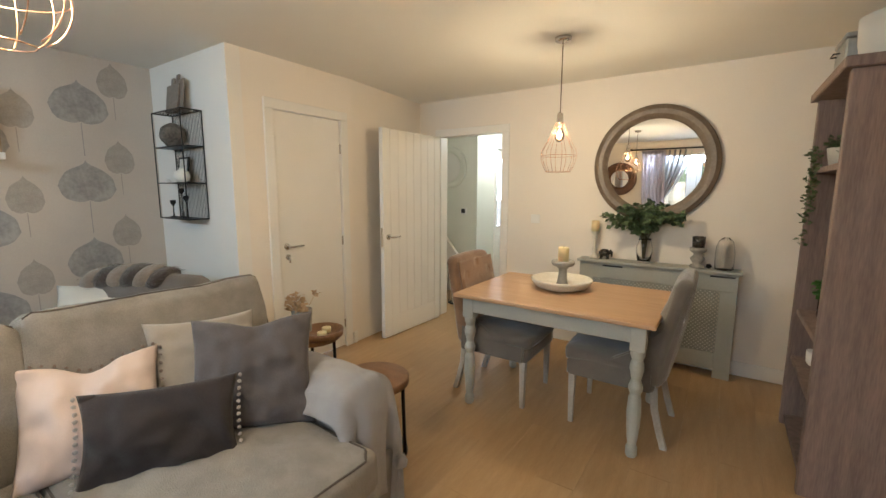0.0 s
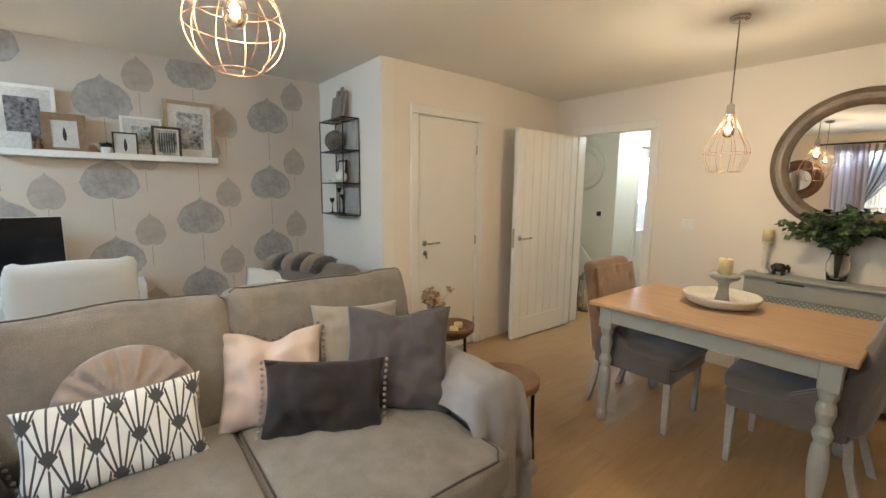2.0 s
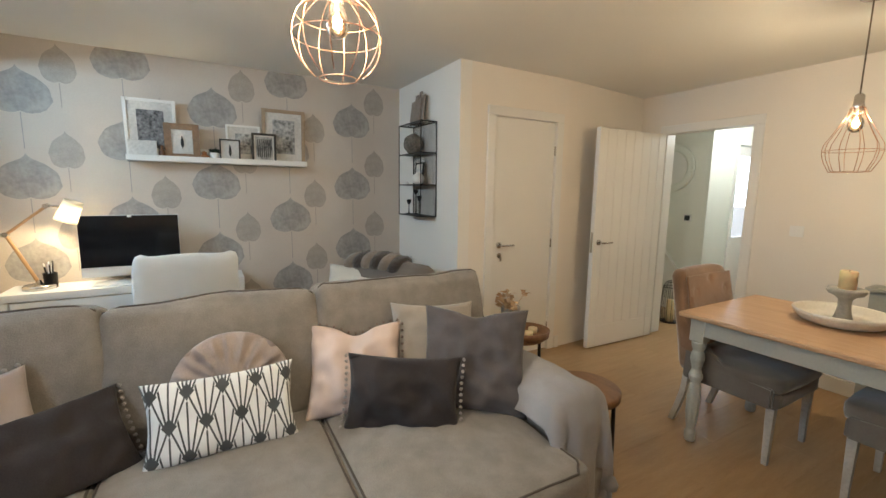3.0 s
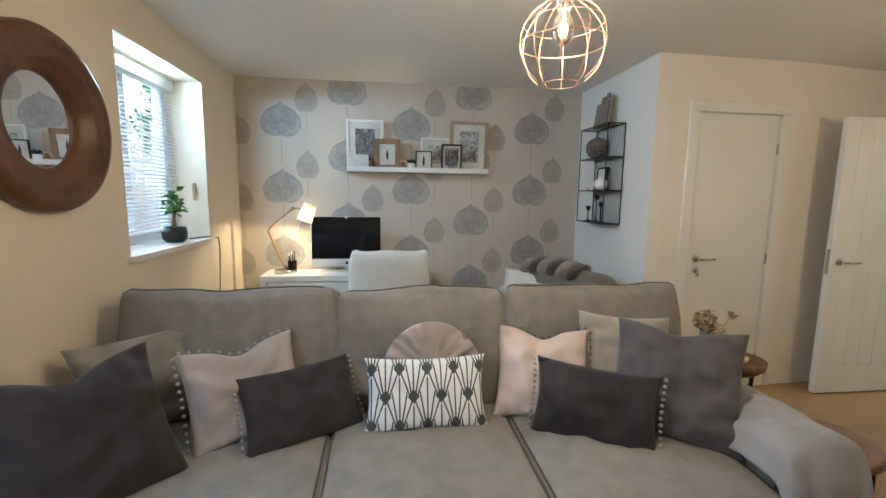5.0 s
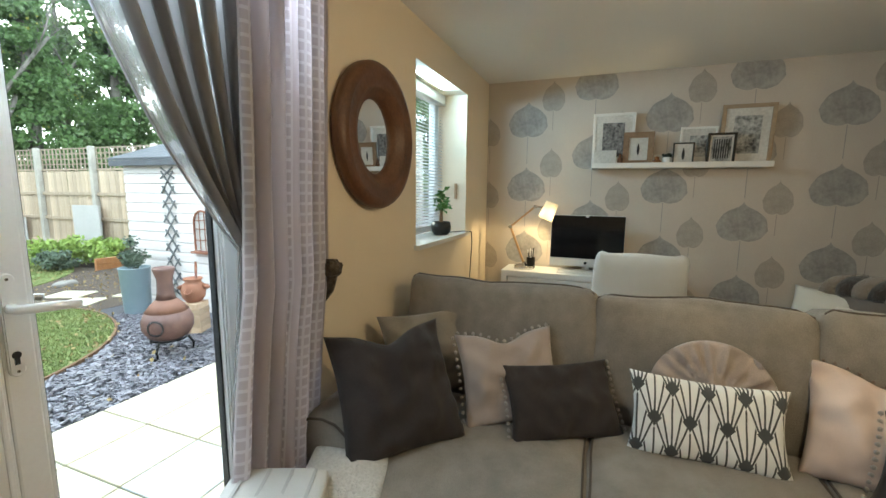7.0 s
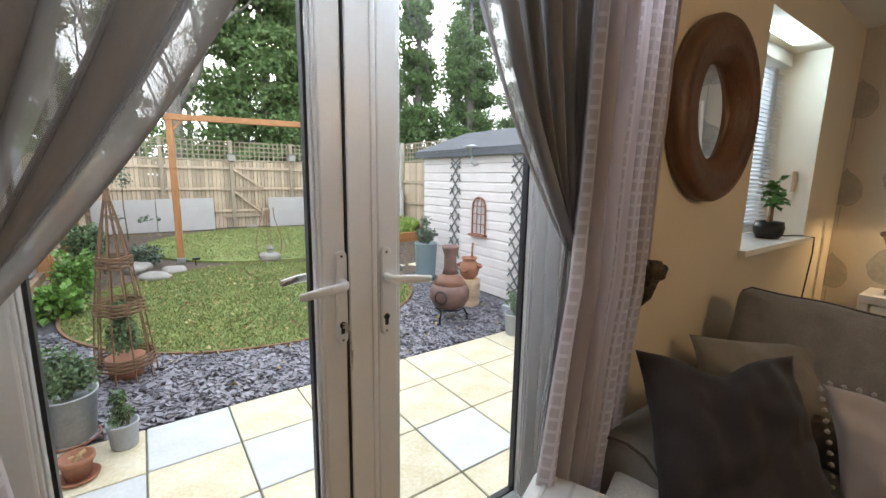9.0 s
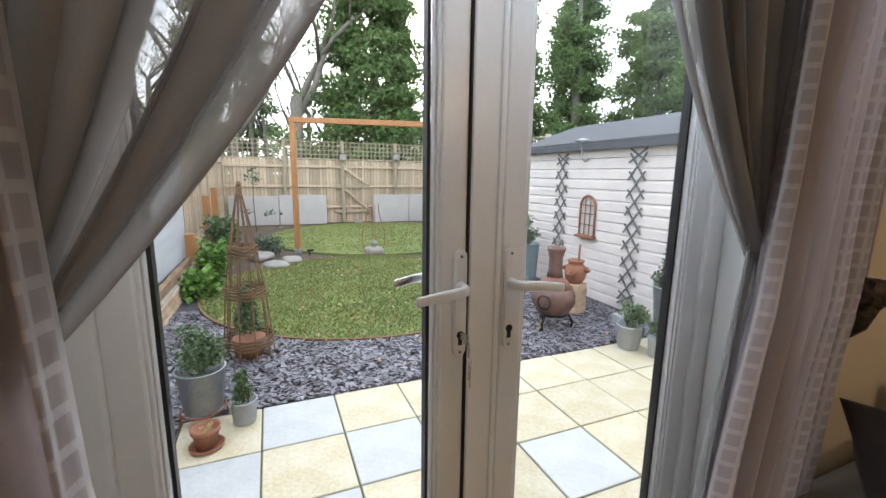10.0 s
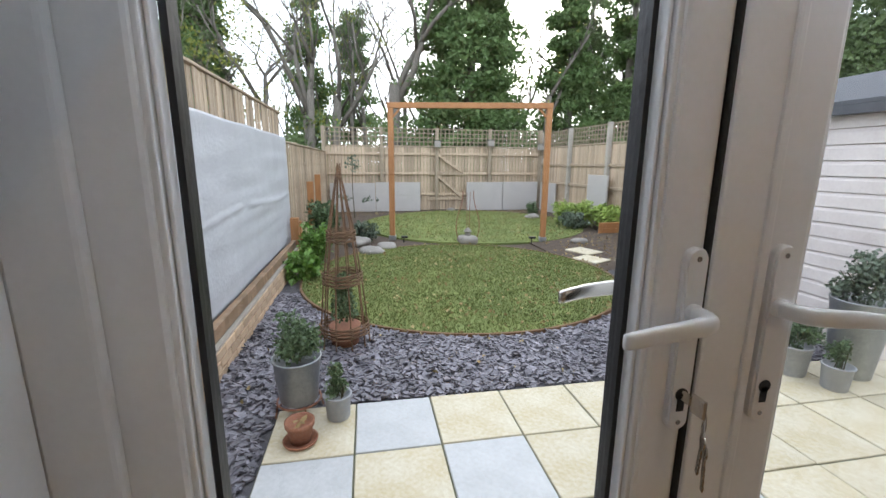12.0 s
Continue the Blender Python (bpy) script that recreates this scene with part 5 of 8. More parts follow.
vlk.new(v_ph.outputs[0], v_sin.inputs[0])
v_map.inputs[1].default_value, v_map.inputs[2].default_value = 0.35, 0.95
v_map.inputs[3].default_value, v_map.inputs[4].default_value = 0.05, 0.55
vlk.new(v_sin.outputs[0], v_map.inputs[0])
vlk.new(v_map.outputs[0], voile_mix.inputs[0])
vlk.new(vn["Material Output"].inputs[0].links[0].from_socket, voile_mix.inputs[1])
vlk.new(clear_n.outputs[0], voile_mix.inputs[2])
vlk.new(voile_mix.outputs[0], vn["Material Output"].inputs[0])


def uv_sheet(f, nu, nv, width, height):
    bm = sheet(f, nu, nv)
    lay = bm.loops.layers.uv.new("UVMap")
    bm.verts.index_update()
    for face in bm.faces:
        for lp in face.loops:
            i, j = divmod(lp.vert.index if lp.vert.index >= 0 else 0, nv + 1)
            lp[lay].uv = (i / nu * width, j / nv * height)
    return bm


def drape(x_top, x_mid, x_bot, y, folds, amp, seed, z1=2.2, z0=0.03, zmid=1.1):
    """Straight folds between (inner, outer) x pairs at the head, the tie and the hem."""
    def f(u, v):
        z = z1 + (z0 - z1) * v
        if z > zmid:
            k = (z1 - z) / (z1 - zmid)
            a, b = [p + (q - p) * k for p, q in zip(x_top, x_mid)]
        else:
            k = ((zmid - z) / (zmid - z0)) ** 0.8
            a, b = [p + (q - p) * k for p, q in zip(x_mid, x_bot)]
        ph = u * folds * 2 * math.pi + 0.5 * math.sin(v * 3 + seed)
        x = a + (b - a) * u + 0.012 * math.cos(ph)
        return (x, y + amp * math.sin(ph) * (0.8 + 0.3 * math.sin(seed + u * 5)) + 0.006 * noise.noise(Vector((u * 9, v * 7, seed))), z)
    return f


def swag(x_in, x_out, tie, y, folds, seed, z1=2.2, ztie=1.24):
    """A sheer panel swept aside to a tie: its inner edge sags to the tie point."""
    def f(u, v):
        x0 = x_out + (x_in - x_out) * u
        k = v
        ease = k ** (1.0 + 0.5 * u)
        x = x0 + (tie - x0) * ease
        z = z1 + (ztie - z1) * k - 0.05 * math.sin(math.pi * k) * u - 0.03 * u * k
        ph = u * folds * 2 * math.pi + seed
        amp = 0.040 * (1 - 0.6 * k)
        return (x + 0.030 * math.cos(ph + 0.6 * math.sin(ph)) * (1 - 0.8 * k), y + amp * math.sin(ph) + 0.012 * noise.noise(Vector((u * 9, v * 2, seed))), z + 0.012 * math.sin(ph * 0.5) * k)
    return f


def curtain(label, f, name="curtain", fabric=CURTAIN, nu=90, nv=36, w=1.0, h=2.17, cat="curtain"):
    c = thing(name, label, cat)
    c["group"] = "curtains at the garden doors"
    ob = part("cloth", uv_sheet(f, nu, nv, w, h), fabric, c, smooth=True)
    thicken(ob, 0.003)
    return c


curtain("mauve-grey curtain with a woven square pattern", drape((-1.26, -1.67), (-1.22, -1.625), (-1.10, -1.51), -1.262, 6, 0.030, 1.0))
curtain("mauve-grey curtain with a woven square pattern", drape((-0.15, 0.24), (-0.17, 0.20), (-0.225, 0.17), -1.16, 6, 0.030, 2.6))
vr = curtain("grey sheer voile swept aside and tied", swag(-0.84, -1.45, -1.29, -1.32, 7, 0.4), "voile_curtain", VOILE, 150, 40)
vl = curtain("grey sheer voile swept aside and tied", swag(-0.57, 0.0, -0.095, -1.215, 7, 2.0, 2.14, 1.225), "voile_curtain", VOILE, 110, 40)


def tail(x0, x1, y, seed, z1):
    def f(u, v):
        z = z1 + (0.03 - z1) * v
        ph = u * 4 * 2 * math.pi + seed
        wdt = 0.25 + 0.75 * min(1, v * 2.2)
        return (x0 + (x1 - x0) * (0.5 + (u - 0.5) * wdt), y + 0.018 * math.sin(ph) * wdt, z)
    return f


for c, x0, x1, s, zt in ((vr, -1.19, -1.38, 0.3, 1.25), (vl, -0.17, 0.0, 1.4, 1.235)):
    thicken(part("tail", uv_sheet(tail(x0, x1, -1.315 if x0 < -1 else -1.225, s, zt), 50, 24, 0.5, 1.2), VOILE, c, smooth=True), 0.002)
pole = thing("curtain_pole", "dark metal curtain pole over the garden doors", "curtain pole")
part("pole", tube([(-1.85, -1.262, 2.225), (0.40, -1.262, 2.225)], 0.013, 12), BLACK, pole)
for x in (-1.86, 0.41):
    part("finial", lathe([(0.0, -0.03), (0.024, -0.012), (0.027, 0), (0.024, 0.012), (0, 0.03)], 16, None, pose(x, -1.262, 2.225, 0, 90, 0)), BLACK, pole, smooth=True)
for x in (-1.75, 0.3):
    part("bracket", tube([(x, YS, 2.225), (x, -1.262, 2.225)], 0.007, 8), BLACK, pole)
hb = thing("curtain_holdback", "ornate dark bronze curtain holdback on the wall", "holdback")
BRONZE = mat("aged_bronze", (0.12, 0.095, 0.07), 0.45, (0.04, 0.03, 0.022), 30, 90, 0.3, 0.6, 0.7)
bm = bmesh.new()
bmesh.ops.create_icosphere(bm, subdivisions=3, radius=0.036)
for v in bm.verts:
    v.co *= 1 + 0.22 * noise.noise(v.co * 90)
part("knob", placed(bm, pose(-1.615, -1.235, 1.125)), BRONZE, hb)
part("bracket_arm", tube([(-1.625, YS, 0.97), (-1.622, -1.295, 0.985), (-1.618, -1.25, 1.04), (-1.615, -1.235, 1.11)], [0.010, 0.012, 0.015, 0.022], 10), BRONZE, hb, smooth=True)

# ---- pendants ----
BULBGLASS = glass_mat("amber_bulb_glass", 0.0, (1.0, 0.82, 0.55))
FILAMENT = glow("bulb_filament", (1.0, 0.55, 0.2), 60)


def pendant(name, label, x, y, top, profile, rings, n, bulb_z, wire):
    p = thing(name, label, "pendant light", pose(x, y, 0))
    part("ceiling_rose", lathe([(0.05, ZC - 0.001), (0.05, ZC - 0.018), (0.042, ZC - 0.026), (0.006, ZC - 0.03), (0, ZC - 0.03)], 28), CHROME, p, smooth=True)
    part("flex", tube([(0, 0, ZC - 0.02), (0, 0, top + 0.05)], 0.0035, 8), TAUPEFRAME, p)
    part("lamp_holder", lathe([(0.008, top + 0.06), (0.019, top + 0.05), (0.021, top + 0.01), (0.024, top), (0.018, top - 0.035), (0, top - 0.035)], 20), CHROME, p, smooth=True)
    cage = part("cage", ring(profile[0][0], profile[0][1], wire), COPPER, p, "copper wire cage", True)
    for r, z in rings:
        part("hoop", ring(r, z, wire, 40), COPPER, cage, smooth=True)
    for i in range(n):
        a = 2 * math.pi * i / n + 0.2
        part("cage_wire", tube([(r * math.cos(a), r * math.sin(a), z) for r, z in profile], wire, 6), COPPER, cage, smooth=True)
    bz = bulb_z
    bg = part("bulb", lathe([(0.012, bz + 0.055), (0.014, bz + 0.04), (0.028, bz + 0.01), (0.032, bz - 0.012), (0.026, bz - 0.034), (0.012, bz - 0.046), (0, bz - 0.048)], 24), BULBGLASS, p, smooth=True)
    bg.visible_shadow = False
    bm = bmesh.new()
    for i in range(6):
        a = 2 * math.pi * i / 6
        tube([(0.006 * math.cos(a), 0.006 * math.sin(a), bz + 0.03), (0.013 * math.cos(a + 0.4), 0.013 * math.sin(a + 0.4), bz - 0.025)], 0.0016, 5, bm)
    f = part("filament", bm, FILAMENT, p)
    f.visible_shadow = False
    return p


CA = 1.835
globe = [(0.028, CA + 0.125)] + [(0.118 * math.sin(t), CA + 0.118 * math.cos(t)) for t in [0.45 + 0.19 * i for i in range(12)]]
pendant("pendant_light", "copper wire globe pendant with a lit filament bulb", PEND_A[0], PEND_A[1], CA + 0.12, globe, [(0.118, CA), (0.051, CA - 0.1065), (0.106, CA + 0.052)], 10, CA + 0.045, 0.0017)
cage_b = [(0.028, 1.86), (0.035, 1.83), (0.075, 1.75), (0.108, 1.69), (0.114, 1.655), (0.105, 1.61), (0.078, 1.552)]
pendant("pendant_light", "copper wire cage pendant with a lit filament bulb", PEND_B[0], PEND_B[1], 1.87, cage_b, [(0.114, 1.655), (0.078, 1.552), (0.035, 1.83)], 10, 1.79, 0.0017)


# ---- dining corner ----
TX0, TX1, TY0, TY1, TZ = -1.64, -0.45, 2.39, 3.26, 0.77
table = thing("dining_table", "honey pine dining table with sage grey turned legs", "table")
part("tabletop", boxes((TX0, TX1, TY0, TY1, TZ - 0.026, TZ), bevel=0.007, seg=3), TABLETOP, table, "honey-coloured pine top")
for a in ((TX0 + 0.075, TX1 - 0.075, TY0 + 0.055, TY0 + 0.078), (TX0 + 0.075, TX1 - 0.075, TY1 - 0.078, TY1 - 0.055), (TX0 + 0.055, TX0 + 0.0745, TY0 + 0.08, TY1 - 0.08), (TX1 - 0.0745, TX1 - 0.055, TY0 + 0.08, TY1 - 0.08)):
    part("apron", boxes((*a, TZ - 0.125, TZ - 0.0265), bevel=0.002), SAGE, table)
LEG = [(0.024, 0), (0.03, 0.012), (0.03, 0.05), (0.022, 0.075), (0.028, 0.11), (0.034, 0.18), (0.037, 0.26), (0.033, 0.33), (0.026, 0.36), (0.035, 0.385), (0.037, 0.40), (0.03, 0.42), (0.024, 0.44), (0.03, 0.47), (0.037, 0.50), (0.034, 0.53), (0.027, 0.55), (0.036, 0.575), (0.038, 0.595), (0.034, 0.61)]
for x in (TX0 + 0.085, TX1 - 0.085):
    for y in (TY0 + 0.085, TY1 - 0.085):
        bm = lathe(LEG, 20, None, pose(x, y, 0))
        box(bm, x - 0.038, x + 0.038, y - 0.038, y + 0.038, 0.606, TZ - 0.027, 0.003)
        part("leg", bm, SAGE, table, smooth=False)

LEGPAINT = mat("pale_grey_chair_leg", (0.50, 0.48, 0.44), 0.45)
TAN_VELVET = cloth("tan_velvet_back", (0.27, 0.155, 0.085), 260, 0.2, 0.2, sheen=0.6)


def dining_chair(m, label, tufted):
    """Faces +x; seat centre at the origin."""
    c = thing("dining_chair", label, "chair", m, "chairs at the dining table")
    part("seat", placed(soft_box(0.50, 0.52, 0.10, 0.03, 8, 0.022, 0.004, 3), pose(0.02, 0, 0.455)), VELVET, c, smooth=True)
    part("seat_frame", placed(soft_box(0.49, 0.515, 0.10, 0.02, 5, 0.002, 0.002), pose(0.015, 0, 0.37)), VELVET, c, smooth=True)
    bm = soft_box(0.095, 0.53, 0.60, 0.04, 12, 0.02, 0.005, 5)
    for v in bm.verts:
        v.co.x -= 0.10 * max(0.0, (v.co.z + 0.3) / 0.6) ** 1.3
        v.co.y *= 1 - 0.05 * max(0, v.co.z / 0.3)
        v.co.x += 0.10 * (abs(v.co.y) / 0.26) ** 3 * max(0, 0.5 - v.co.z / 0.6) * (1 if v.co.x > -0.02 else 0.2)
    back = part("backrest", placed(bm, pose(-0.235, 0, 0.66)), TAN_VELVET if tufted else VELVET, c, smooth=True)
    if tufted:
        # buttoned inner face
        def face(u, v):
            y, z = (u - 0.5) * 0.50 * (1 - 0.04 * v), 0.48 + v * 0.455
            x = -0.188 - 0.10 * ((z - 0.36) / 0.6) ** 1.3 + 0.012 - 0.014 * math.exp(-(((u * 3.0) % 1 - 0.5) ** 2 + ((v * 3.2 + 0.5 * (int(u * 3) % 2)) % 1 - 0.5) ** 2) / 0.02)
            return (x, y, z)
        thicken(part("inner_back", sheet(face, 36, 36), TAN_VELVET, back, "tan buttoned velvet", True), 0.008)
    for s in (-1, 1):
        # low wings beside the seat
        bm = bmesh.new()
        v = [bm.verts.new((x, s * (0.262 + o), z)) for o in (-0.022, 0.016) for x, z in ((-0.22, 0.33), (0.24, 0.33), (0.24, 0.44), (0.05, 0.455), (-0.10, 0.55), (-0.22, 0.66))]
        n_ = 6
        bm.faces.new(v[:n_])
        bm.faces.new(v[n_:][::-1])
        for i in range(n_):
            bm.faces.new((v[i], v[i + n_], v[(i + 1) % n_ + n_], v[(i + 1) % n_]))
        bmesh.ops.recalc_face_normals(bm, faces=list(bm.faces))
        bmesh.ops.bevel(bm, geom=list(bm.edges), offset=0.008, segments=2, affect='EDGES')
        part("side_wing", bm, VELVET, c)
    for x, y in ((0.225, -0.22), (0.225, 0.22)):
        bm = bmesh.new()
        lathe([(0.018, 0), (0.028, 0.34)], 4, bm, pose(x, y, 0, 0, 0, 45))
        part("leg", bm, LEGPAINT, c)
    for y in (-0.215, 0.215):
        bm = bmesh.new()
        rows = [[bm.verts.new((xc + a * 0.017, y + b * 0.017, z)) for a, b in ((-1, -1), (1, -1), (1, 1), (-1, 1))] for xc, z in ((-0.295, 0), (-0.265, 0.1), (-0.235, 0.22), (-0.225, 0.34))]
        for p, q in zip(rows, rows[1:]):
            for i in range(4):
                bm.faces.new((p[i], p[(i + 1) % 4], q[(i + 1) % 4], q[i]))
        bm.faces.new(rows[0][::-1])
        part("leg", bm, LEGPAINT, c)
    return c


dining_chair(pose(-1.455, 2.83, 0), "taupe velvet dining chair with a tan buttoned back", True)
dining_chair(pose(-0.69, 2.855, 0, 0, 0, 180), "taupe velvet dining chair with pale wooden legs", False)

CERAMIC = mat("off_white_ceramic", (0.70, 0.66, 0.58), 0.4, (0.60, 0.56, 0.48), 8, 80, 0.06, 0.08)
STONE = mat("grey_washed_stone", (0.38, 0.36, 0.32), 0.8, (0.28, 0.265, 0.24), 12, 80, 0.15, 0.3)
CANDLE = mat("cream_candle_wax", (0.72, 0.60, 0.34), 0.5, None, 6, 60, 0.05, 0.05)
CANDLE.node_tree.nodes["Principled BSDF"].inputs["Subsurface Weight"].default_value = 0.2
bowl = thing("shallow_bowl", "wide off-white ceramic bowl on the table", "bowl", pose(-1.105, 2.93, TZ + 0.001))
part("body", lathe([(0.13, 0), (0.165, 0.012), (0.188, 0.035), (0.193, 0.046), (0.198, 0.05), (0.203, 0.062), (0.198, 0.07), (0.188, 0.066), (0.178, 0.035), (0.15, 0.02), (0, 0.016)], 48), CERAMIC, bowl, smooth=True)
ch = thing("candle_stand", "grey stone candle stand with a cream candle", "candle holder", pose(-1.105, 2.95, TZ + 0.0185))
part("stem", lathe([(0.042, 0), (0.034, 0.03), (0.027, 0.07), (0.028, 0.11), (0.045, 0.128), (0.07, 0.138), (0.08, 0.155), (0.074, 0.172), (0.05, 0.168), (0, 0.165)], 28), STONE, ch, smooth=True)
part("candle", lathe([(0.036, 0.166), (0.036, 0.258), (0.03, 0.262), (0.006, 0.256), (0, 0.256)], 22), CANDLE, ch, smooth=True)
part("wick", tube([(0, 0, 0.254), (0.002, 0, 0.268)], 0.0015, 5), BLACK, ch)

# radiator cover
RCX0, RCX1, RCY, RCZ = -1.245, -0.09, 3.86, 0.84
rc = thing("radiator_cover", "sage grey radiator cover with a lattice front", "radiator cover")
part("top", boxes((RCX0 - 0.02, RCX1 + 0.02, RCY - 0.03, YN - 0.017, RCZ - 0.022, RCZ), bevel=0.004), SAGE, rc)
part("top_rail", boxes((RCX0, RCX1, RCY, RCY + 0.02, RCZ - 0.155, RCZ - 0.0225), bevel=0.002), SAGE, rc)
part("bottom_rail", boxes((RCX0 + 0.11, RCX1 - 0.11, RCY, RCY + 0.02, 0.07, 0.2), bevel=0.002), SAGE, rc)
for x0, x1 in ((RCX0, RCX0 + 0.11), (RCX1 - 0.11, RCX1)):
    part("stile", boxes((x0, x1, RCY, RCY + 0.02, 0, RCZ - 0.1555), bevel=0.002), SAGE, rc)
for x in (RCX0 + 0.0005, RCX1 - 0.0205):
    part("side_panel", boxes((x, x + 0.02, RCY + 0.0205, YN - 0.017, 0, RCZ - 0.0225)), SAGE, rc)
# slots are not cut: their shade is put on as thin black strips
for x in (-1.05, -0.27):
    part("slot", boxes((x, x + 0.16, RCY - 0.0012, RCY - 0.0002, RCZ - 0.052, RCZ - 0.040)), GASKET, rc)
# pierced panel: crossing bars
bm = bmesh.new()
gx0, gx1, gz0, gz1 = RCX0 + 0.11, RCX1 - 0.11, 0.2, RCZ - 0.155
pitch = 0.03
w_, h_ = gx1 - gx0, gz1 - gz0
for sgn in (1, -1):
    k = -h_
    while k < w_:
        t0, t1 = max(0, -k), min(h_, w_ - k)
        if t1 - t0 > 0.01:
            a = (gx0 + k + t0, gz0 + t0) if sgn == 1 else (gx1 - k - t0, gz0 + t0)
            b = (gx0 + k + t1, gz0 + t1) if sgn == 1 else (gx1 - k - t1, gz0 + t1)
            d = Vector((b[0] - a[0], 0, b[1] - a[1])).normalized() * 0.0055
            nn = Vector((-d.z, 0, d.x))
            yy = RCY + 0.006 + 0.001 * sgn
            q = [Vector((a[0], yy, a[1])) + nn, Vector((a[0], yy, a[1])) - nn, Vector((b[0], yy, b[1])) - nn, Vector((b[0], yy, b[1])) + nn]
            vs = [bm.verts.new(p) for p in q] + [bm.verts.new(p + Vector((0, 0.004, 0))) for p in q]
            for f in ((0, 3, 2, 1), (4, 5, 6, 7), (0, 1, 5, 4), (1, 2, 6, 5), (2, 3, 7, 6), (3, 0, 4, 7)):
                bm.faces.new([vs[i] for i in f])
        k += pitch
part("lattice", bm, SAGE, rc, "pierced diamond lattice")
part("radiator", boxes((RCX0 + 0.14, RCX1 - 0.14, RCY + 0.05, RCY + 0.10, 0.15, 0.68), bevel=0.01), WHITE, rc)

# oval mirror above it
om = thing("large_mirror", "large round mirror in a ribbed taupe frame", "mirror", pose(-0.733, YN, 1.645, 90, 0, 0))
A_, B_ = 0.468, 0.475
prof = [(1.0, 0.001), (1.0, 0.03), (0.98, 0.042), (0.955, 0.04), (0.94, 0.048), (0.915, 0.05), (0.895, 0.043), (0.87, 0.046), (0.835, 0.04), (0.805, 0.03), (0.785, 0.028), (0.768, 0.018), (0.763, 0.001)]
part("frame", lathe(prof + prof[:1], 96, None, Matrix.Diagonal((A_, B_, 1, 1)), close=False), TAUPEFRAME, om, "ribbed taupe frame", True)
part("mirror_glass", lathe([(0, 0.006), (0.77, 0.006), (0.77, 0.012), (0, 0.012)], 80, None, Matrix.Diagonal((A_, B_, 1, 1)), close=False), MIRROR, om)

# things on the radiator cover
cs = thing("candlestick", "turned off-white candlestick with a cream candle", "candlestick", pose(-1.15, 3.95, RCZ + 0.001))
part("stem", lathe([(0.042, 0), (0.042, 0.012), (0.022, 0.025), (0.014, 0.05), (0.022, 0.075), (0.014, 0.10), (0.013, 0.16), (0.024, 0.185), (0.014, 0.2), (0.03, 0.225), (0.035, 0.235), (0, 0.235)], 22), CERAMIC, cs, smooth=True)
part("candle", lathe([(0.034, 0.236), (0.034, 0.325), (0.026, 0.33), (0, 0.325)], 20), CANDLE, cs, smooth=True)
ele = thing("elephant_ornament", "small dark metallic elephant ornament", "ornament", pose(-1.06, 3.94, RCZ + 0.001))
DARKSIL = mat("dark_silver_glaze", (0.12, 0.11, 0.10), 0.25, (0.03, 0.028, 0.026), 30, 80, 0.3, 0.2, 0.7)
bm = soft_box(0.085, 0.055, 0.05, 0.022, 6, 0.008, 0.002)
for v in bm.verts:
    v.co.z += 0.055
for x in (-0.027, 0.027):
    for y in (-0.014, 0.014):
        tube([(x, y, 0), (x, y, 0.045)], 0.011, 8, bm)
tube([(0.04, 0, 0.07), (0.058, 0, 0.06), (0.06, 0, 0.02)], [0.02, 0.012, 0.006], 8, bm)
part("body", bm, DARKSIL, ele, smooth=True)
vase = thing("flower_vase", "clear glass vase with a spray of green foliage", "vase", pose(-0.745, 3.93, RCZ + 0.001))
part("glass", lathe([(0.045, 0), (0.05, 0.01), (0.062, 0.09), (0.062, 0.13), (0.046, 0.185), (0.05, 0.20), (0.046, 0.20), (0.042, 0.185), (0.058, 0.13), (0.058, 0.09), (0.046, 0.016), (0, 0.014)], 28), CLEAR, vase, smooth=True)
FOLI = mat("dark_eucalyptus_leaf", (0.115, 0.165, 0.075), 0.55, (0.05, 0.085, 0.035), 22, 90, 0.3, 0.1)
STEMG = mat("green_brown_stem", (0.08, 0.075, 0.03), 0.7)
rng = random.Random(33)
stems, leaves = bmesh.new(), bmesh.new()
for i in range(40):
    a = rng.uniform(0, 6.28)
    sx, sy = math.cos(a) * rng.uniform(0.25, 1.0), math.sin(a) * rng.uniform(0.25, 1.0)
    hgt = rng.uniform(0.16, 0.40) - 0.13 * abs(sx)
    tip = Vector((sx * 0.40 + 0.03, max(-0.20, min(0.05, sy * 0.16 - 0.05)), 0.2 + hgt * 0.75))
    pts = [Vector((0.01 * sx, 0.01 * sy, 0.02)), Vector((0.03 * sx, 0.02 * sy, 0.19)), Vector((0.16 * sx, 0.6 * tip.y, 0.22 + hgt * 0.6)), tip]
    tube(pts, [0.003, 0.003, 0.0022, 0.0012], 5, stems)
    for k in range(5):
        f = 0.3 + 0.7 * k / 4
        p = pts[1].lerp(pts[2], f * 2) if f < 0.5 else pts[2].lerp(pts[3], f * 2 - 1)
        leaf_spray(leaves, p, (0.04, 0.03, 0.03), 9, 0.042, rng)
part("stems", stems, STEMG, vase)
part("leaves", leaves, FOLI, vase)
st = thing("candle_holder", "turned grey wood holder with a smoky glass cup", "candle holder", pose(-0.365, 3.93, RCZ + 0.001))
part("stem", lathe([(0.05, 0), (0.05, 0.015), (0.03, 0.03), (0.045, 0.055), (0.052, 0.07), (0.03, 0.095), (0.032, 0.11), (0.058, 0.13), (0.06, 0.15), (0.05, 0.155), (0, 0.155)], 24), STONE, st, smooth=True)
part("glass_cup", lathe([(0.036, 0.156), (0.042, 0.16), (0.046, 0.24), (0.043, 0.24), (0.038, 0.164), (0, 0.162)], 24), DARKSIL, st, "smoky mirrored glass cup", True)
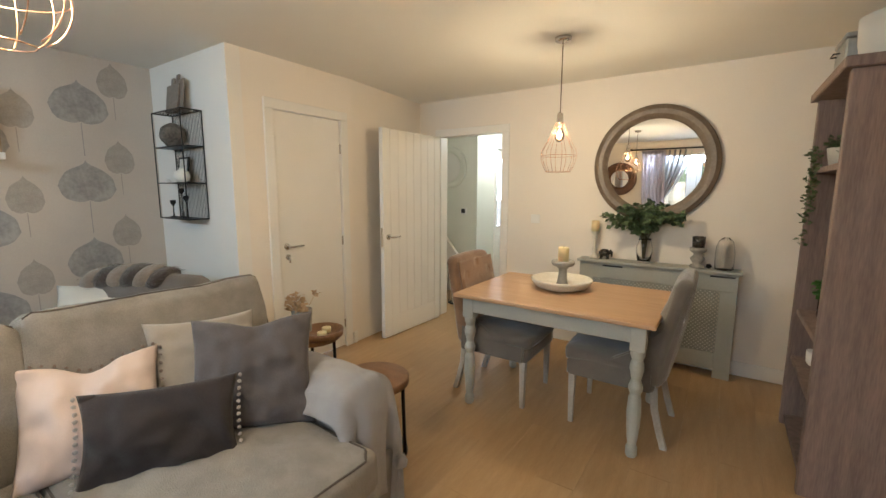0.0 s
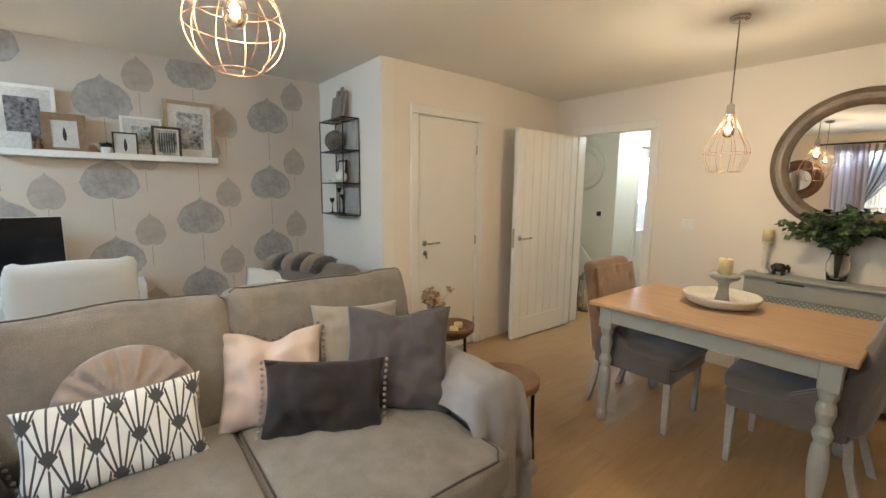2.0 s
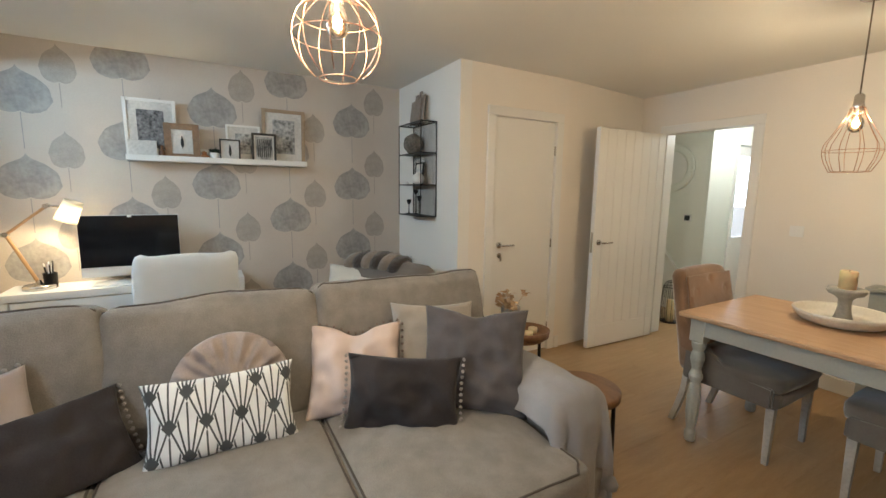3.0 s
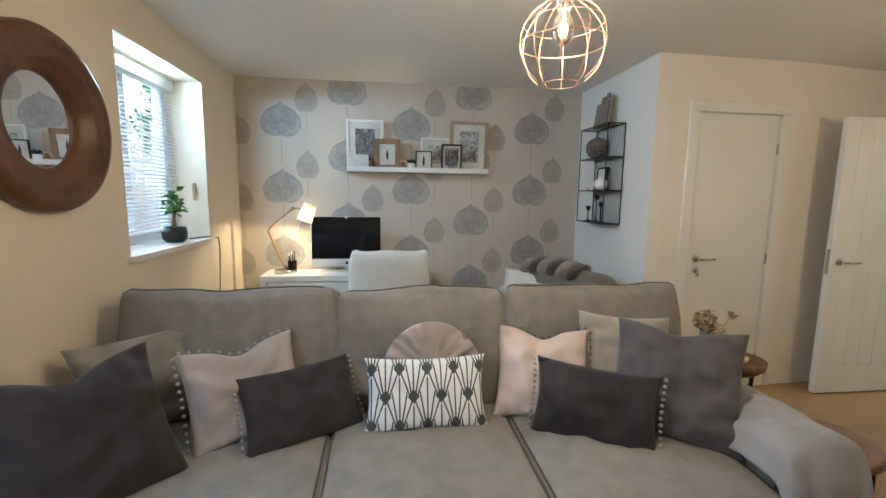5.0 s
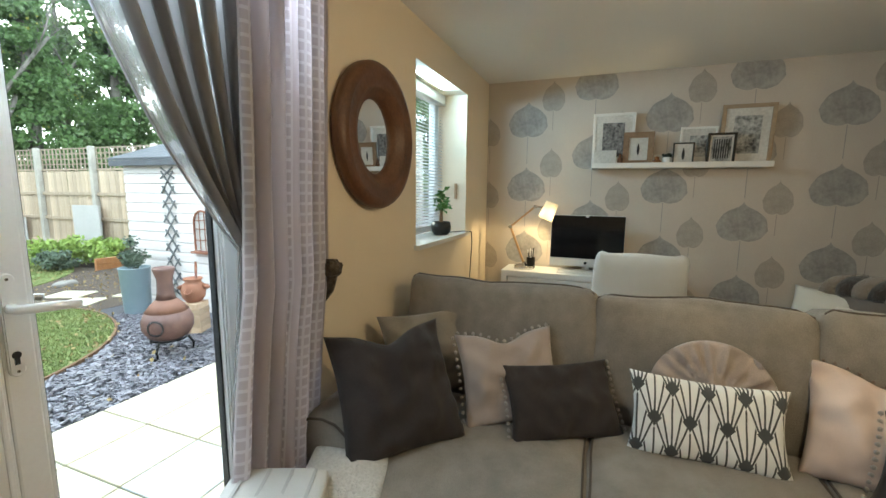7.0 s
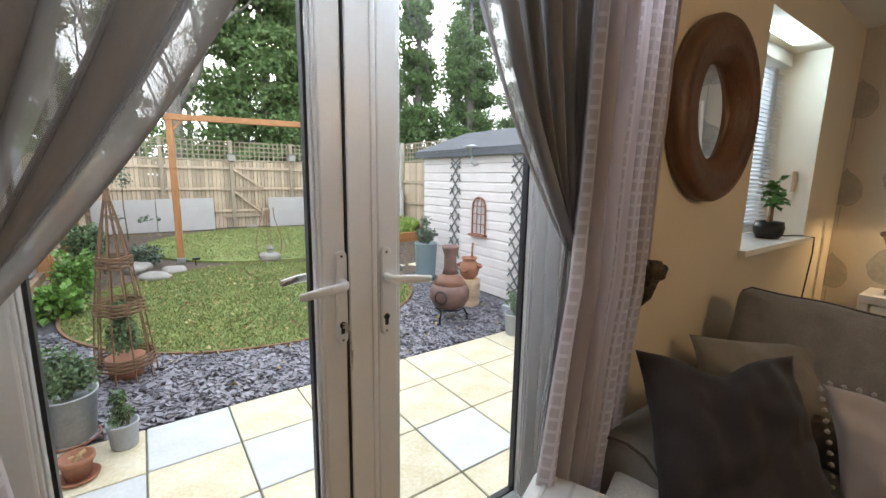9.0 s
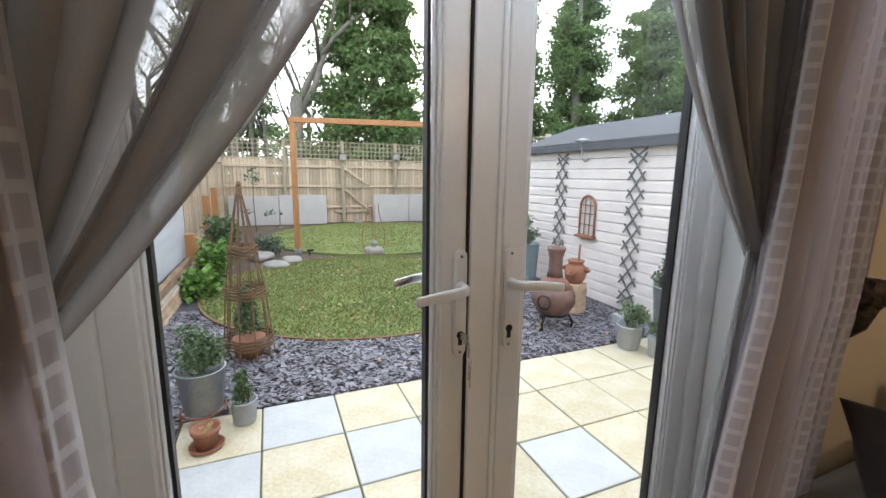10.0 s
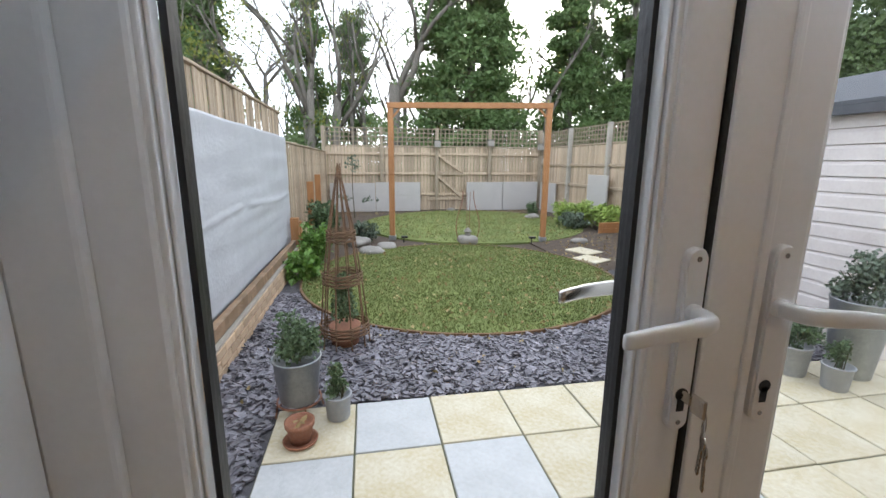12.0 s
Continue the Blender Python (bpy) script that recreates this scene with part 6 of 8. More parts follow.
clo = thing("glass_cloche", "clear glass cloche dome", "cloche", pose(-0.19, 3.935, RCZ + 0.001))
g = [(0.062, 0), (0.064, 0.1), (0.06, 0.17), (0.045, 0.22), (0.02, 0.243), (0, 0.248)]
part("dome", lathe(g + [(0, 0.245), (0.019, 0.24), (0.043, 0.217), (0.058, 0.168), (0.062, 0.1), (0.060, 0)], 28), CLEAR, clo, smooth=True)
tagged(part("star_ornament", lathe([(0, 0), (0.022, 0.012), (0, 0.024)], 5, None, pose(-0.285, 3.9, RCZ + 0.024, 90, 0, 0)), BLACK, None), "small black star ornament", "ornament")
sw = setting(thing("light_switch", "", ""), "white double wall switch", "light switch")
part("plate", boxes((-1.785, -1.695, YN - 0.009, YN - 0.001, 1.115, 1.2), bevel=0.003), WHITE, sw)
for x in (-1.76, -1.72):
    part("rocker", boxes((x - 0.008, x + 0.008, YN - 0.013, YN - 0.0092, 1.14, 1.175), bevel=0.002), WHITE, sw)

# ---- bookcase ----
BX0, BX1, BY0, BY1, BZ = 0.17, 0.54, 2.60, 3.40, 1.98
bc = thing("bookcase", "tall rustic grey-brown wooden bookcase with open shelves", "bookcase")
for y0 in (BY0, BY1 - 0.05):
    part("side_panel", boxes((BX0, BX1, y0, y0 + 0.05, 0, BZ - 0.0455), bevel=0.004), RUSTIC, bc)
part("top", boxes((BX0 - 0.03, BX1, BY0 - 0.03, BY1 + 0.03, BZ - 0.045, BZ), bevel=0.005), RUSTIC, bc)
for z in (0.07, 0.45, 0.74, 1.56):
    part("shelf", boxes((BX0 + 0.015, BX1 - 0.021, BY0 + 0.0505, BY1 - 0.0505, z - 0.03, z), bevel=0.003), RUSTIC, bc)
for i in range(4):
    y = BY0 + 0.0505 + i * (BY1 - BY0 - 0.101) / 4
    part("back_board", boxes((BX1 - 0.02, BX1, y + 0.001, y + (BY1 - BY0 - 0.101) / 4 - 0.001, 0.0, BZ - 0.0455), bevel=0.002), RUSTIC, bc)
GALV = mat("galvanised_metal", (0.42, 0.44, 0.45), 0.42, (0.32, 0.34, 0.35), 14, 60, 0.12, 0.05, 0.8)
tb = thing("storage_tin", "grey metal storage box on the bookcase", "box", pose(0.33, 3.22, BZ + 0.001))
part("body", boxes((-0.12, 0.14, -0.14, 0.12, 0, 0.20), bevel=0.008), GALV, tb)
part("lid", boxes((-0.125, 0.145, -0.145, 0.125, 0.201, 0.225), bevel=0.005), GALV, tb)
part("handle", tube([(-0.125, -0.05, 0.15), (-0.15, -0.05, 0.15), (-0.15, 0.03, 0.15), (-0.125, 0.03, 0.15)], 0.004, 6), BLACK, tb)
bk = thing("wicker_basket", "pale grey fabric basket on the bookcase", "basket", pose(0.36, 2.82, BZ + 0.001))
part("body", lathe([(0.13, 0), (0.15, 0.1), (0.155, 0.2), (0.145, 0.2), (0.14, 0.1), (0.12, 0.01), (0, 0.01)], 28), STRIPE, bk, smooth=True)
IVY = mat("pale_ivy_leaf", (0.10, 0.135, 0.05), 0.5, (0.05, 0.075, 0.025), 20, 80, 0.2, 0.1)
rng = random.Random(51)
tp = thing("trailing_plant", "trailing green plant in a pale pot on a shelf", "plant", pose(0.27, 3.22, 1.561))
part("pot", lathe([(0.045, 0), (0.06, 0.08), (0.063, 0.10), (0.056, 0.10), (0.05, 0.07), (0, 0.07)], 18), CERAMIC, tp, smooth=True)
bm = leaf_spray(bmesh.new(), (0, 0, 0.12), (0.09, 0.10, 0.05), 110, 0.03, rng)
for sx, sy, ln in ((-0.10, 0.02, 0.42), (-0.11, 0.07, 0.55), (-0.105, -0.05, 0.3)):
    for k in range(30):
        leaf_spray(bm, (sx - 0.01 * math.sin(k), sy + 0.012 * math.sin(k * 1.3), 0.10 - ln * k / 30), (0.018, 0.02, 0.012), 3, 0.024, rng)
part("foliage", bm, IVY, tp)
gl = thing("leafy_plant", "bright green leafy plant in a glass jar", "plant", pose(0.30, 3.16, 0.741))
part("jar", lathe([(0.05, 0), (0.055, 0.01), (0.055, 0.13), (0.045, 0.15), (0.042, 0.15), (0.05, 0.13), (0.05, 0.012), (0, 0.01)], 20), CLEAR, gl, smooth=True)
part("foliage", leaf_spray(bmesh.new(), (-0.02, 0, 0.16), (0.08, 0.09, 0.09), 150, 0.035, rng), mat("vivid_green_leaf", (0.08, 0.22, 0.03), 0.5, (0.04, 0.12, 0.015), 20, 80), gl)
card = thing("greeting_card", "plain pale card standing behind the plant", "card", pose(0.40, 3.25, 0.741, 0, 8, 0))
part("sheet", boxes((0, 0.003, -0.08, 0.08, 0, 0.2)), MOUNT, card)
wp = thing("white_pot", "small white pot on a dark shelf", "pot", pose(0.28, 3.22, 0.451))
part("body", lathe([(0.035, 0), (0.045, 0.02), (0.047, 0.08), (0.042, 0.08), (0.04, 0.02), (0, 0.015)], 18), WHITE, wp, smooth=True)
for i, (y, h, col) in enumerate(((3.02, 0.26, DARKWOOD), (3.06, 0.24, BLACKFRAME), (3.105, 0.27, TAUPEFRAME), (3.15, 0.23, BROWNFRAME))):
    tagged(part("book", boxes((0.27, 0.46, y, y + 0.036, 0.071, 0.071 + h), bevel=0.003), col, None), "dark clothbound book standing on the lowest shelf", "book", "books in the bookcase")

# ---- two-tier side table by the sofa arm ----
TWOOD = mat("mango_wood_top", (0.24, 0.125, 0.06), 0.45, (0.14, 0.07, 0.032), 5, 40, 0.2, 0.15, stretch=(1, 5, 1))


def side_table(name, label, x, y, z, r, thick):
    t = thing(name, label, "side table", pose(x, y, 0))
    part("tabletop", lathe([(r - 0.008, z - thick), (r, z - thick + 0.006), (r, z - 0.006), (r - 0.008, z), (0, z)], 40), TWOOD, t, "round mango wood top", True)
    for i in range(3):
        a = 2.1 * i + 0.45
        part("leg", tube([((r - 0.03) * math.cos(a), (r - 0.03) * math.sin(a), z - thick), ((r - 0.02) * math.cos(a), (r - 0.02) * math.sin(a), 0.012)], 0.010, 8), BLACK, t)
    part("base_ring", ring(r - 0.02, 0.014, 0.012, 40), BLACK, t)
    return t


side_table("side_table", "round wooden side table on black metal legs", -1.70, 1.71, 0.45, 0.185, 0.045)
side_table("side_table", "taller round wooden side table holding a planter", -2.37, 1.85, 0.50, 0.17, 0.03)
tray = thing("wooden_tray", "round wooden tray with cream candles", "tray", pose(-2.30, 1.86, 0.501))
part("tray_rim", lathe([(0.11, 0), (0.135, 0.005), (0.14, 0.045), (0.132, 0.045), (0.125, 0.012), (0, 0.01)], 30), TWOOD, tray, smooth=True)
for x, y in ((0.04, -0.03), (-0.01, 0.05)):
    tagged(part("tea_light", lathe([(0.028, 0), (0.03, 0.03), (0.024, 0.03), (0, 0.027)], 18, None, pose(-2.30 + x, 1.86 + y, 0.513)), CANDLE, None, smooth=True), "small cream candle on the wooden tray", "candle", "candles on the tray")
fp = thing("dried_flowers", "grey pot of dried cream and brown flowers", "flowers", pose(-2.45, 1.83, 0.501))
part("pot", lathe([(0.05, 0), (0.058, 0.01), (0.066, 0.16), (0.06, 0.16), (0.054, 0.14), (0, 0.14)], 22), STONE, fp, smooth=True)
DRY = mat("dried_petal", (0.58, 0.44, 0.28), 0.8, (0.38, 0.24, 0.13), 20, 80, 0.2, 0.1)
rng = random.Random(77)
bm = bmesh.new()
for i in range(13):
    p = Vector((rng.uniform(-0.09, 0.09), rng.uniform(-0.09, 0.09), rng.uniform(0.17, 0.28)))
    tube([(p.x * 0.3, p.y * 0.3, 0.14), p], 0.0016, 5, bm)
    leaf_spray(bm, p, (0.03, 0.03, 0.025), 16, 0.032, rng)
part("flower_spray", bm, DRY, fp)

# ---- hall ----
hf = thing("round_wall_frame", "round pale wooden frame on the hall wall", "wall decoration", pose(-3.46, 5.1, 1.74, 90, 0, 0))
part("frame", lathe([(0.20, 0.001), (0.20, 0.02), (0.22, 0.028), (0.27, 0.028), (0.29, 0.018), (0.29, 0.001), (0.20, 0.001)], 56, None, None, close=False), HALL, hf, smooth=True)
part("inner_disc", lathe([(0, 0.002), (0.198, 0.002), (0.198, 0.008), (0, 0.008)], 48, None, None, close=False), CEIL, hf)
th_ = setting(thing("thermostat", "", ""), "white and black hall thermostat", "thermostat")
part("plate", boxes((-3.25, -3.16, 5.084, 5.099, 1.10, 1.19), bevel=0.003), WHITE, th_)
part("display", boxes((-3.235, -3.175, 5.080, 5.0835, 1.115, 1.175)), BLACKFRAME, th_)
setting(link("trim", boxes((-3.012, -2.985, 5.60, 5.66, 0, 2.08), (-3.012, -2.985, 6.5, 6.56, 0, 2.08), (-3.012, -2.985, 5.66, 6.5, 2.02, 2.08), bevel=0.003), GLOSS), "white frame of the glazed front door", "door frame")
fdoor = setting(thing("door_4", "", ""), "white glazed front door seen from the hall", "door")
part("door_leaf", boxes((-3.08, -3.03, 5.662, 5.76, 0.01, 2.01), (-3.08, -3.03, 6.40, 6.498, 0.01, 2.01), (-3.08, -3.03, 5.76, 6.40, 0.01, 0.9), (-3.08, -3.03, 5.76, 6.40, 1.9, 2.01), bevel=0.004), GLOSS, fdoor)
p = part("pane", boxes((-3.06, -3.05, 5.75, 6.41, 0.89, 1.91)), GLASS, fdoor)
p.visible_shadow = False
sk = thing("stair_string", "white sloping stair string in the hall", "stairs")
bm = bmesh.new()
v = [bm.verts.new((x, y, z)) for y in (5.03, 5.083) for x, z in ((-3.95, 1.35), (-3.95, 1.05), (-3.1, 0.0), (-2.98, 0.0), (-3.0, 0.22))]
bm.faces.new(v[:5])
bm.faces.new(v[5:][::-1])
for i in range(5):
    bm.faces.new((v[i], v[i + 5], v[(i + 1) % 5 + 5], v[(i + 1) % 5]))
bmesh.ops.recalc_face_normals(bm, faces=list(bm.faces))
part("string_board", bm, GLOSS, sk)
lan = thing("wire_lantern", "black wire lantern with a cream candle on the hall floor", "lantern", pose(-2.99, 4.55, 0))
for z, r in ((0.006, 0.09), (0.40, 0.085), (0.46, 0.05)):
    part("hoop", ring(r, z, 0.004, 28), BLACK, lan)
for i in range(14):
    a = 2 * math.pi * i / 14
    part("wire", tube([(r * math.cos(a), r * math.sin(a), z) for r, z in ((0.09, 0.006), (0.10, 0.2), (0.085, 0.40), (0.05, 0.46))], 0.0025, 5), BLACK, lan)
part("base", lathe([(0.088, 0.002), (0.088, 0.006), (0, 0.006)], 28), BLACK, lan)
tagged(part("pillar_candle", lathe([(0.04, 0.007), (0.04, 0.25), (0.034, 0.255), (0, 0.25)], 20, None, pose(-2.99, 4.55, 0)), CANDLE, None, smooth=True), "tall cream pillar candle inside the lantern", "candle")


def grow(name, clumps, size, seed, material, parent, label="", droop=0.9):
    """Many small folded leaves in clumps (x, y, z, rx, ry, rz, count), as one mesh."""
    g = np.random.default_rng(seed)
    pos = []
    for x, y, z, rx, ry, rz, n in clumps:
        d = g.normal(size=(n, 3))
        d /= np.linalg.norm(d, axis=1)[:, None]
        pos.append(np.array((x, y, z)) + d * (g.random((n, 1)) ** 0.45) * np.array((rx, ry, rz)))
    pos = np.vstack(pos)
    n = len(pos)
    s = size * g.uniform(0.6, 1.35, n)[:, None]
    a = g.normal(size=(n, 3))
    a[:, 2] -= 0.3 * droop
    a /= np.linalg.norm(a, axis=1)[:, None]
    b = np.cross(a, g.normal(size=(n, 3)))
    b /= np.linalg.norm(b, axis=1)[:, None]
    c = np.cross(a, b)
    v = np.stack((pos, pos + (0.5 * a + 0.42 * b + 0.1 * c) * s, pos + a * s, pos + (0.5 * a - 0.42 * b + 0.1 * c) * s), 1).reshape(-1, 3)
    i = np.arange(n)[:, None] * 4
    faces = np.vstack((i + np.array((0, 1, 2)), i + np.array((0, 2, 3))))
    me = bpy.data.meshes.new(name)
    me.from_pydata(v.tolist(), [], faces.tolist())
    me.materials.append(material)
    ob = new(name, me)
    if parent:
        ob.parent = parent
    if label:
        ob["label"] = label
    return ob


# ---- lawn ----
C1, R1_, C2, R2_ = (-1.5, -6.45), 2.02, (-2.85, -11.2), 2.68
LZ0 = GZ + 0.012
bm = lathe([(0, LZ0), (R1_, LZ0), (R1_, GZ - 0.03)], 96, None, pose(*C1, 0), close=False)
lathe([(0, LZ0 - 0.004), (R2_, LZ0 - 0.004), (R2_, GZ - 0.03)], 96, bm, pose(*C2, 0), close=False)
lawn = setting(link("lawn", bm, LAWN), "round mossy lawn scattered with fallen leaves", "lawn")
EDGE = mat("rusty_timber_edging", (0.20, 0.115, 0.055), 0.8, (0.12, 0.06, 0.03), 6, 50)
bm = bmesh.new()
for i in range(110):
    a0, a1 = [2 * math.pi * (i + k) / 110 for k in (0, 1)]
    px, py = C1[0] + R1_ * math.cos(a0), C1[1] + R1_ * math.sin(a0)
    if math.hypot(px - C2[0], py - C2[1]) < R2_ + 0.02:
        continue
    vs = [bm.verts.new((C1[0] + r * math.cos(a), C1[1] + r * math.sin(a), z)) for a in (a0, a1) for r in (R1_ + 0.004, R1_ + 0.03) for z in (GZ - 0.02, GZ + 0.022)]
    for f in ((0, 1, 3, 2), (4, 6, 7, 5), (0, 4, 5, 1), (2, 3, 7, 6), (1, 5, 7, 3)):
        bm.faces.new([vs[k] for k in f])
tagged(link("lawn_edging", bm, EDGE), "thin rusty brown timber edging round the lawn", "edging")

g = np.random.default_rng(3)


def scatter_blades(n, centre, r, h):
    rr, aa = r * np.sqrt(g.random(n)), 2 * np.pi * g.random(n)
    p = np.stack((centre[0] + rr * np.cos(aa), centre[1] + rr * np.sin(aa), np.full(n, LZ0)), 1)
    t = g.normal(size=(n, 3)) * 0.5
    t[:, 2] = 1
    hh = h * g.uniform(0.5, 1.4, n)[:, None]
    th = 2 * np.pi * g.random(n)
    w = np.stack((np.cos(th), np.sin(th), np.zeros(n)), 1) * 0.006
    return np.stack((p - w, p + w, p + t * hh), 1).reshape(-1, 3)


v = np.vstack((scatter_blades(42000, C1, R1_, 0.026), scatter_blades(22000, C2, R2_, 0.03)))
me = bpy.data.meshes.new("grass")
me.from_pydata(v.tolist(), [], np.arange(len(v)).reshape(-1, 3).tolist())
GRASS = mat("short_grass_blade", (0.21, 0.235, 0.075), 0.8, (0.11, 0.14, 0.035), 1.4, 7, 0.3, 0)
me.materials.append(GRASS)
tagged(new("grass", me), "short mossy green grass blades", "grass", kind="stuff")
DRYLEAF = mat("fallen_leaf", (0.42, 0.34, 0.16), 0.8, (0.26, 0.16, 0.07), 1.2, 4, 0.2, 0)
n = 1700
rr, aa = 2.6 * np.sqrt(g.random(n)), 2 * np.pi * g.random(n)
cl = [(C1[0] + r * math.cos(a) * 0.8, C1[1] + r * math.sin(a) * 0.8, LZ0 + 0.02, 0.002, 0.002, 0.004, 1) for r, a in zip(rr[:1050], aa[:1050])]
cl += [(C2[0] + r * math.cos(a), C2[1] + r * math.sin(a), LZ0 + 0.024, 0.002, 0.002, 0.004, 1) for r, a in zip(rr[1050:], aa[1050:])]
cl += [(g.uniform(-3.8, 0.6), g.uniform(-4.6, -3.6), GZ + 0.022, 0.002, 0.002, 0.004, 1) for _ in range(60)]
cl += [(g.uniform(-5.9, -3.5), g.uniform(-9.5, -6.5), GZ + 0.004, 0.004, 0.004, 0.008, 1) for _ in range(520)]
cl += [(g.uniform(-5.8, 0.7), g.uniform(-14.2, -13.4), GZ - 0.02, 0.004, 0.004, 0.008, 1) for _ in range(420)]
tagged(grow("fallen_leaves", cl, 0.038, 5, DRYLEAF, None), "yellow-brown fallen leaves on lawn and slate", "leaves", kind="stuff")

# ---- slate chippings ----
n = 31000
px, py = g.uniform(-4.05, 0.72, n), g.uniform(-5.9, -2.2, n)
d1 = np.hypot(px - C1[0], py - C1[1])
ok = (d1 > R1_ + 0.05) & ((py < -3.555) | (px > 0.285))
px, py = px[ok], py[ok]
n = len(px)
k = 5
ang = np.sort(g.random((n, k)) * 2 * np.pi, axis=1)
rad = g.uniform(0.013, 0.030, (n, 1)) * g.uniform(0.7, 1.25, (n, k))
lx, ly = rad * np.cos(ang) * g.uniform(0.9, 1.6, (n, 1)), rad * np.sin(ang)
turn = g.random((n, 1)) * 2 * np.pi
lx, ly = lx * np.cos(turn) - ly * np.sin(turn), lx * np.sin(turn) + ly * np.cos(turn)
tx, ty = g.normal(size=(n, 1)) * 0.22, g.normal(size=(n, 1)) * 0.22
base = (GZ - 0.004 + 0.016 * g.random((n, 1)))
top = base + tx * lx + ty * ly + g.uniform(0.004, 0.010, (n, 1))
X, Y = px[:, None] + lx, py[:, None] + ly
vt = np.stack((X, Y, top), 2)
vb = np.stack((X, Y, top - 0.012), 2)
v = np.concatenate((vt, vb), 1).reshape(-1, 3)
o = np.arange(n) * 2 * k
faces = []
for q in o.tolist():
    faces.append([q + i for i in range(k)])
    faces += [[q + i, q + k + i, q + k + (i + 1) % k, q + (i + 1) % k] for i in range(k)]
me = bpy.data.meshes.new("slate_chippings")
me.from_pydata(v.tolist(), [], faces)
sl_n, sl_l = SLATE.node_tree.nodes, SLATE.node_tree.links
geo, hs, mr = sl_n.new("ShaderNodeNewGeometry"), sl_n.new("ShaderNodeHueSaturation"), sl_n.new("ShaderNodeMapRange")
mr.inputs[3].default_value, mr.inputs[4].default_value = 0.7, 1.4
sl_l.new(geo.outputs["Random Per Island"], mr.inputs[0])
sl_l.new(mr.outputs[0], hs.inputs["Value"])
sb = sl_n["Principled BSDF"]
sl_l.new(sb.inputs["Base Color"].links[0].from_socket, hs.inputs["Color"])
sl_l.new(hs.outputs[0], sb.inputs["Base Color"])
me.materials.append(SLATE)
tagged(new("slate_chippings", me), "loose purple-grey slate chippings", "chippings", kind="stuff")


# ---- fences ----
def board_mesh(w, t, h):
    bm = boxes((-t / 2, t / 2, -w / 2, w / 2, 0, h), bevel=0.004)
    me = bpy.data.meshes.new("fence_board")
    bm.to_mesh(me)
    bm.free()
    me.materials.append(FENCE)
    return me


def shared(name, me, parent, m):
    ob = new(name, me)
    ob.parent = parent
    ob.matrix_basis = m
    return ob


rng = random.Random(12)


def fence(label, p0, p1, z1, post_every=1.8, trellis=0.0, post_mat=FPOST, rails=(0.35, 0.9, 1.45), side=1):
    a, b = Vector((*p0, 0)), Vector((*p1, 0))
    d = (b - a).normalized()
    ln = (b - a).length
    yaw = math.degrees(math.atan2(d.y, d.x)) - 90
    c = thing("fence", label, "fence")
    me = board_mesh(0.091, 0.016, z1 - GZ)
    k = int(ln / 0.1)
    for i in range(k):
        p = a + d * (i + 0.5) * ln / k
        shared("board", me, c, pose(p.x, p.y, GZ - 0.012 * rng.random(), 0, rng.uniform(-0.4, 0.4), yaw + 4))
    nrm = Vector((-d.y, d.x, 0)) * side
    for z in rails:
        m = pose(0, 0, 0, 0, 0, yaw)
        mid = (a + b) / 2 + nrm * 0.035
        part("rail", placed(boxes((-0.02, 0.02, -ln / 2, ln / 2, -0.035, 0.035), bevel=0.004), pose(mid.x, mid.y, GZ + z, 0, 0, yaw)), FENCE, c)
    mid = (a + b) / 2
    part("capping", placed(boxes((-0.03, 0.03, -ln / 2, ln / 2, 0, 0.025), bevel=0.004), pose(mid.x, mid.y, z1 + 0.004, 0, 0, yaw)), FENCE, c)
    np_ = max(1, round(ln / post_every))
    for i in range(np_ + 1):
        p = a + d * i * ln / np_ + nrm * 0.06
        part("post", placed(boxes((-0.05, 0.05, -0.05, 0.05, 0, z1 + trellis + 0.06 - GZ), bevel=0.006), pose(p.x, p.y, GZ, 0, 0, yaw)), post_mat, c)
    if trellis:
        tz = z1 + 0.03
        sm_ = boxes((-0.008, 0.008, -0.013, 0.013, 0, trellis))
        sme = bpy.data.meshes.new("trellis_slat")
        sm_.to_mesh(sme)
        sm_.free()
        sme.materials.append(FPOST)
        q = int(ln / 0.135)
        for i in range(q):
            p = a + d * (i + 0.5) * ln / q
            shared("trellis_slat", sme, c, pose(p.x, p.y, tz, 0, 0, yaw))
        for j in range(5):
            part("trellis_rail", placed(boxes((-0.017, -0.0085, -ln / 2, ln / 2, -0.013, 0.013)), pose(mid.x, mid.y, tz + trellis * j / 4, 0, 0, yaw)), FPOST, c)
    return c


fence("tall weathered close-boarded timber fence", (0.97, -1.7), (0.97, -7.95), 2.02)
fence("lower weathered close-boarded timber fence", (0.99, -8.0), (0.93, -14.4), 1.62)
fence("weathered timber fence with trellis along its top", (0.95, -14.45), (-5.95, -14.45), 1.80, trellis=0.52, rails=(0.5, 1.15, 1.75), side=-1)
fence("weathered timber fence with trellis along its top", (-6.05, -14.4), (-6.35, -3.0), 1.80, trellis=0.45, post_mat=mat("pale_concrete_post", (0.45, 0.42, 0.36), 0.85), side=-1)
fence("weathered timber fence with trellis along its top", (-6.4, -7.2), (-12.0, -7.2), 1.80, trellis=0.4)
gate = thing("garden_gate", "weathered timber ledged gate in the fence", "gate")
for z in (0.35, 1.15):
    part("ledge", boxes((-3.35, -2.25, -14.40, -14.37, GZ + z - 0.05, GZ + z + 0.05), bevel=0.004), FENCE, gate)
for z0, z1 in ((0.4, 1.1), (1.2, 1.75)):
    part("brace", tube([(-3.3, -14.375, GZ + z0), (-2.5, -14.375, GZ + z1)], 0.045, 4), FENCE, gate)
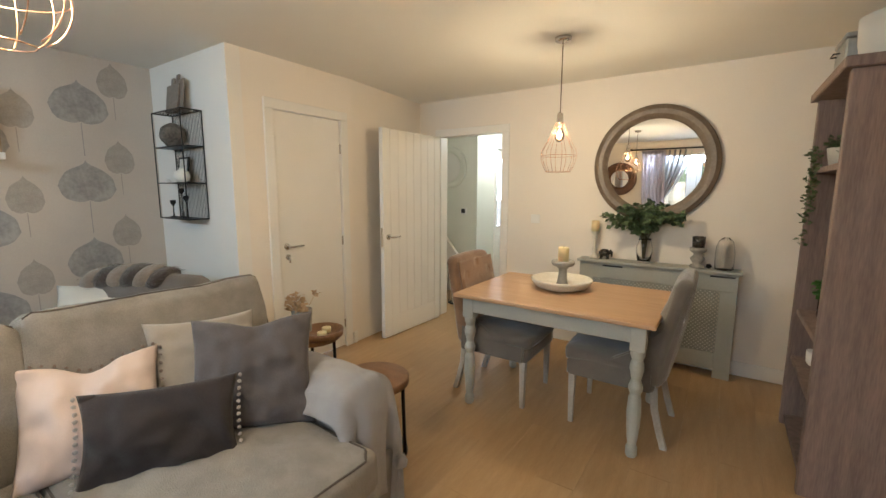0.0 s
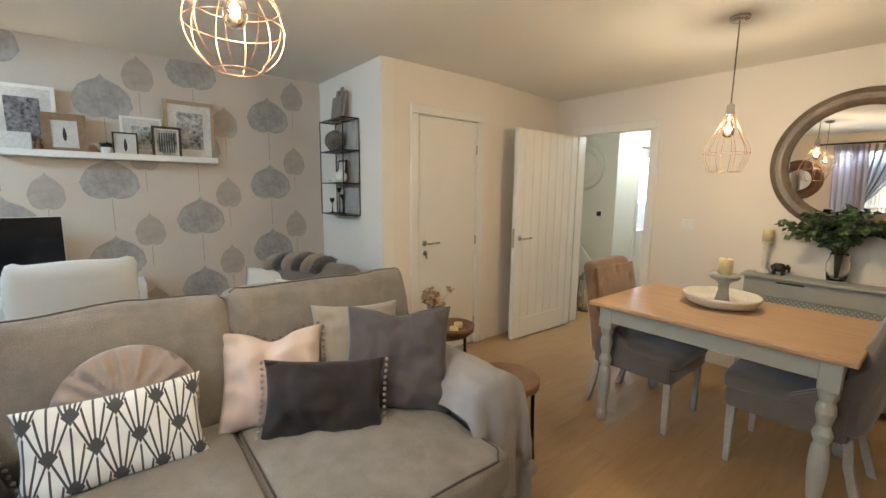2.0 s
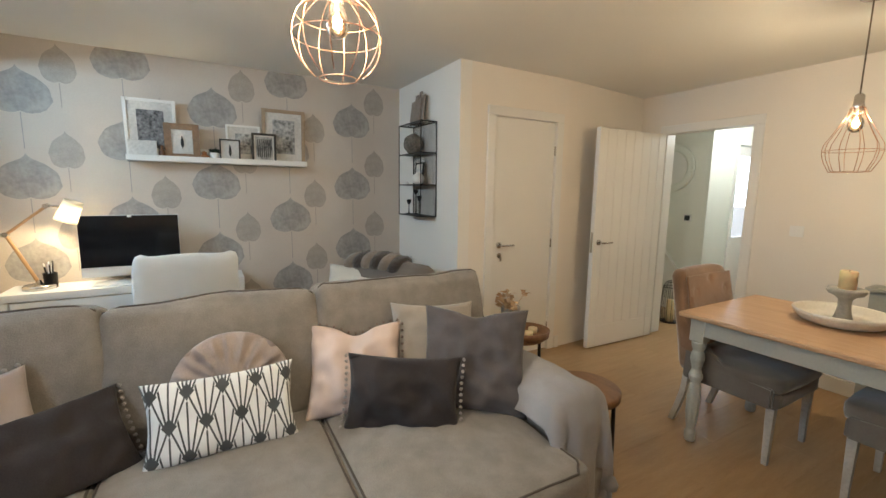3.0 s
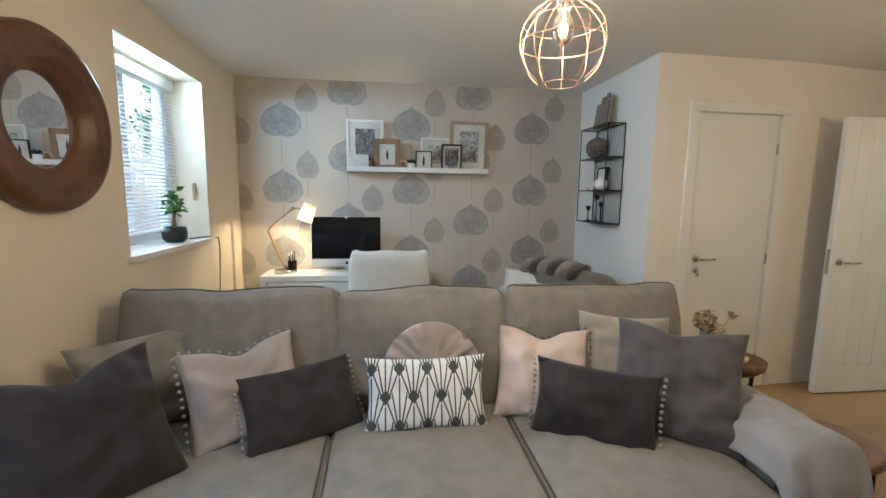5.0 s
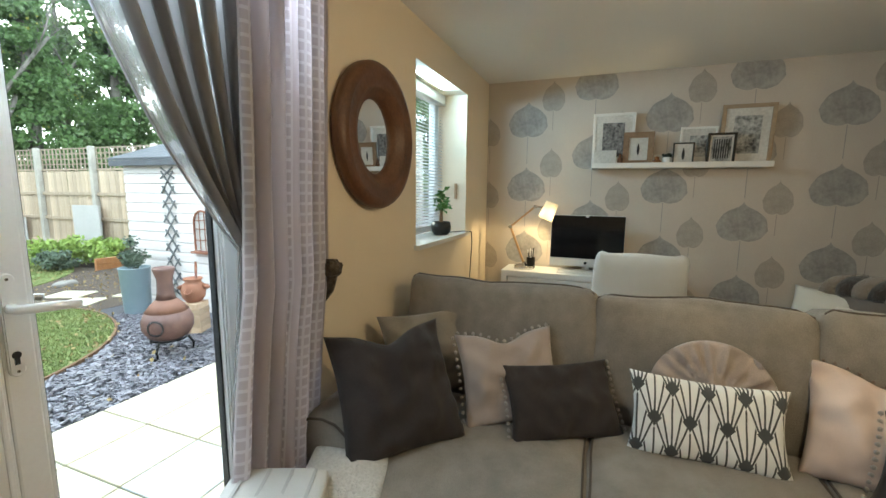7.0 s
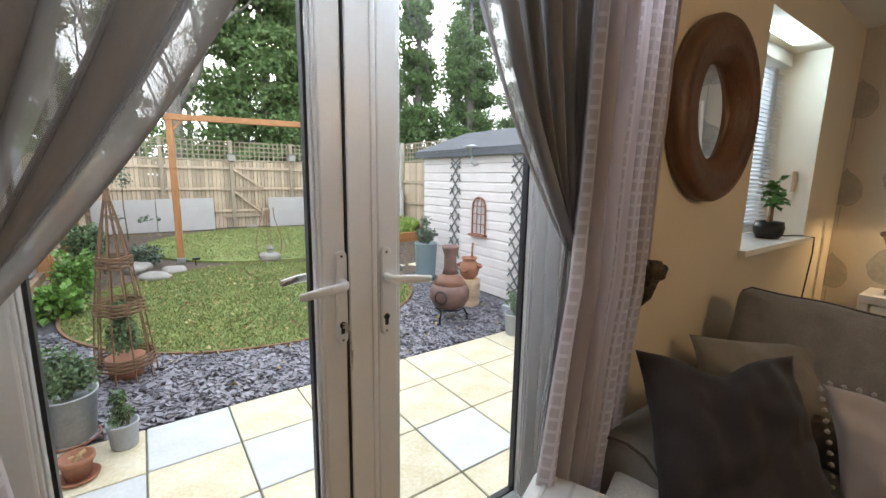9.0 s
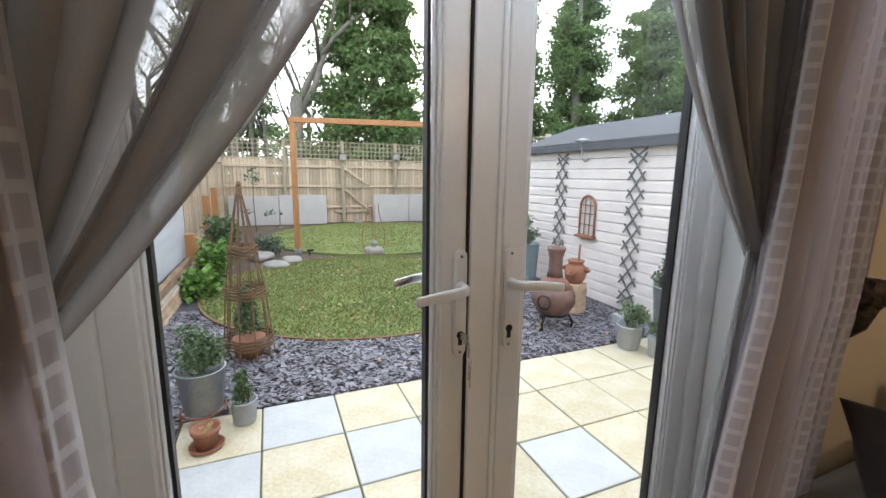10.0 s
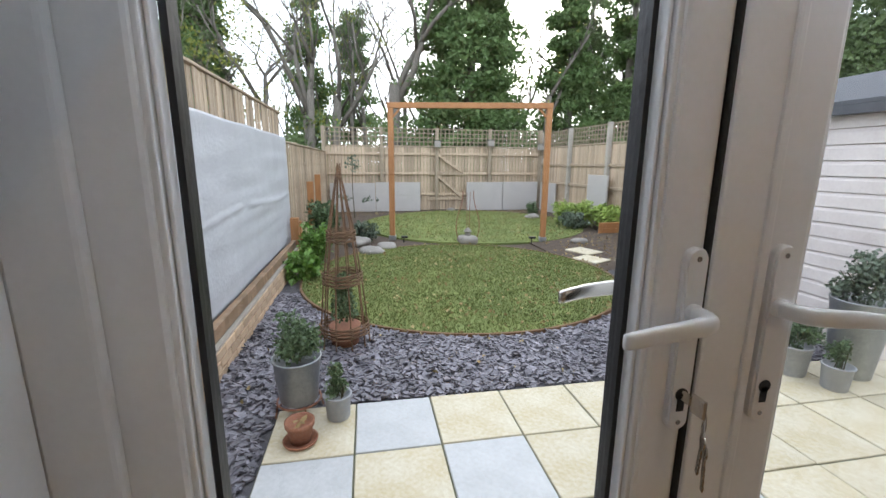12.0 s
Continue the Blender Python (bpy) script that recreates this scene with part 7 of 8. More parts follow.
# grey sheet fixed over the near fence
gs = thing("grey_screen", "grey sheeting fixed to the fence", "screen")


def screen(u, v):
    y, z = -1.75 - 6.15 * u, 0.12 + 1.56 * v + 0.004 * math.sin(u * 31)
    return (0.885 + 0.010 * noise.noise(Vector((y * 0.7, z * 7, 2))) - 0.03 * math.exp(-((z - 0.86 - 0.03 * math.sin(y * 2)) / 0.02) ** 2) * (0.5 + noise.noise(Vector((y * 3, 5, 1)))), y, z)


thicken(part("sheet", sheet(screen, 130, 60), GREYRENDER, gs, smooth=True), 0.006)
for x0, x1, z1, lab in ((0.8, -0.55, 0.70, "pale grey board leaning on the fence"), (-0.57, -1.95, 0.72, "pale grey board leaning on the fence"), (-3.45, -4.65, 0.72, "pale grey board leaning on the fence"), (-4.67, -5.85, 0.73, "pale grey board leaning on the fence")):
    tagged(link("grey_board", boxes((x1, x0, -14.27, -14.23, GZ - 0.02, z1), bevel=0.004), PANELGREY), lab, "board", "boards along the fence")
for y0, y1, z1 in ((-14.2, -13.1, 0.72), (-11.2, -10.3, 1.05)):
    tagged(link("grey_board", boxes((-5.98, -5.94, y0, y1, GZ - 0.02, z1), bevel=0.004), PANELGREY), "pale grey board leaning on the side fence", "board", "boards along the fence")
for y, h in ((-7.62, 0.5), (-7.85, 0.42), (-9.6, 0.95), (-10.9, 1.05)):
    tagged(link("timber_post", boxes((0.72, 0.84, y - 0.05, y + 0.05, GZ - 0.03, h), bevel=0.006), ORANGEWOOD), "short brown timber post by the fence", "post", "posts by the fence")

# ---- pergola frame ----
per = thing("garden_arch", "tall orange-brown timber frame on the lawn", "garden frame")
PL, PR, PT = Vector((-0.77, -9.2)), Vector((-3.63, -8.62)), 2.40
dv = (PR - PL).normalized()
yaw = math.degrees(math.atan2(dv.y, dv.x))
for p in (PL, PR):
    part("post", placed(boxes((-0.05, 0.05, -0.05, 0.05, 0, PT - GZ - 0.1), bevel=0.006), pose(p.x, p.y, GZ, 0, 0, yaw)), ORANGEWOOD, per)
    part("post_shoe", placed(boxes((-0.065, 0.065, -0.065, 0.065, 0, 0.09), bevel=0.004), pose(p.x, p.y, GZ, 0, 0, yaw)), GALV, per)
c_ = (PL + PR) / 2
ln = (PR - PL).length
part("beam", placed(boxes((-ln / 2 - 0.06, ln / 2 + 0.06, -0.05, 0.05, 0, 0.1), bevel=0.006), pose(c_.x, c_.y, PT - 0.099, 0, 0, yaw)), ORANGEWOOD, per)
for p, s in ((PL, 1), (PR, -1)):
    q = p + dv * s * 0.18
    part("brace", tube([(p.x, p.y, PT - 0.30), (q.x, q.y, PT - 0.10)], 0.025, 4), ORANGEWOOD, per)

# ---- shed ----
SX, SX1, SYN, SYF, SZ = -4.1, -6.0, -3.46, -6.38, 1.74
shed = thing("garden_shed", "cream painted timber shed with a grey felt roof", "shed")
part("wall", boxes((SX1, SX - 0.02, SYF, SYN, GZ - 0.03, SZ)), SHEDPAINT, shed)
nb = 15
bh = (SZ - GZ) / nb
for i in range(nb):
    z = GZ + i * bh
    for nm, pts in (("cladding_board", ((SX - 0.02, z), (SX + 0.012, z + 0.004), (SX + 0.010, z + bh * 0.75), (SX - 0.004, z + bh - 0.002), (SX - 0.02, z + bh - 0.002))),):
        bm = bmesh.new()
        a = [bm.verts.new((x, SYF, zz)) for x, zz in pts]
        b = [bm.verts.new((x, SYN + 0.012, zz)) for x, zz in pts]
        bm.faces.new(a)
        bm.faces.new(b[::-1])
        for k2 in range(5):
            bm.faces.new((a[k2], b[k2], b[(k2 + 1) % 5], a[(k2 + 1) % 5]))
        bmesh.ops.recalc_face_normals(bm, faces=list(bm.faces))
        part(nm, bm, SHEDPAINT, shed)
    part("cladding_board", boxes((SX1, SX - 0.003, SYN + 0.0005, SYN + 0.014, z, z + bh - 0.005), bevel=0.004), SHEDPAINT, shed)
XM, RZ_ = (SX + SX1) / 2, 2.16
bm = bmesh.new()
v = [bm.verts.new((x, y, z)) for y in (SYF, SYN + 0.001) for x, z in ((SX, SZ), (XM, RZ_ - 0.05), (SX1, SZ))]
bm.faces.new(v[:3])
bm.faces.new(v[3:][::-1])
bmesh.ops.recalc_face_normals(bm, faces=list(bm.faces))
part("gable", bm, SHEDPAINT, shed)
for s, xe in ((1, SX + 0.12), (-1, SX1 - 0.12)):
    bm = bmesh.new()
    ze = SZ + 0.045
    q = [(xe, ze), (XM, RZ_), (XM, RZ_ + 0.03), (xe, ze + 0.03)]
    v = [bm.verts.new((x, y, z)) for y in (SYF - 0.12, SYN + 0.12) for x, z in q]
    for f in ((0, 1, 2, 3), (7, 6, 5, 4), (0, 4, 5, 1), (1, 5, 6, 2), (2, 6, 7, 3), (3, 7, 4, 0)):
        bm.faces.new([v[i] for i in f])
    bmesh.ops.recalc_face_normals(bm, faces=list(bm.faces))
    part("roof", bm, FELT, shed, "grey felt roof slope")
    part("fascia", boxes((min(xe, xe - s * 0.02), max(xe, xe - s * 0.02), SYF - 0.115, SYN + 0.115, ze - 0.075, ze - 0.002), bevel=0.003), FELT, shed)
part("bargeboard", tube([(SX + 0.11, SYN + 0.125, SZ + 0.03), (XM, SYN + 0.125, RZ_ - 0.01)], 0.03, 4), SHEDPAINT, shed)
TRELL = mat("grey_green_trellis", (0.16, 0.165, 0.165), 0.7)
for y, z0, z1 in ((-5.52, 0.0, 1.69), (-4.24, -0.08, 1.70)):
    tr = thing("wall_trellis", "grey expanding lattice trellis on the shed", "trellis")
    n_ = 9
    h = (z1 - z0) / n_
    for i in range(n_ + 1):
        for s in (-1, 1):
            za, zb = z0 + i * h - h * 0.75, z0 + i * h + h * 0.75
            p, q = Vector((SX + 0.028 + 0.006 * s, y - s * 0.115, max(z0, za))), Vector((SX + 0.028 + 0.006 * s, y + s * 0.115, min(z1, zb)))
            part("slat", tube([p, q], 0.011, 4), TRELL, tr)
RUST = mat("rusty_iron", (0.28, 0.12, 0.065), 0.8, (0.16, 0.06, 0.035), 10, 60)
arch = thing("garden_wall_mirror", "rusty arched window ornament on the shed", "ornament")
apts = [(SX + 0.03, -5.10, 0.64), (SX + 0.03, -5.10, 1.0)] + [(SX + 0.03, -4.965 - 0.135 * math.cos(t), 1.0 + 0.15 * math.sin(t)) for t in [math.pi * i / 12 for i in range(13)]] + [(SX + 0.03, -4.83, 1.0), (SX + 0.03, -4.83, 0.64)]
part("frame", tube(apts, 0.014, 6, None, True), RUST, arch)
for z in (0.78, 0.92, 1.03):
    part("bar", tube([(SX + 0.03, -5.1, z), (SX + 0.03, -4.83, z)], 0.006, 6), RUST, arch)
for y in (-5.01, -4.92):
    part("bar", tube([(SX + 0.03, y, 0.64), (SX + 0.03, y, 1.12)], 0.006, 6), RUST, arch)
part("shelf", boxes((SX + 0.012, SX + 0.08, -5.13, -4.80, 0.61, 0.64)), RUST, arch)
part("mirror_panel", boxes((SX + 0.013, SX + 0.018, -5.08, -4.85, 0.66, 1.08)), PANELGREY, arch)
sl = thing("wall_lamp", "silver metal outdoor wall lamp on the shed", "lamp")
part("arm", tube([(SX + 0.012, -5.03, 1.60), (SX + 0.06, -5.05, 1.58), (SX + 0.10, -5.07, 1.62), (SX + 0.10, -5.07, 1.70)], 0.012, 8), GALV, sl)
part("shade", lathe([(0.02, 1.70), (0.035, 1.72), (0.035, 1.80), (0.09, 1.83), (0.09, 1.84), (0.02, 1.86), (0, 1.86)], 22, None, pose(SX + 0.10, -5.07, 0)), GALV, sl, smooth=True)

# ---- chimenea, brick stack and pots ----
TERRA = mat("terracotta", (0.34, 0.15, 0.085), 0.75, (0.22, 0.09, 0.05), 8, 60, 0.15, 0.2)
DARKTERRA = mat("dark_fired_clay", (0.19, 0.10, 0.078), 0.6, (0.085, 0.045, 0.038), 8, 60, 0.2, 0.2)
chm = thing("chimenea", "dark clay chimenea on an iron stand", "chimenea", pose(-2.96, -4.12, GZ + 0.012))
part("belly", lathe([(0.10, 0.14), (0.17, 0.18), (0.215, 0.26), (0.215, 0.34), (0.18, 0.42)], 32), DARKTERRA, chm, smooth=True)
part("shoulder", lathe([(0.181, 0.421), (0.13, 0.49), (0.085, 0.53)], 32), mat("dull_terracotta", (0.24, 0.115, 0.075), 0.7, (0.15, 0.07, 0.045), 8, 60), chm, "terracotta shoulder", True)
part("chimney", lathe([(0.084, 0.531), (0.07, 0.60), (0.066, 0.72), (0.085, 0.79), (0.095, 0.82), (0.085, 0.835), (0.06, 0.80), (0.05, 0.6), (0.05, 0.54)], 28), DARKTERRA, chm, smooth=True)
part("mouth", lathe([(0.065, 0), (0.075, 0.018), (0.06, 0.025), (0.055, 0.005)], 24, None, pose(0.17, 0.085, 0.30, -90, 0, -63), close=False), GASKET, chm)
part("stand_ring", ring(0.15, 0.15, 0.01, 28), BLACK, chm)
for i in range(3):
    a = 2.1 * i + 0.4
    part("stand_leg", tube([(0.15 * math.cos(a), 0.15 * math.sin(a), 0.15), (0.20 * math.cos(a), 0.20 * math.sin(a), 0.07), (0.19 * math.cos(a), 0.19 * math.sin(a), 0.0), (0.235 * math.cos(a), 0.235 * math.sin(a), 0.012)], 0.011, 6), BLACK, chm)
BRICKM = mat("buff_red_brick", (0.56, 0.42, 0.28), 0.85, (0.42, 0.28, 0.18), 9, 60, 0.2, 0.4, rnd=0.22)
bme = bpy.data.meshes.new("brick")
b_ = boxes((-0.1075, 0.1075, -0.051, 0.051, 0, 0.065), bevel=0.004)
b_.to_mesh(bme)
b_.free()
bme.materials.append(BRICKM)
stk = thing("brick_stack", "small stack of old bricks by the shed", "bricks", pose(-3.5, -4.45, GZ + 0.014, 0, 0, 24))
for j in range(5):
    for i in range(2):
        shared("brick", bme, stk, pose(0.003 * j, (i - 0.5) * 0.108, 0.067 * j) if j % 2 == 0 else pose((i - 0.5) * 0.108, 0, 0.067 * j, 0, 0, 90))
sp = thing("strawberry_pot", "terracotta planter on the brick stack", "planter", pose(-3.5, -4.45, GZ + 0.35))
part("body", lathe([(0.07, 0), (0.11, 0.05), (0.125, 0.13), (0.10, 0.20), (0.075, 0.225), (0.095, 0.25), (0.095, 0.265), (0.08, 0.265), (0.065, 0.23), (0, 0.22)], 28), TERRA, sp, smooth=True)
for i in range(4):
    a = 1.57 * i + 0.5
    part("side_pocket", lathe([(0.02, 0), (0.038, 0.03), (0.042, 0.045), (0.034, 0.045), (0.02, 0.015)], 14, None, pose(0.115 * math.cos(a), 0.115 * math.sin(a), 0.10 + 0.04 * (i % 2), 0, 30, math.degrees(a))), TERRA, sp, smooth=True)
tagged(part("trowel_stake", tube([(-3.55, -4.47, GZ + 0.5), (-3.58, -4.49, GZ + 0.78)], 0.014, 6), RUST, None), "rusty stake standing in the planter", "stake")

BOX = mat("boxwood_leaf", (0.11, 0.17, 0.07), 0.55, (0.05, 0.085, 0.035), 14, 40, 0.3, 0)
GREYLEAF = mat("grey_green_shrub_leaf", (0.13, 0.17, 0.115), 0.6, (0.06, 0.085, 0.055), 14, 40, 0.3, 0)
PALEPOT = mat("pale_blue_grey_glaze", (0.30, 0.38, 0.42), 0.45, (0.24, 0.32, 0.36), 5, 50, 0.08, 0.05)
CEMENT = mat("grey_cement_pot", (0.36, 0.37, 0.38), 0.7, (0.28, 0.29, 0.30), 7, 60, 0.12, 0.15)


def potted(label, x, y, r0, r1, h, pot_mat, plant, leaf_mat, size, seed, z=GZ + 0.012, name="potted_shrub"):
    t = thing(name, label, "potted plant", pose(x, y, z))
    part("pot", lathe([(r0, 0), (r0 + 0.004, 0.006), (r1, h - 0.012), (r1 + 0.006, h - 0.008), (r1 + 0.006, h), (r1 - 0.006, h), (r1 - 0.012, h - 0.03), (0, h - 0.03)], 32), pot_mat, t, smooth=True)
    rr_ = random.Random(seed)
    clumps = []
    for cx, cy, cz, rx, rz, cnt in plant:
        for _ in range(10):
            clumps.append((cx + rr_.uniform(-1, 1) * rx * 0.6, cy + rr_.uniform(-1, 1) * rx * 0.6, h + cz + rr_.uniform(-1, 1) * rz * 0.6, rx * 0.5, rx * 0.5, rz * 0.5, cnt // 10))
    grow("foliage", clumps, size, seed, leaf_mat, t)
    bm = bmesh.new()
    for _ in range(9):
        tube([(rr_.uniform(-0.03, 0.03), rr_.uniform(-0.03, 0.03), h - 0.04), (rr_.uniform(-1, 1) * plant[0][3] * 0.8, rr_.uniform(-1, 1) * plant[0][3] * 0.8, h + plant[0][2] * rr_.uniform(0.8, 1.6))], 0.003, 5, bm)
    part("twigs", bm, STEMG, t)
    return t


potted("boxwood in a galvanised pot on a wire stand", 0.13, -3.50, 0.105, 0.135, 0.27, GALV, ((0, 0, 0.12, 0.16, 0.14, 1500),), BOX, 0.024, 1, GZ + 0.10)
ps = thing("pot_stand", "rusty wire plant pot stand", "pot stand", pose(0.13, -3.50, GZ + 0.012))
part("hoop", ring(0.125, 0.086, 0.006, 28), RUST, ps)
for i in range(4):
    a = 1.571 * i + 0.4
    part("leg", tube([(0.125 * math.cos(a), 0.125 * math.sin(a), 0.086), (0.14 * math.cos(a), 0.14 * math.sin(a), 0.0)], 0.005, 6), RUST, ps)
for i in range(2):
    part("cross_bar", tube([(0.125 * math.cos(0.4 + 1.571 * i), 0.125 * math.sin(0.4 + 1.571 * i), 0.08), (-0.125 * math.cos(0.4 + 1.571 * i), -0.125 * math.sin(0.4 + 1.571 * i), 0.08)], 0.004, 6), RUST, ps)
potted("small conical shrub in a grey cement pot", -0.10, -3.41, 0.062, 0.075, 0.15, CEMENT, ((0, 0, 0.06, 0.065, 0.07, 500), (0, 0, 0.13, 0.05, 0.07, 380)), BOX, 0.017, 2)
tpot = thing("terracotta_pot", "small terracotta pot with a dry leaf on its saucer", "pot", pose(0.085, -3.21, GZ + 0.012))
part("saucer", lathe([(0.06, 0), (0.085, 0.006), (0.092, 0.022), (0.085, 0.022), (0.078, 0.01), (0, 0.008)], 28), TERRA, tpot, smooth=True)
part("pot", lathe([(0.052, 0.01), (0.068, 0.10), (0.076, 0.102), (0.078, 0.128), (0.068, 0.128), (0.062, 0.10), (0, 0.10)], 28), TERRA, tpot, smooth=True)
grow("dry_leaf", [(0, 0, 0.115, 0.03, 0.03, 0.02, 12)], 0.035, 8, DRYLEAF, tpot)
potted("clipped boxwood in a white-grey pot by the shed", -3.28, -3.42, 0.09, 0.11, 0.22, CEMENT, ((0, 0, 0.10, 0.14, 0.11, 900),), BOX, 0.024, 3)
potted("small shrub in a white-grey pot by the shed", -3.36, -3.18, 0.068, 0.085, 0.17, CEMENT, ((0, 0, 0.10, 0.08, 0.11, 500),), BOX, 0.02, 4)
potted("silvery shrub in a tall galvanised planter", -3.68, -3.33, 0.12, 0.175, 0.56, GALV, ((0, 0, 0.13, 0.19, 0.16, 1300), (0.05, 0, 0.28, 0.14, 0.1, 250)), GREYLEAF, 0.03, 5)
potted("grassy shrub in a tall pale blue pot", -3.75, -5.80, 0.14, 0.17, 0.58, PALEPOT, ((0, 0, 0.10, 0.17, 0.13, 900), (0, 0, 0.28, 0.1, 0.14, 160)), GREYLEAF, 0.035, 6)
tagged(part("stone_trough", boxes((-3.95, -3.62, -3.98, -3.78, GZ - 0.01, GZ + 0.12), bevel=0.01), CEMENT, None), "low grey stone trough beside the shed", "trough")

# ---- wicker obelisk ----
WILLOW = mat("brown_willow", (0.20, 0.115, 0.06), 0.8, (0.10, 0.055, 0.03), 12, 60, 0.2, 0.3)
ob_ = thing("willow_obelisk", "tall woven willow obelisk over a shrub", "obelisk", pose(-0.09, -4.46, GZ + 0.012))
OH = 1.42
for i in range(10):
    a = 2 * math.pi * i / 10
    part("cane", tube([(r * math.cos(a), r * math.sin(a), z) for r, z in ((0.20, 0), (0.155, 0.5), (0.09, 1.0), (0.02, OH - 0.06), (0.012, OH + 0.02 * (i % 3)))], 0.006, 6), WILLOW, ob_)
for z0, r in ((0.10, 0.195), (0.52, 0.155), (0.86, 0.11)):
    for k2 in range(7):
        part("woven_band", tube([((r - 0.03 * k2 * 0.012 + 0.008 * math.sin(5 * t + k2 * 3.14)) * math.cos(t), (r - 0.03 * k2 * 0.012 + 0.008 * math.sin(5 * t + k2 * 3.14)) * math.sin(t), z0 + 0.014 * k2 + 0.004 * math.sin(3 * t)) for t in [2 * math.pi * q / 40 for q in range(40)]], 0.006, 5, None, True), WILLOW, ob_)
part("tip_binding", ring(0.018, OH - 0.06, 0.009, 14), WILLOW, ob_)
osh = thing("obelisk_shrub", "dark evergreen shrub growing inside the obelisk", "shrub", pose(-0.09, -4.46, GZ + 0.012))
part("pot", lathe([(0.11, 0), (0.13, 0.16), (0.12, 0.16), (0, 0.14)], 22), TERRA, osh, smooth=True)
grow("foliage", [(0, 0, 0.25 + 0.06 * i, 0.12 - 0.012 * i, 0.12 - 0.012 * i, 0.06, 150) for i in range(6)], 0.03, 9, BOX, osh)

# ---- planting, stones and lights ----
BRIGHT = mat("bright_green_leaf", (0.14, 0.27, 0.04), 0.55, (0.07, 0.15, 0.02), 6, 30, 0.2, 0)
LIME = mat("lime_sedum_leaf", (0.36, 0.46, 0.10), 0.6, (0.19, 0.28, 0.06), 5, 25, 0.2, 0)


def bush(label, x, y, r, h, leaf_mat, size, seed, count=1800):
    t = thing("garden_bush", label, "bush", pose(x, y, GZ))
    rr_ = random.Random(seed)
    grow("foliage", [(rr_.uniform(-1, 1) * r * 0.7, rr_.uniform(-1, 1) * r * 0.7, h * rr_.uniform(0.2, 0.85), r * 0.35, r * 0.35, h * 0.2, count // 26) for _ in range(26)], size, seed, leaf_mat, t)
    bm = bmesh.new()
    for _ in range(7):
        tube([(rr_.uniform(-0.05, 0.05), rr_.uniform(-0.05, 0.05), 0), (rr_.uniform(-0.6, 0.6) * r, rr_.uniform(-0.6, 0.6) * r, h * 0.7)], 0.006, 5, bm)
    part("stems", bm, STEMG, t)
    return t


bush("bright green bush beside the low wall", 0.48, -7.3, 0.26, 0.62, BRIGHT, 0.05, 1)
bush("broad-leaved green bush beside the low wall", 0.50, -6.5, 0.22, 0.36, BRIGHT, 0.09, 2, 500)
bush("dark green bush by the fence", 0.45, -8.6, 0.30, 0.85, BOX, 0.06, 3)
bush("grey-green clump beside the lawn", -0.25, -9.2, 0.26, 0.38, GREYLEAF, 0.05, 4, 1200)
bush("lime green sedum in the flower bed", -5.3, -10.6, 0.50, 0.62, LIME, 0.06, 5, 2600)
bush("lime green sedum in the flower bed", -5.75, -9.9, 0.42, 0.55, LIME, 0.06, 6, 2200)
bush("grey-green clump in the flower bed", -4.95, -10.0, 0.35, 0.4, GREYLEAF, 0.05, 7, 1500)
bush("small clipped dark bush by the lawn", -4.95, -12.4, 0.16, 0.42, BOX, 0.04, 8, 900)
sap = thing("young_tree", "thin young tree by the fence", "tree", pose(0.05, -12.6, GZ))
part("trunk", tube([(0, 0, 0), (0.03, 0, 0.8), (0, 0, 1.6)], [0.014, 0.011, 0.005], 6), STEMG, sap)
grow("crown", [(0, 0, 1.45, 0.22, 0.22, 0.22, 90), (0.25, 0, 0.55, 0.25, 0.1, 0.06, 40), (-0.4, 0, 0.5, 0.25, 0.1, 0.05, 30)], 0.07, 4, GREYLEAF, sap)
setting(link("flower_bed", boxes((-6.0, -3.35, -9.6, -6.4, GZ - 0.034, GZ - 0.008)), EARTH), "bare earth flower bed", "ground")
STONEM = mat("grey_field_stone", (0.30, 0.28, 0.25), 0.85, (0.20, 0.185, 0.165), 6, 40, 0.2, 0.4)
rng = random.Random(5)
for x, y, r in ((-0.35, -8.0, 0.2), (-0.62, -8.4, 0.17), (-0.1, -8.9, 0.22), (-2.9, -14.0, 0.14), (-4.8, -12.0, 0.2), (-4.3, -8.4, 0.16)):
    bm = bmesh.new()
    bmesh.ops.create_icosphere(bm, subdivisions=3, radius=r)
    for v in bm.verts:
        v.co *= 1 + 0.35 * noise.noise(v.co * 6 + Vector((x, y, 0)))
        v.co.z *= 0.5
    tagged(part("garden_stone", placed(bm, pose(x, y, GZ + r * 0.12)), STONEM, None, smooth=True), "rough grey stone beside the lawn", "stone", "stones round the lawn")
for x, y, w, d in ((-3.95, -7.6, 0.5, 0.4), (-3.75, -7.0, 0.45, 0.4), (-4.35, -6.8, 0.4, 0.4)):
    tagged(part("stepping_stone", placed(boxes((-w / 2, w / 2, -d / 2, d / 2, 0, 0.03), bevel=0.012), pose(x, y, GZ - 0.009, 0, 0, 17 * x)), SLAB_Y, None), "pale flat stepping stone in the bed", "stone", "stepping stones")
tub = thing("timber_planter", "low timber planter edging in the flower bed", "planter")
for i in range(2):
    part("sleeper", boxes((-6.0, -5.3, -9.45, -9.38, GZ - 0.02 + i * 0.12, GZ + 0.098 + i * 0.12), bevel=0.006), ORANGEWOOD, tub)
orn = thing("lawn_ornament", "grey stone lantern with tall curled wires on the lawn", "ornament", pose(-2.13, -8.6, LZ0))
part("stone", placed(soft_box(0.34, 0.3, 0.14, 0.05, 6, 0.01, 0.02, 2), pose(0, 0, 0.06)), STONEM, orn, smooth=True)
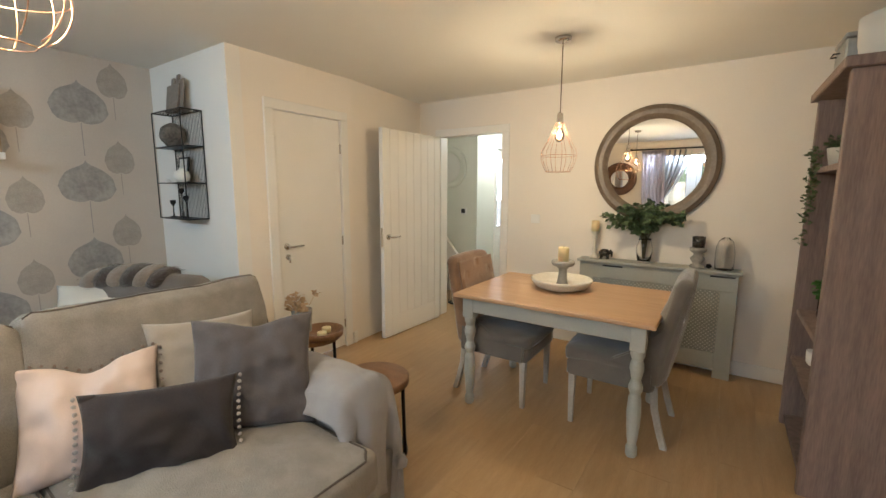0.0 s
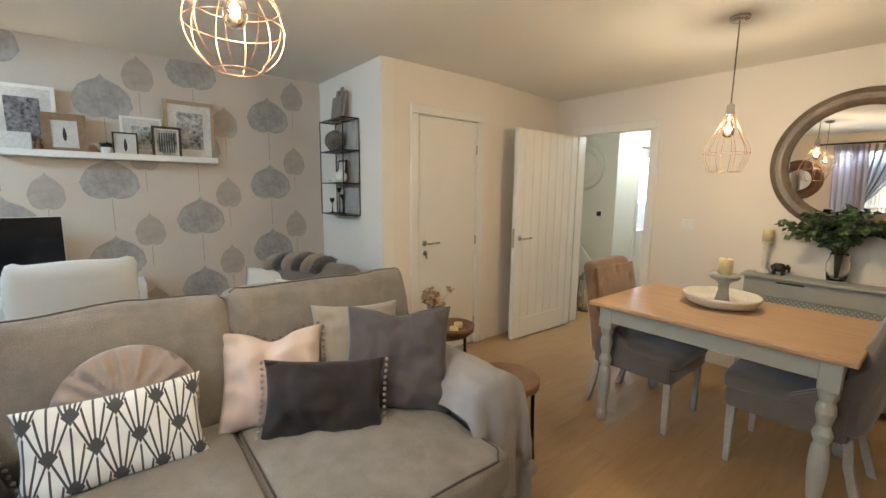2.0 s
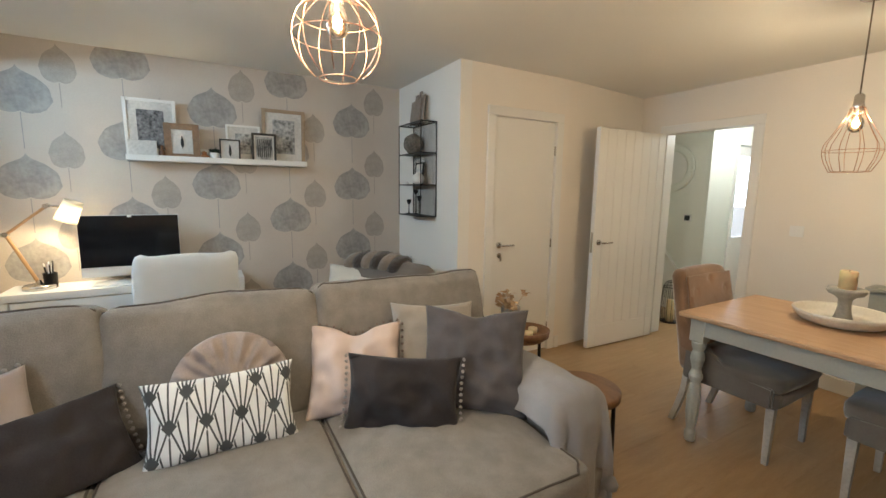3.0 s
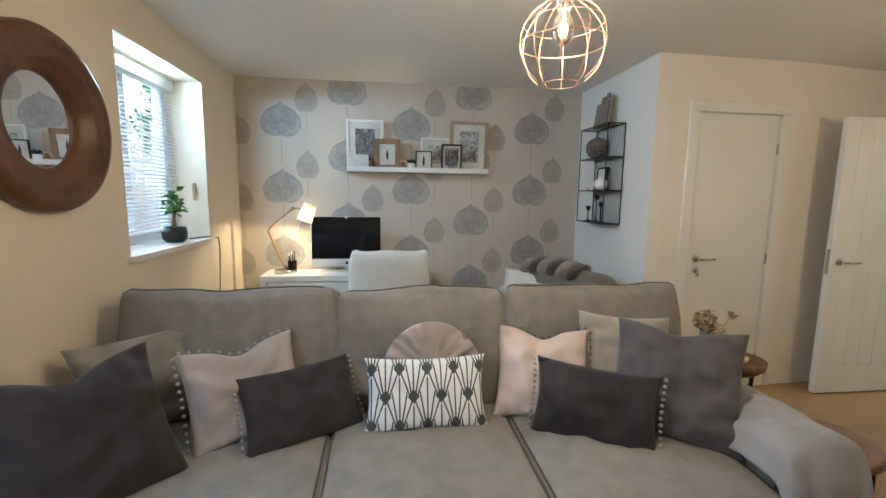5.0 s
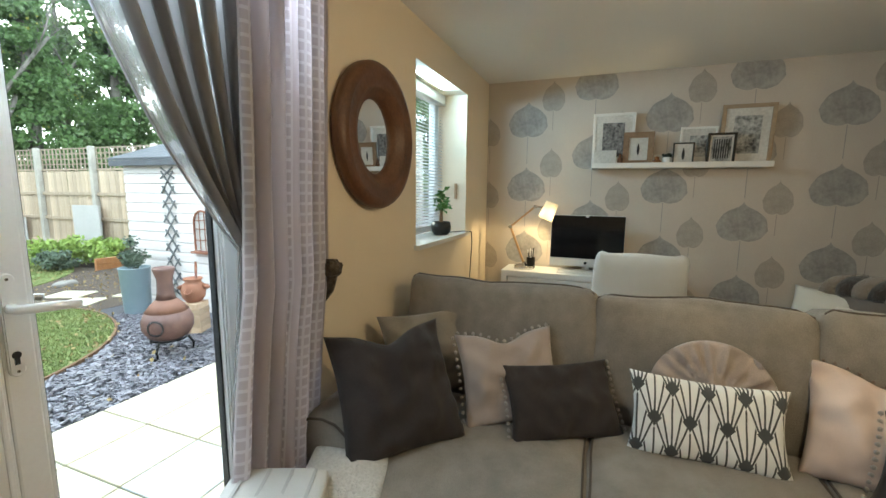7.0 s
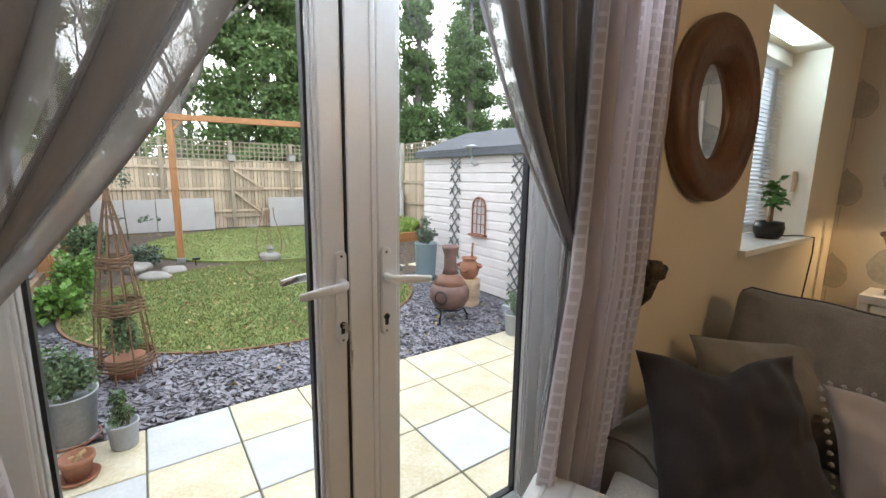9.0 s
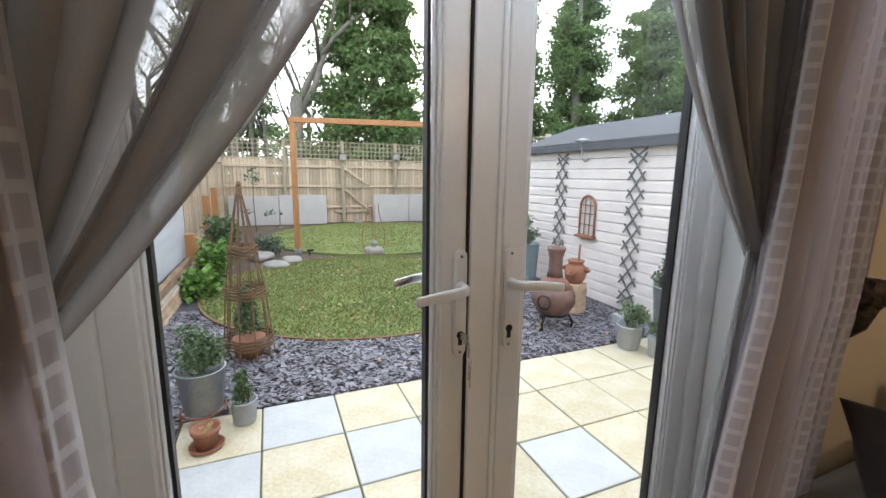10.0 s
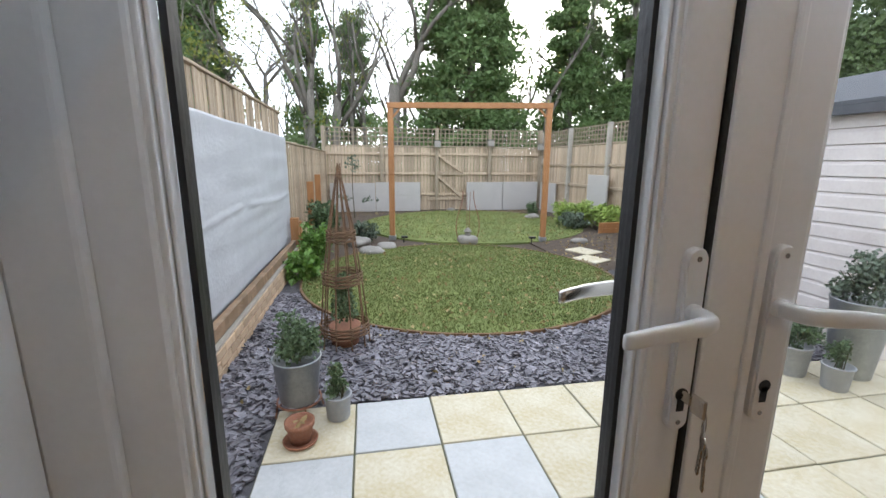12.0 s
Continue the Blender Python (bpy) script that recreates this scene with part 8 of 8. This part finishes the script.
part("lantern", lathe([(0.06, 0.12), (0.05, 0.2), (0.08, 0.22), (0.03, 0.28), (0, 0.3)], 12), STONEM, orn)
for s in (-1, 1):
    part("curled_wire", tube([(s * (0.16 + 0.06 * math.sin(t * 5)), 0, 0.02 + 0.95 * t) for t in [i / 24 for i in range(25)]], 0.008, 6), RUST, orn)
    part("stem_wire", tube([(s * 0.02, 0.02, 0.1), (s * 0.03, 0.02, 0.95)], 0.006, 5), RUST, orn)
for x, y in ((-0.95, -8.75), (-3.3, -8.35)):
    t = thing("solar_light", "small black solar light on the lawn", "garden light", pose(x, y, LZ0), "solar lights on the lawn")
    part("spike", tube([(0, 0, 0), (0, 0, 0.1)], 0.01, 6), BLACK, t)
    part("head", boxes((-0.07, 0.05, -0.04, 0.04, 0.10, 0.135), bevel=0.006), BLACK, t)
for x, z in ((-4.225, 1.95), (-5.93, 1.85), (-2.5, 1.9)):
    t = thing("bird_house", "small grey bird house on the fence post", "bird house", pose(x, -14.325, z), "bird houses on the fence")
    part("house_body", boxes((-0.09, 0.09, -0.02, 0.12, -0.1, 0.08), bevel=0.005), STONE, t)
    part("roof", boxes((-0.12, 0.12, -0.02, 0.15, 0.081, 0.10), bevel=0.004), FELT, t)

wl_ = thing("garden_lantern", "white metal lantern standing on the patio", "lantern", pose(-4.02, -2.93, GZ + 0.0135))
for x in (-0.075, 0.075):
    for y in (-0.075, 0.075):
        part("corner_post", boxes((x - 0.008, x + 0.008, y - 0.008, y + 0.008, 0.02, 0.22)), GLOSS, wl_)
for z in (0.01, 0.23):
    part("frame", boxes((-0.09, 0.09, -0.09, 0.09, z - 0.01, z + 0.01), bevel=0.003), GLOSS, wl_)
part("roof", lathe([(0.12, 0.241), (0.03, 0.31), (0.0, 0.315)], 4, None, pose(0, 0, 0, 0, 0, 45)), GLOSS, wl_)
part("ring_handle", tube([(0.025 * math.cos(t), 0, 0.33 + 0.025 * math.sin(t)) for t in [6.283 * i / 14 for i in range(14)]], 0.004, 5, None, True), GLOSS, wl_)

# ---- wood behind ----
BARK = mat("grey_brown_bark", (0.20, 0.18, 0.15), 0.9, (0.10, 0.09, 0.072), 3, 16, 0.3, 0.8, stretch=(2, 2, 0.5))
IVYT = leafy(mat("dark_ivy_leaf", (0.175, 0.27, 0.09), 0.55, (0.09, 0.155, 0.05), 2, 8, 0.3, 0))
PINE = leafy(mat("mid_green_needles", (0.19, 0.265, 0.10), 0.6, (0.10, 0.155, 0.058), 2, 8, 0.3, 0))
AUTUMN = leafy(mat("yellow_green_leaf", (0.30, 0.32, 0.06), 0.6, (0.17, 0.20, 0.04), 2, 8, 0.2, 0))


def limbs(bm, p, d, length, r, depth, rr_):
    q = p + d * length
    mid = p.lerp(q, 0.5) + Vector((rr_.uniform(-1, 1), rr_.uniform(-1, 1), 0)) * length * 0.06
    tube([p, mid, q], [r, r * 0.85, r * 0.68], 7 if r > 0.05 else 4, bm)
    if depth:
        for _ in range(rr_.choice((2, 3))):
            e = (d + Vector((rr_.uniform(-0.75, 0.75), rr_.uniform(-0.75, 0.75), rr_.uniform(-0.1, 0.45)))).normalized()
            limbs(bm, q.lerp(p, rr_.uniform(0, 0.35)), e, length * rr_.uniform(0.55, 0.82), r * rr_.uniform(0.45, 0.62), depth - 1, rr_)


def bare_tree(x, y, r, h, seed, lean=(0, 0), leaves=0, leaf_mat=AUTUMN):
    t = thing("tree", "tall bare grey woodland tree" if not leaves else "woodland tree with thin yellow-green leaves", "tree", pose(x, y, GZ - 0.05), "trees in the wood")
    rr_ = random.Random(seed)
    bm = bmesh.new()
    limbs(bm, Vector((0, 0, 0)), Vector((lean[0], lean[1], 1)).normalized(), h * 0.36, r, 5, rr_)
    part("trunk", bm, BARK, t, smooth=True)
    if leaves:
        grow("crown", [(rr_.uniform(-1, 1) * h * 0.2, rr_.uniform(-1, 1) * h * 0.2, h * rr_.uniform(0.25, 0.9), 0.55, 0.55, 0.3, leaves // 40) for _ in range(40)], 0.10, seed, leaf_mat, t)
    return t


def ivy_tree(x, y, r, h, w, seed, leaf_mat=IVYT, z0=0.6, count=20000):
    t = thing("tree", "tall woodland tree clad in dark green ivy" if leaf_mat is IVYT else "tall feathery green woodland tree", "tree", pose(x, y, GZ - 0.05), "trees in the wood")
    rr_ = random.Random(seed)
    bm = bmesh.new()
    tube([(0, 0, 0), (rr_.uniform(-0.2, 0.2), 0, h * 0.5), (rr_.uniform(-0.3, 0.3), 0, h)], [r, r * 0.7, r * 0.15], 8, bm)
    k = max(130, count // 170)
    clumps = []
    for i in range(k):
        f = rr_.random()
        zz = z0 + (h - z0) * f
        ww = w * (1.05 - 0.6 * f) * (0.45 + 0.65 * rr_.random())
        a = rr_.uniform(0, 6.283)
        px_, py_ = ww * 0.75 * math.cos(a), ww * 0.75 * math.sin(a)
        clumps.append((px_, py_, zz, ww * 0.38 + 0.15, ww * 0.38 + 0.15, 0.34, count // k))
        if i % 3 == 0:
            tube([(0, 0, zz - 0.3), (px_, py_, zz)], [0.04, 0.012], 4, bm)
    part("trunk", bm, BARK, t, smooth=True)
    grow("crown", clumps, 0.15, seed, leaf_mat, t)
    return t


for x, y, r, h, w, s, mt in ((-4.9, -20.5, 0.3, 12, 3.4, 1, IVYT), (6.2, -21, 0.3, 11, 1.6, 2, IVYT), (-9.3, -19.5, 0.25, 11, 1.5, 3, IVYT), (-11.8, -19.0, 0.25, 11, 1.4, 4, IVYT), (-14.5, -18.0, 0.3, 11, 2.0, 5, IVYT), (-18.5, -16.5, 0.3, 10, 2.9, 6, PINE), (-16.2, -20.5, 0.3, 11, 2.4, 13, PINE), (-20.5, -20, 0.3, 11, 2.8, 14, PINE), (0.4, -31, 0.3, 11, 2.0, 15, IVYT), (9.0, -27, 0.3, 11, 2.4, 16, PINE),
                             (-17.0, -12.5, 0.3, 10, 2.3, 7, PINE), (-7.2, -24, 0.25, 12, 1.0, 8, IVYT), (2.6, -26, 0.25, 13, 1.3, 9, IVYT), (-13.2, -25, 0.3, 13, 2.0, 10, PINE), (-23, -15, 0.3, 10, 2.8, 11, PINE), (-21, -9, 0.3, 9, 2.6, 12, PINE)):
    ivy_tree(x, y, r, h, w, s, mt, count=62000 if w > 3.2 else 26000 if y > -20 else 18000)
for x, y, r, h, s, lean, lv in ((-1.0, -19.5, 0.34, 13, 1, (-0.12, 0), 0), (0.6, -20.5, 0.22, 12, 2, (0.05, 0), 0), (2.2, -19, 0.20, 12, 3, (-0.1, 0), 500), (3.7, -20, 0.16, 11, 4, (0.05, 0), 900), (-2.4, -24, 0.16, 13, 5, (0, 0), 0), (-6.3, -22, 0.18, 13, 6, (0.06, 0), 0),
                                (-7.8, -18.5, 0.16, 12, 7, (-0.04, 0), 300), (-8.7, -23, 0.15, 13, 8, (0.05, 0), 0), (-10.4, -21.5, 0.15, 13, 9, (0, 0), 200), (5.0, -17.5, 0.12, 8, 10, (0, 0), 1400), (8.5, -22, 0.25, 12, 11, (0, 0), 300), (-13.3, -20, 0.14, 12, 12, (0, 0), 300), (-0.2, -27, 0.16, 13, 13, (0, 0), 0), (-16, -22, 0.18, 12, 14, (0, 0), 600), (1.5, -29, 0.16, 14, 15, (0, 0), 0), (-4.0, -30, 0.16, 14, 16, (0, 0), 0)):
    bare_tree(x, y, r, h, s, lean, lv)
thin = random.Random(31)
for i in range(16):
    bare_tree(-13 + 22 * (i + thin.uniform(0.1, 0.9)) / 16, thin.uniform(-33, -22), thin.uniform(0.07, 0.13), thin.uniform(10, 14), 40 + i, (thin.uniform(-0.1, 0.1), 0), thin.choice((0, 240, 600)))
und = []
rng = random.Random(8)
for i in range(420):
    und.append((rng.uniform(-26, 14), rng.uniform(-34, -17.5), rng.uniform(0.2, 1.0) ** 2 * 3.6, rng.uniform(0.5, 1.1), 0.6, 0.5, 70))
tagged(grow("undergrowth", und, 0.17, 77, PINE, None), "tangled green undergrowth of the far wood", "undergrowth", kind="stuff")

# ---- pieces: low brick wall, paving, floor planks ----
lw = setting(thing("garden_wall", "", ""), "low buff brick garden wall", "wall")
MORT = mat("pale_mortar", (0.36, 0.33, 0.28), 0.95)
part("mortar_core", boxes((0.735, 0.875, -7.55, -1.66, GZ - 0.05, 0.06)), MORT, lw)
for j in range(3):
    for i in range(26):
        y = -1.78 - 0.225 * i - (0.1125 if j % 2 else 0)
        shared("brick", bme, lw, pose(0.776, y, GZ - 0.012 + 0.075 * j, 0, 0, 90))
for i in range(78):
    shared("brick", bme, lw, pose(0.802, -1.70 - 0.0755 * i, 0.118, 90, 0, 90) @ pose(0, 0, -0.0325))
slabs_m = {}
for nm, mt in (("y", SLAB_Y), ("g", SLAB_G)):
    b_ = boxes((-0.2243, 0.2243, -0.2283, 0.2283, -0.03, 0), bevel=0.004)
    me = bpy.data.meshes.new("slab")
    b_.to_mesh(me)
    b_.free()
    me.materials.append(mt)
    slabs_m[nm] = me
patio = setting(thing("patio", "", ""), "patio of buff and grey square slabs", "patio")
JOINT = mat("mossy_joint", (0.13, 0.13, 0.08), 0.95)
part("joint_bed", boxes((-4.33, 0.2585, -3.532, -1.64, GZ - 0.03, GZ + 0.004)), JOINT, patio)
pat = ["ygyyyyyyyy", "gygyyyyyyy", "ygyygyyygy", "gyyyygyyyy"]
for j in range(4):
    for i in range(10):
        shared("slab", slabs_m[pat[j][i]], patio, pose(0.2585 - 0.4585 * (i + 0.5), -3.53 + 0.4665 * (j + 0.5), GZ + 0.012 + 0.0015 * ((i * 7 + j * 3) % 3)))

b_ = boxes((-0.0951, 0.0951, -0.5995, 0.5995, -0.012, 0), bevel=0.0004)
pme = bpy.data.meshes.new("plank")
b_.to_mesh(pme)
b_.free()
pme.materials.append(OAK)
nx = 25
cut_planks = {}


def plank_mesh(length):
    """The plank itself, or one sawn short where a row meets a wall."""
    if length > 1.198:
        return pme
    key = round(length, 3)
    if key not in cut_planks:
        b_ = boxes((-0.0951, 0.0951, -key / 2 + 0.0005, key / 2 - 0.0005, -0.012, 0), bevel=0.0004)
        me = bpy.data.meshes.new("plank")
        b_.to_mesh(me)
        b_.free()
        me.materials.append(OAK)
        cut_planks[key] = me
    return cut_planks[key]


for i in range(nx):
    x = XW + 0.095 + i * 0.1905
    y = YS - 0.02 - (i * 0.437) % 1.2
    while y < YN + 2.5:
        y0, y1 = max(y, YS - 0.02), min(y + 1.2, YN + 2.5)
        if y1 - y0 > 0.02:
            shared("plank", plank_mesh(y1 - y0), floor, pose(x, (y0 + y1) / 2, 0))
        y += 1.2
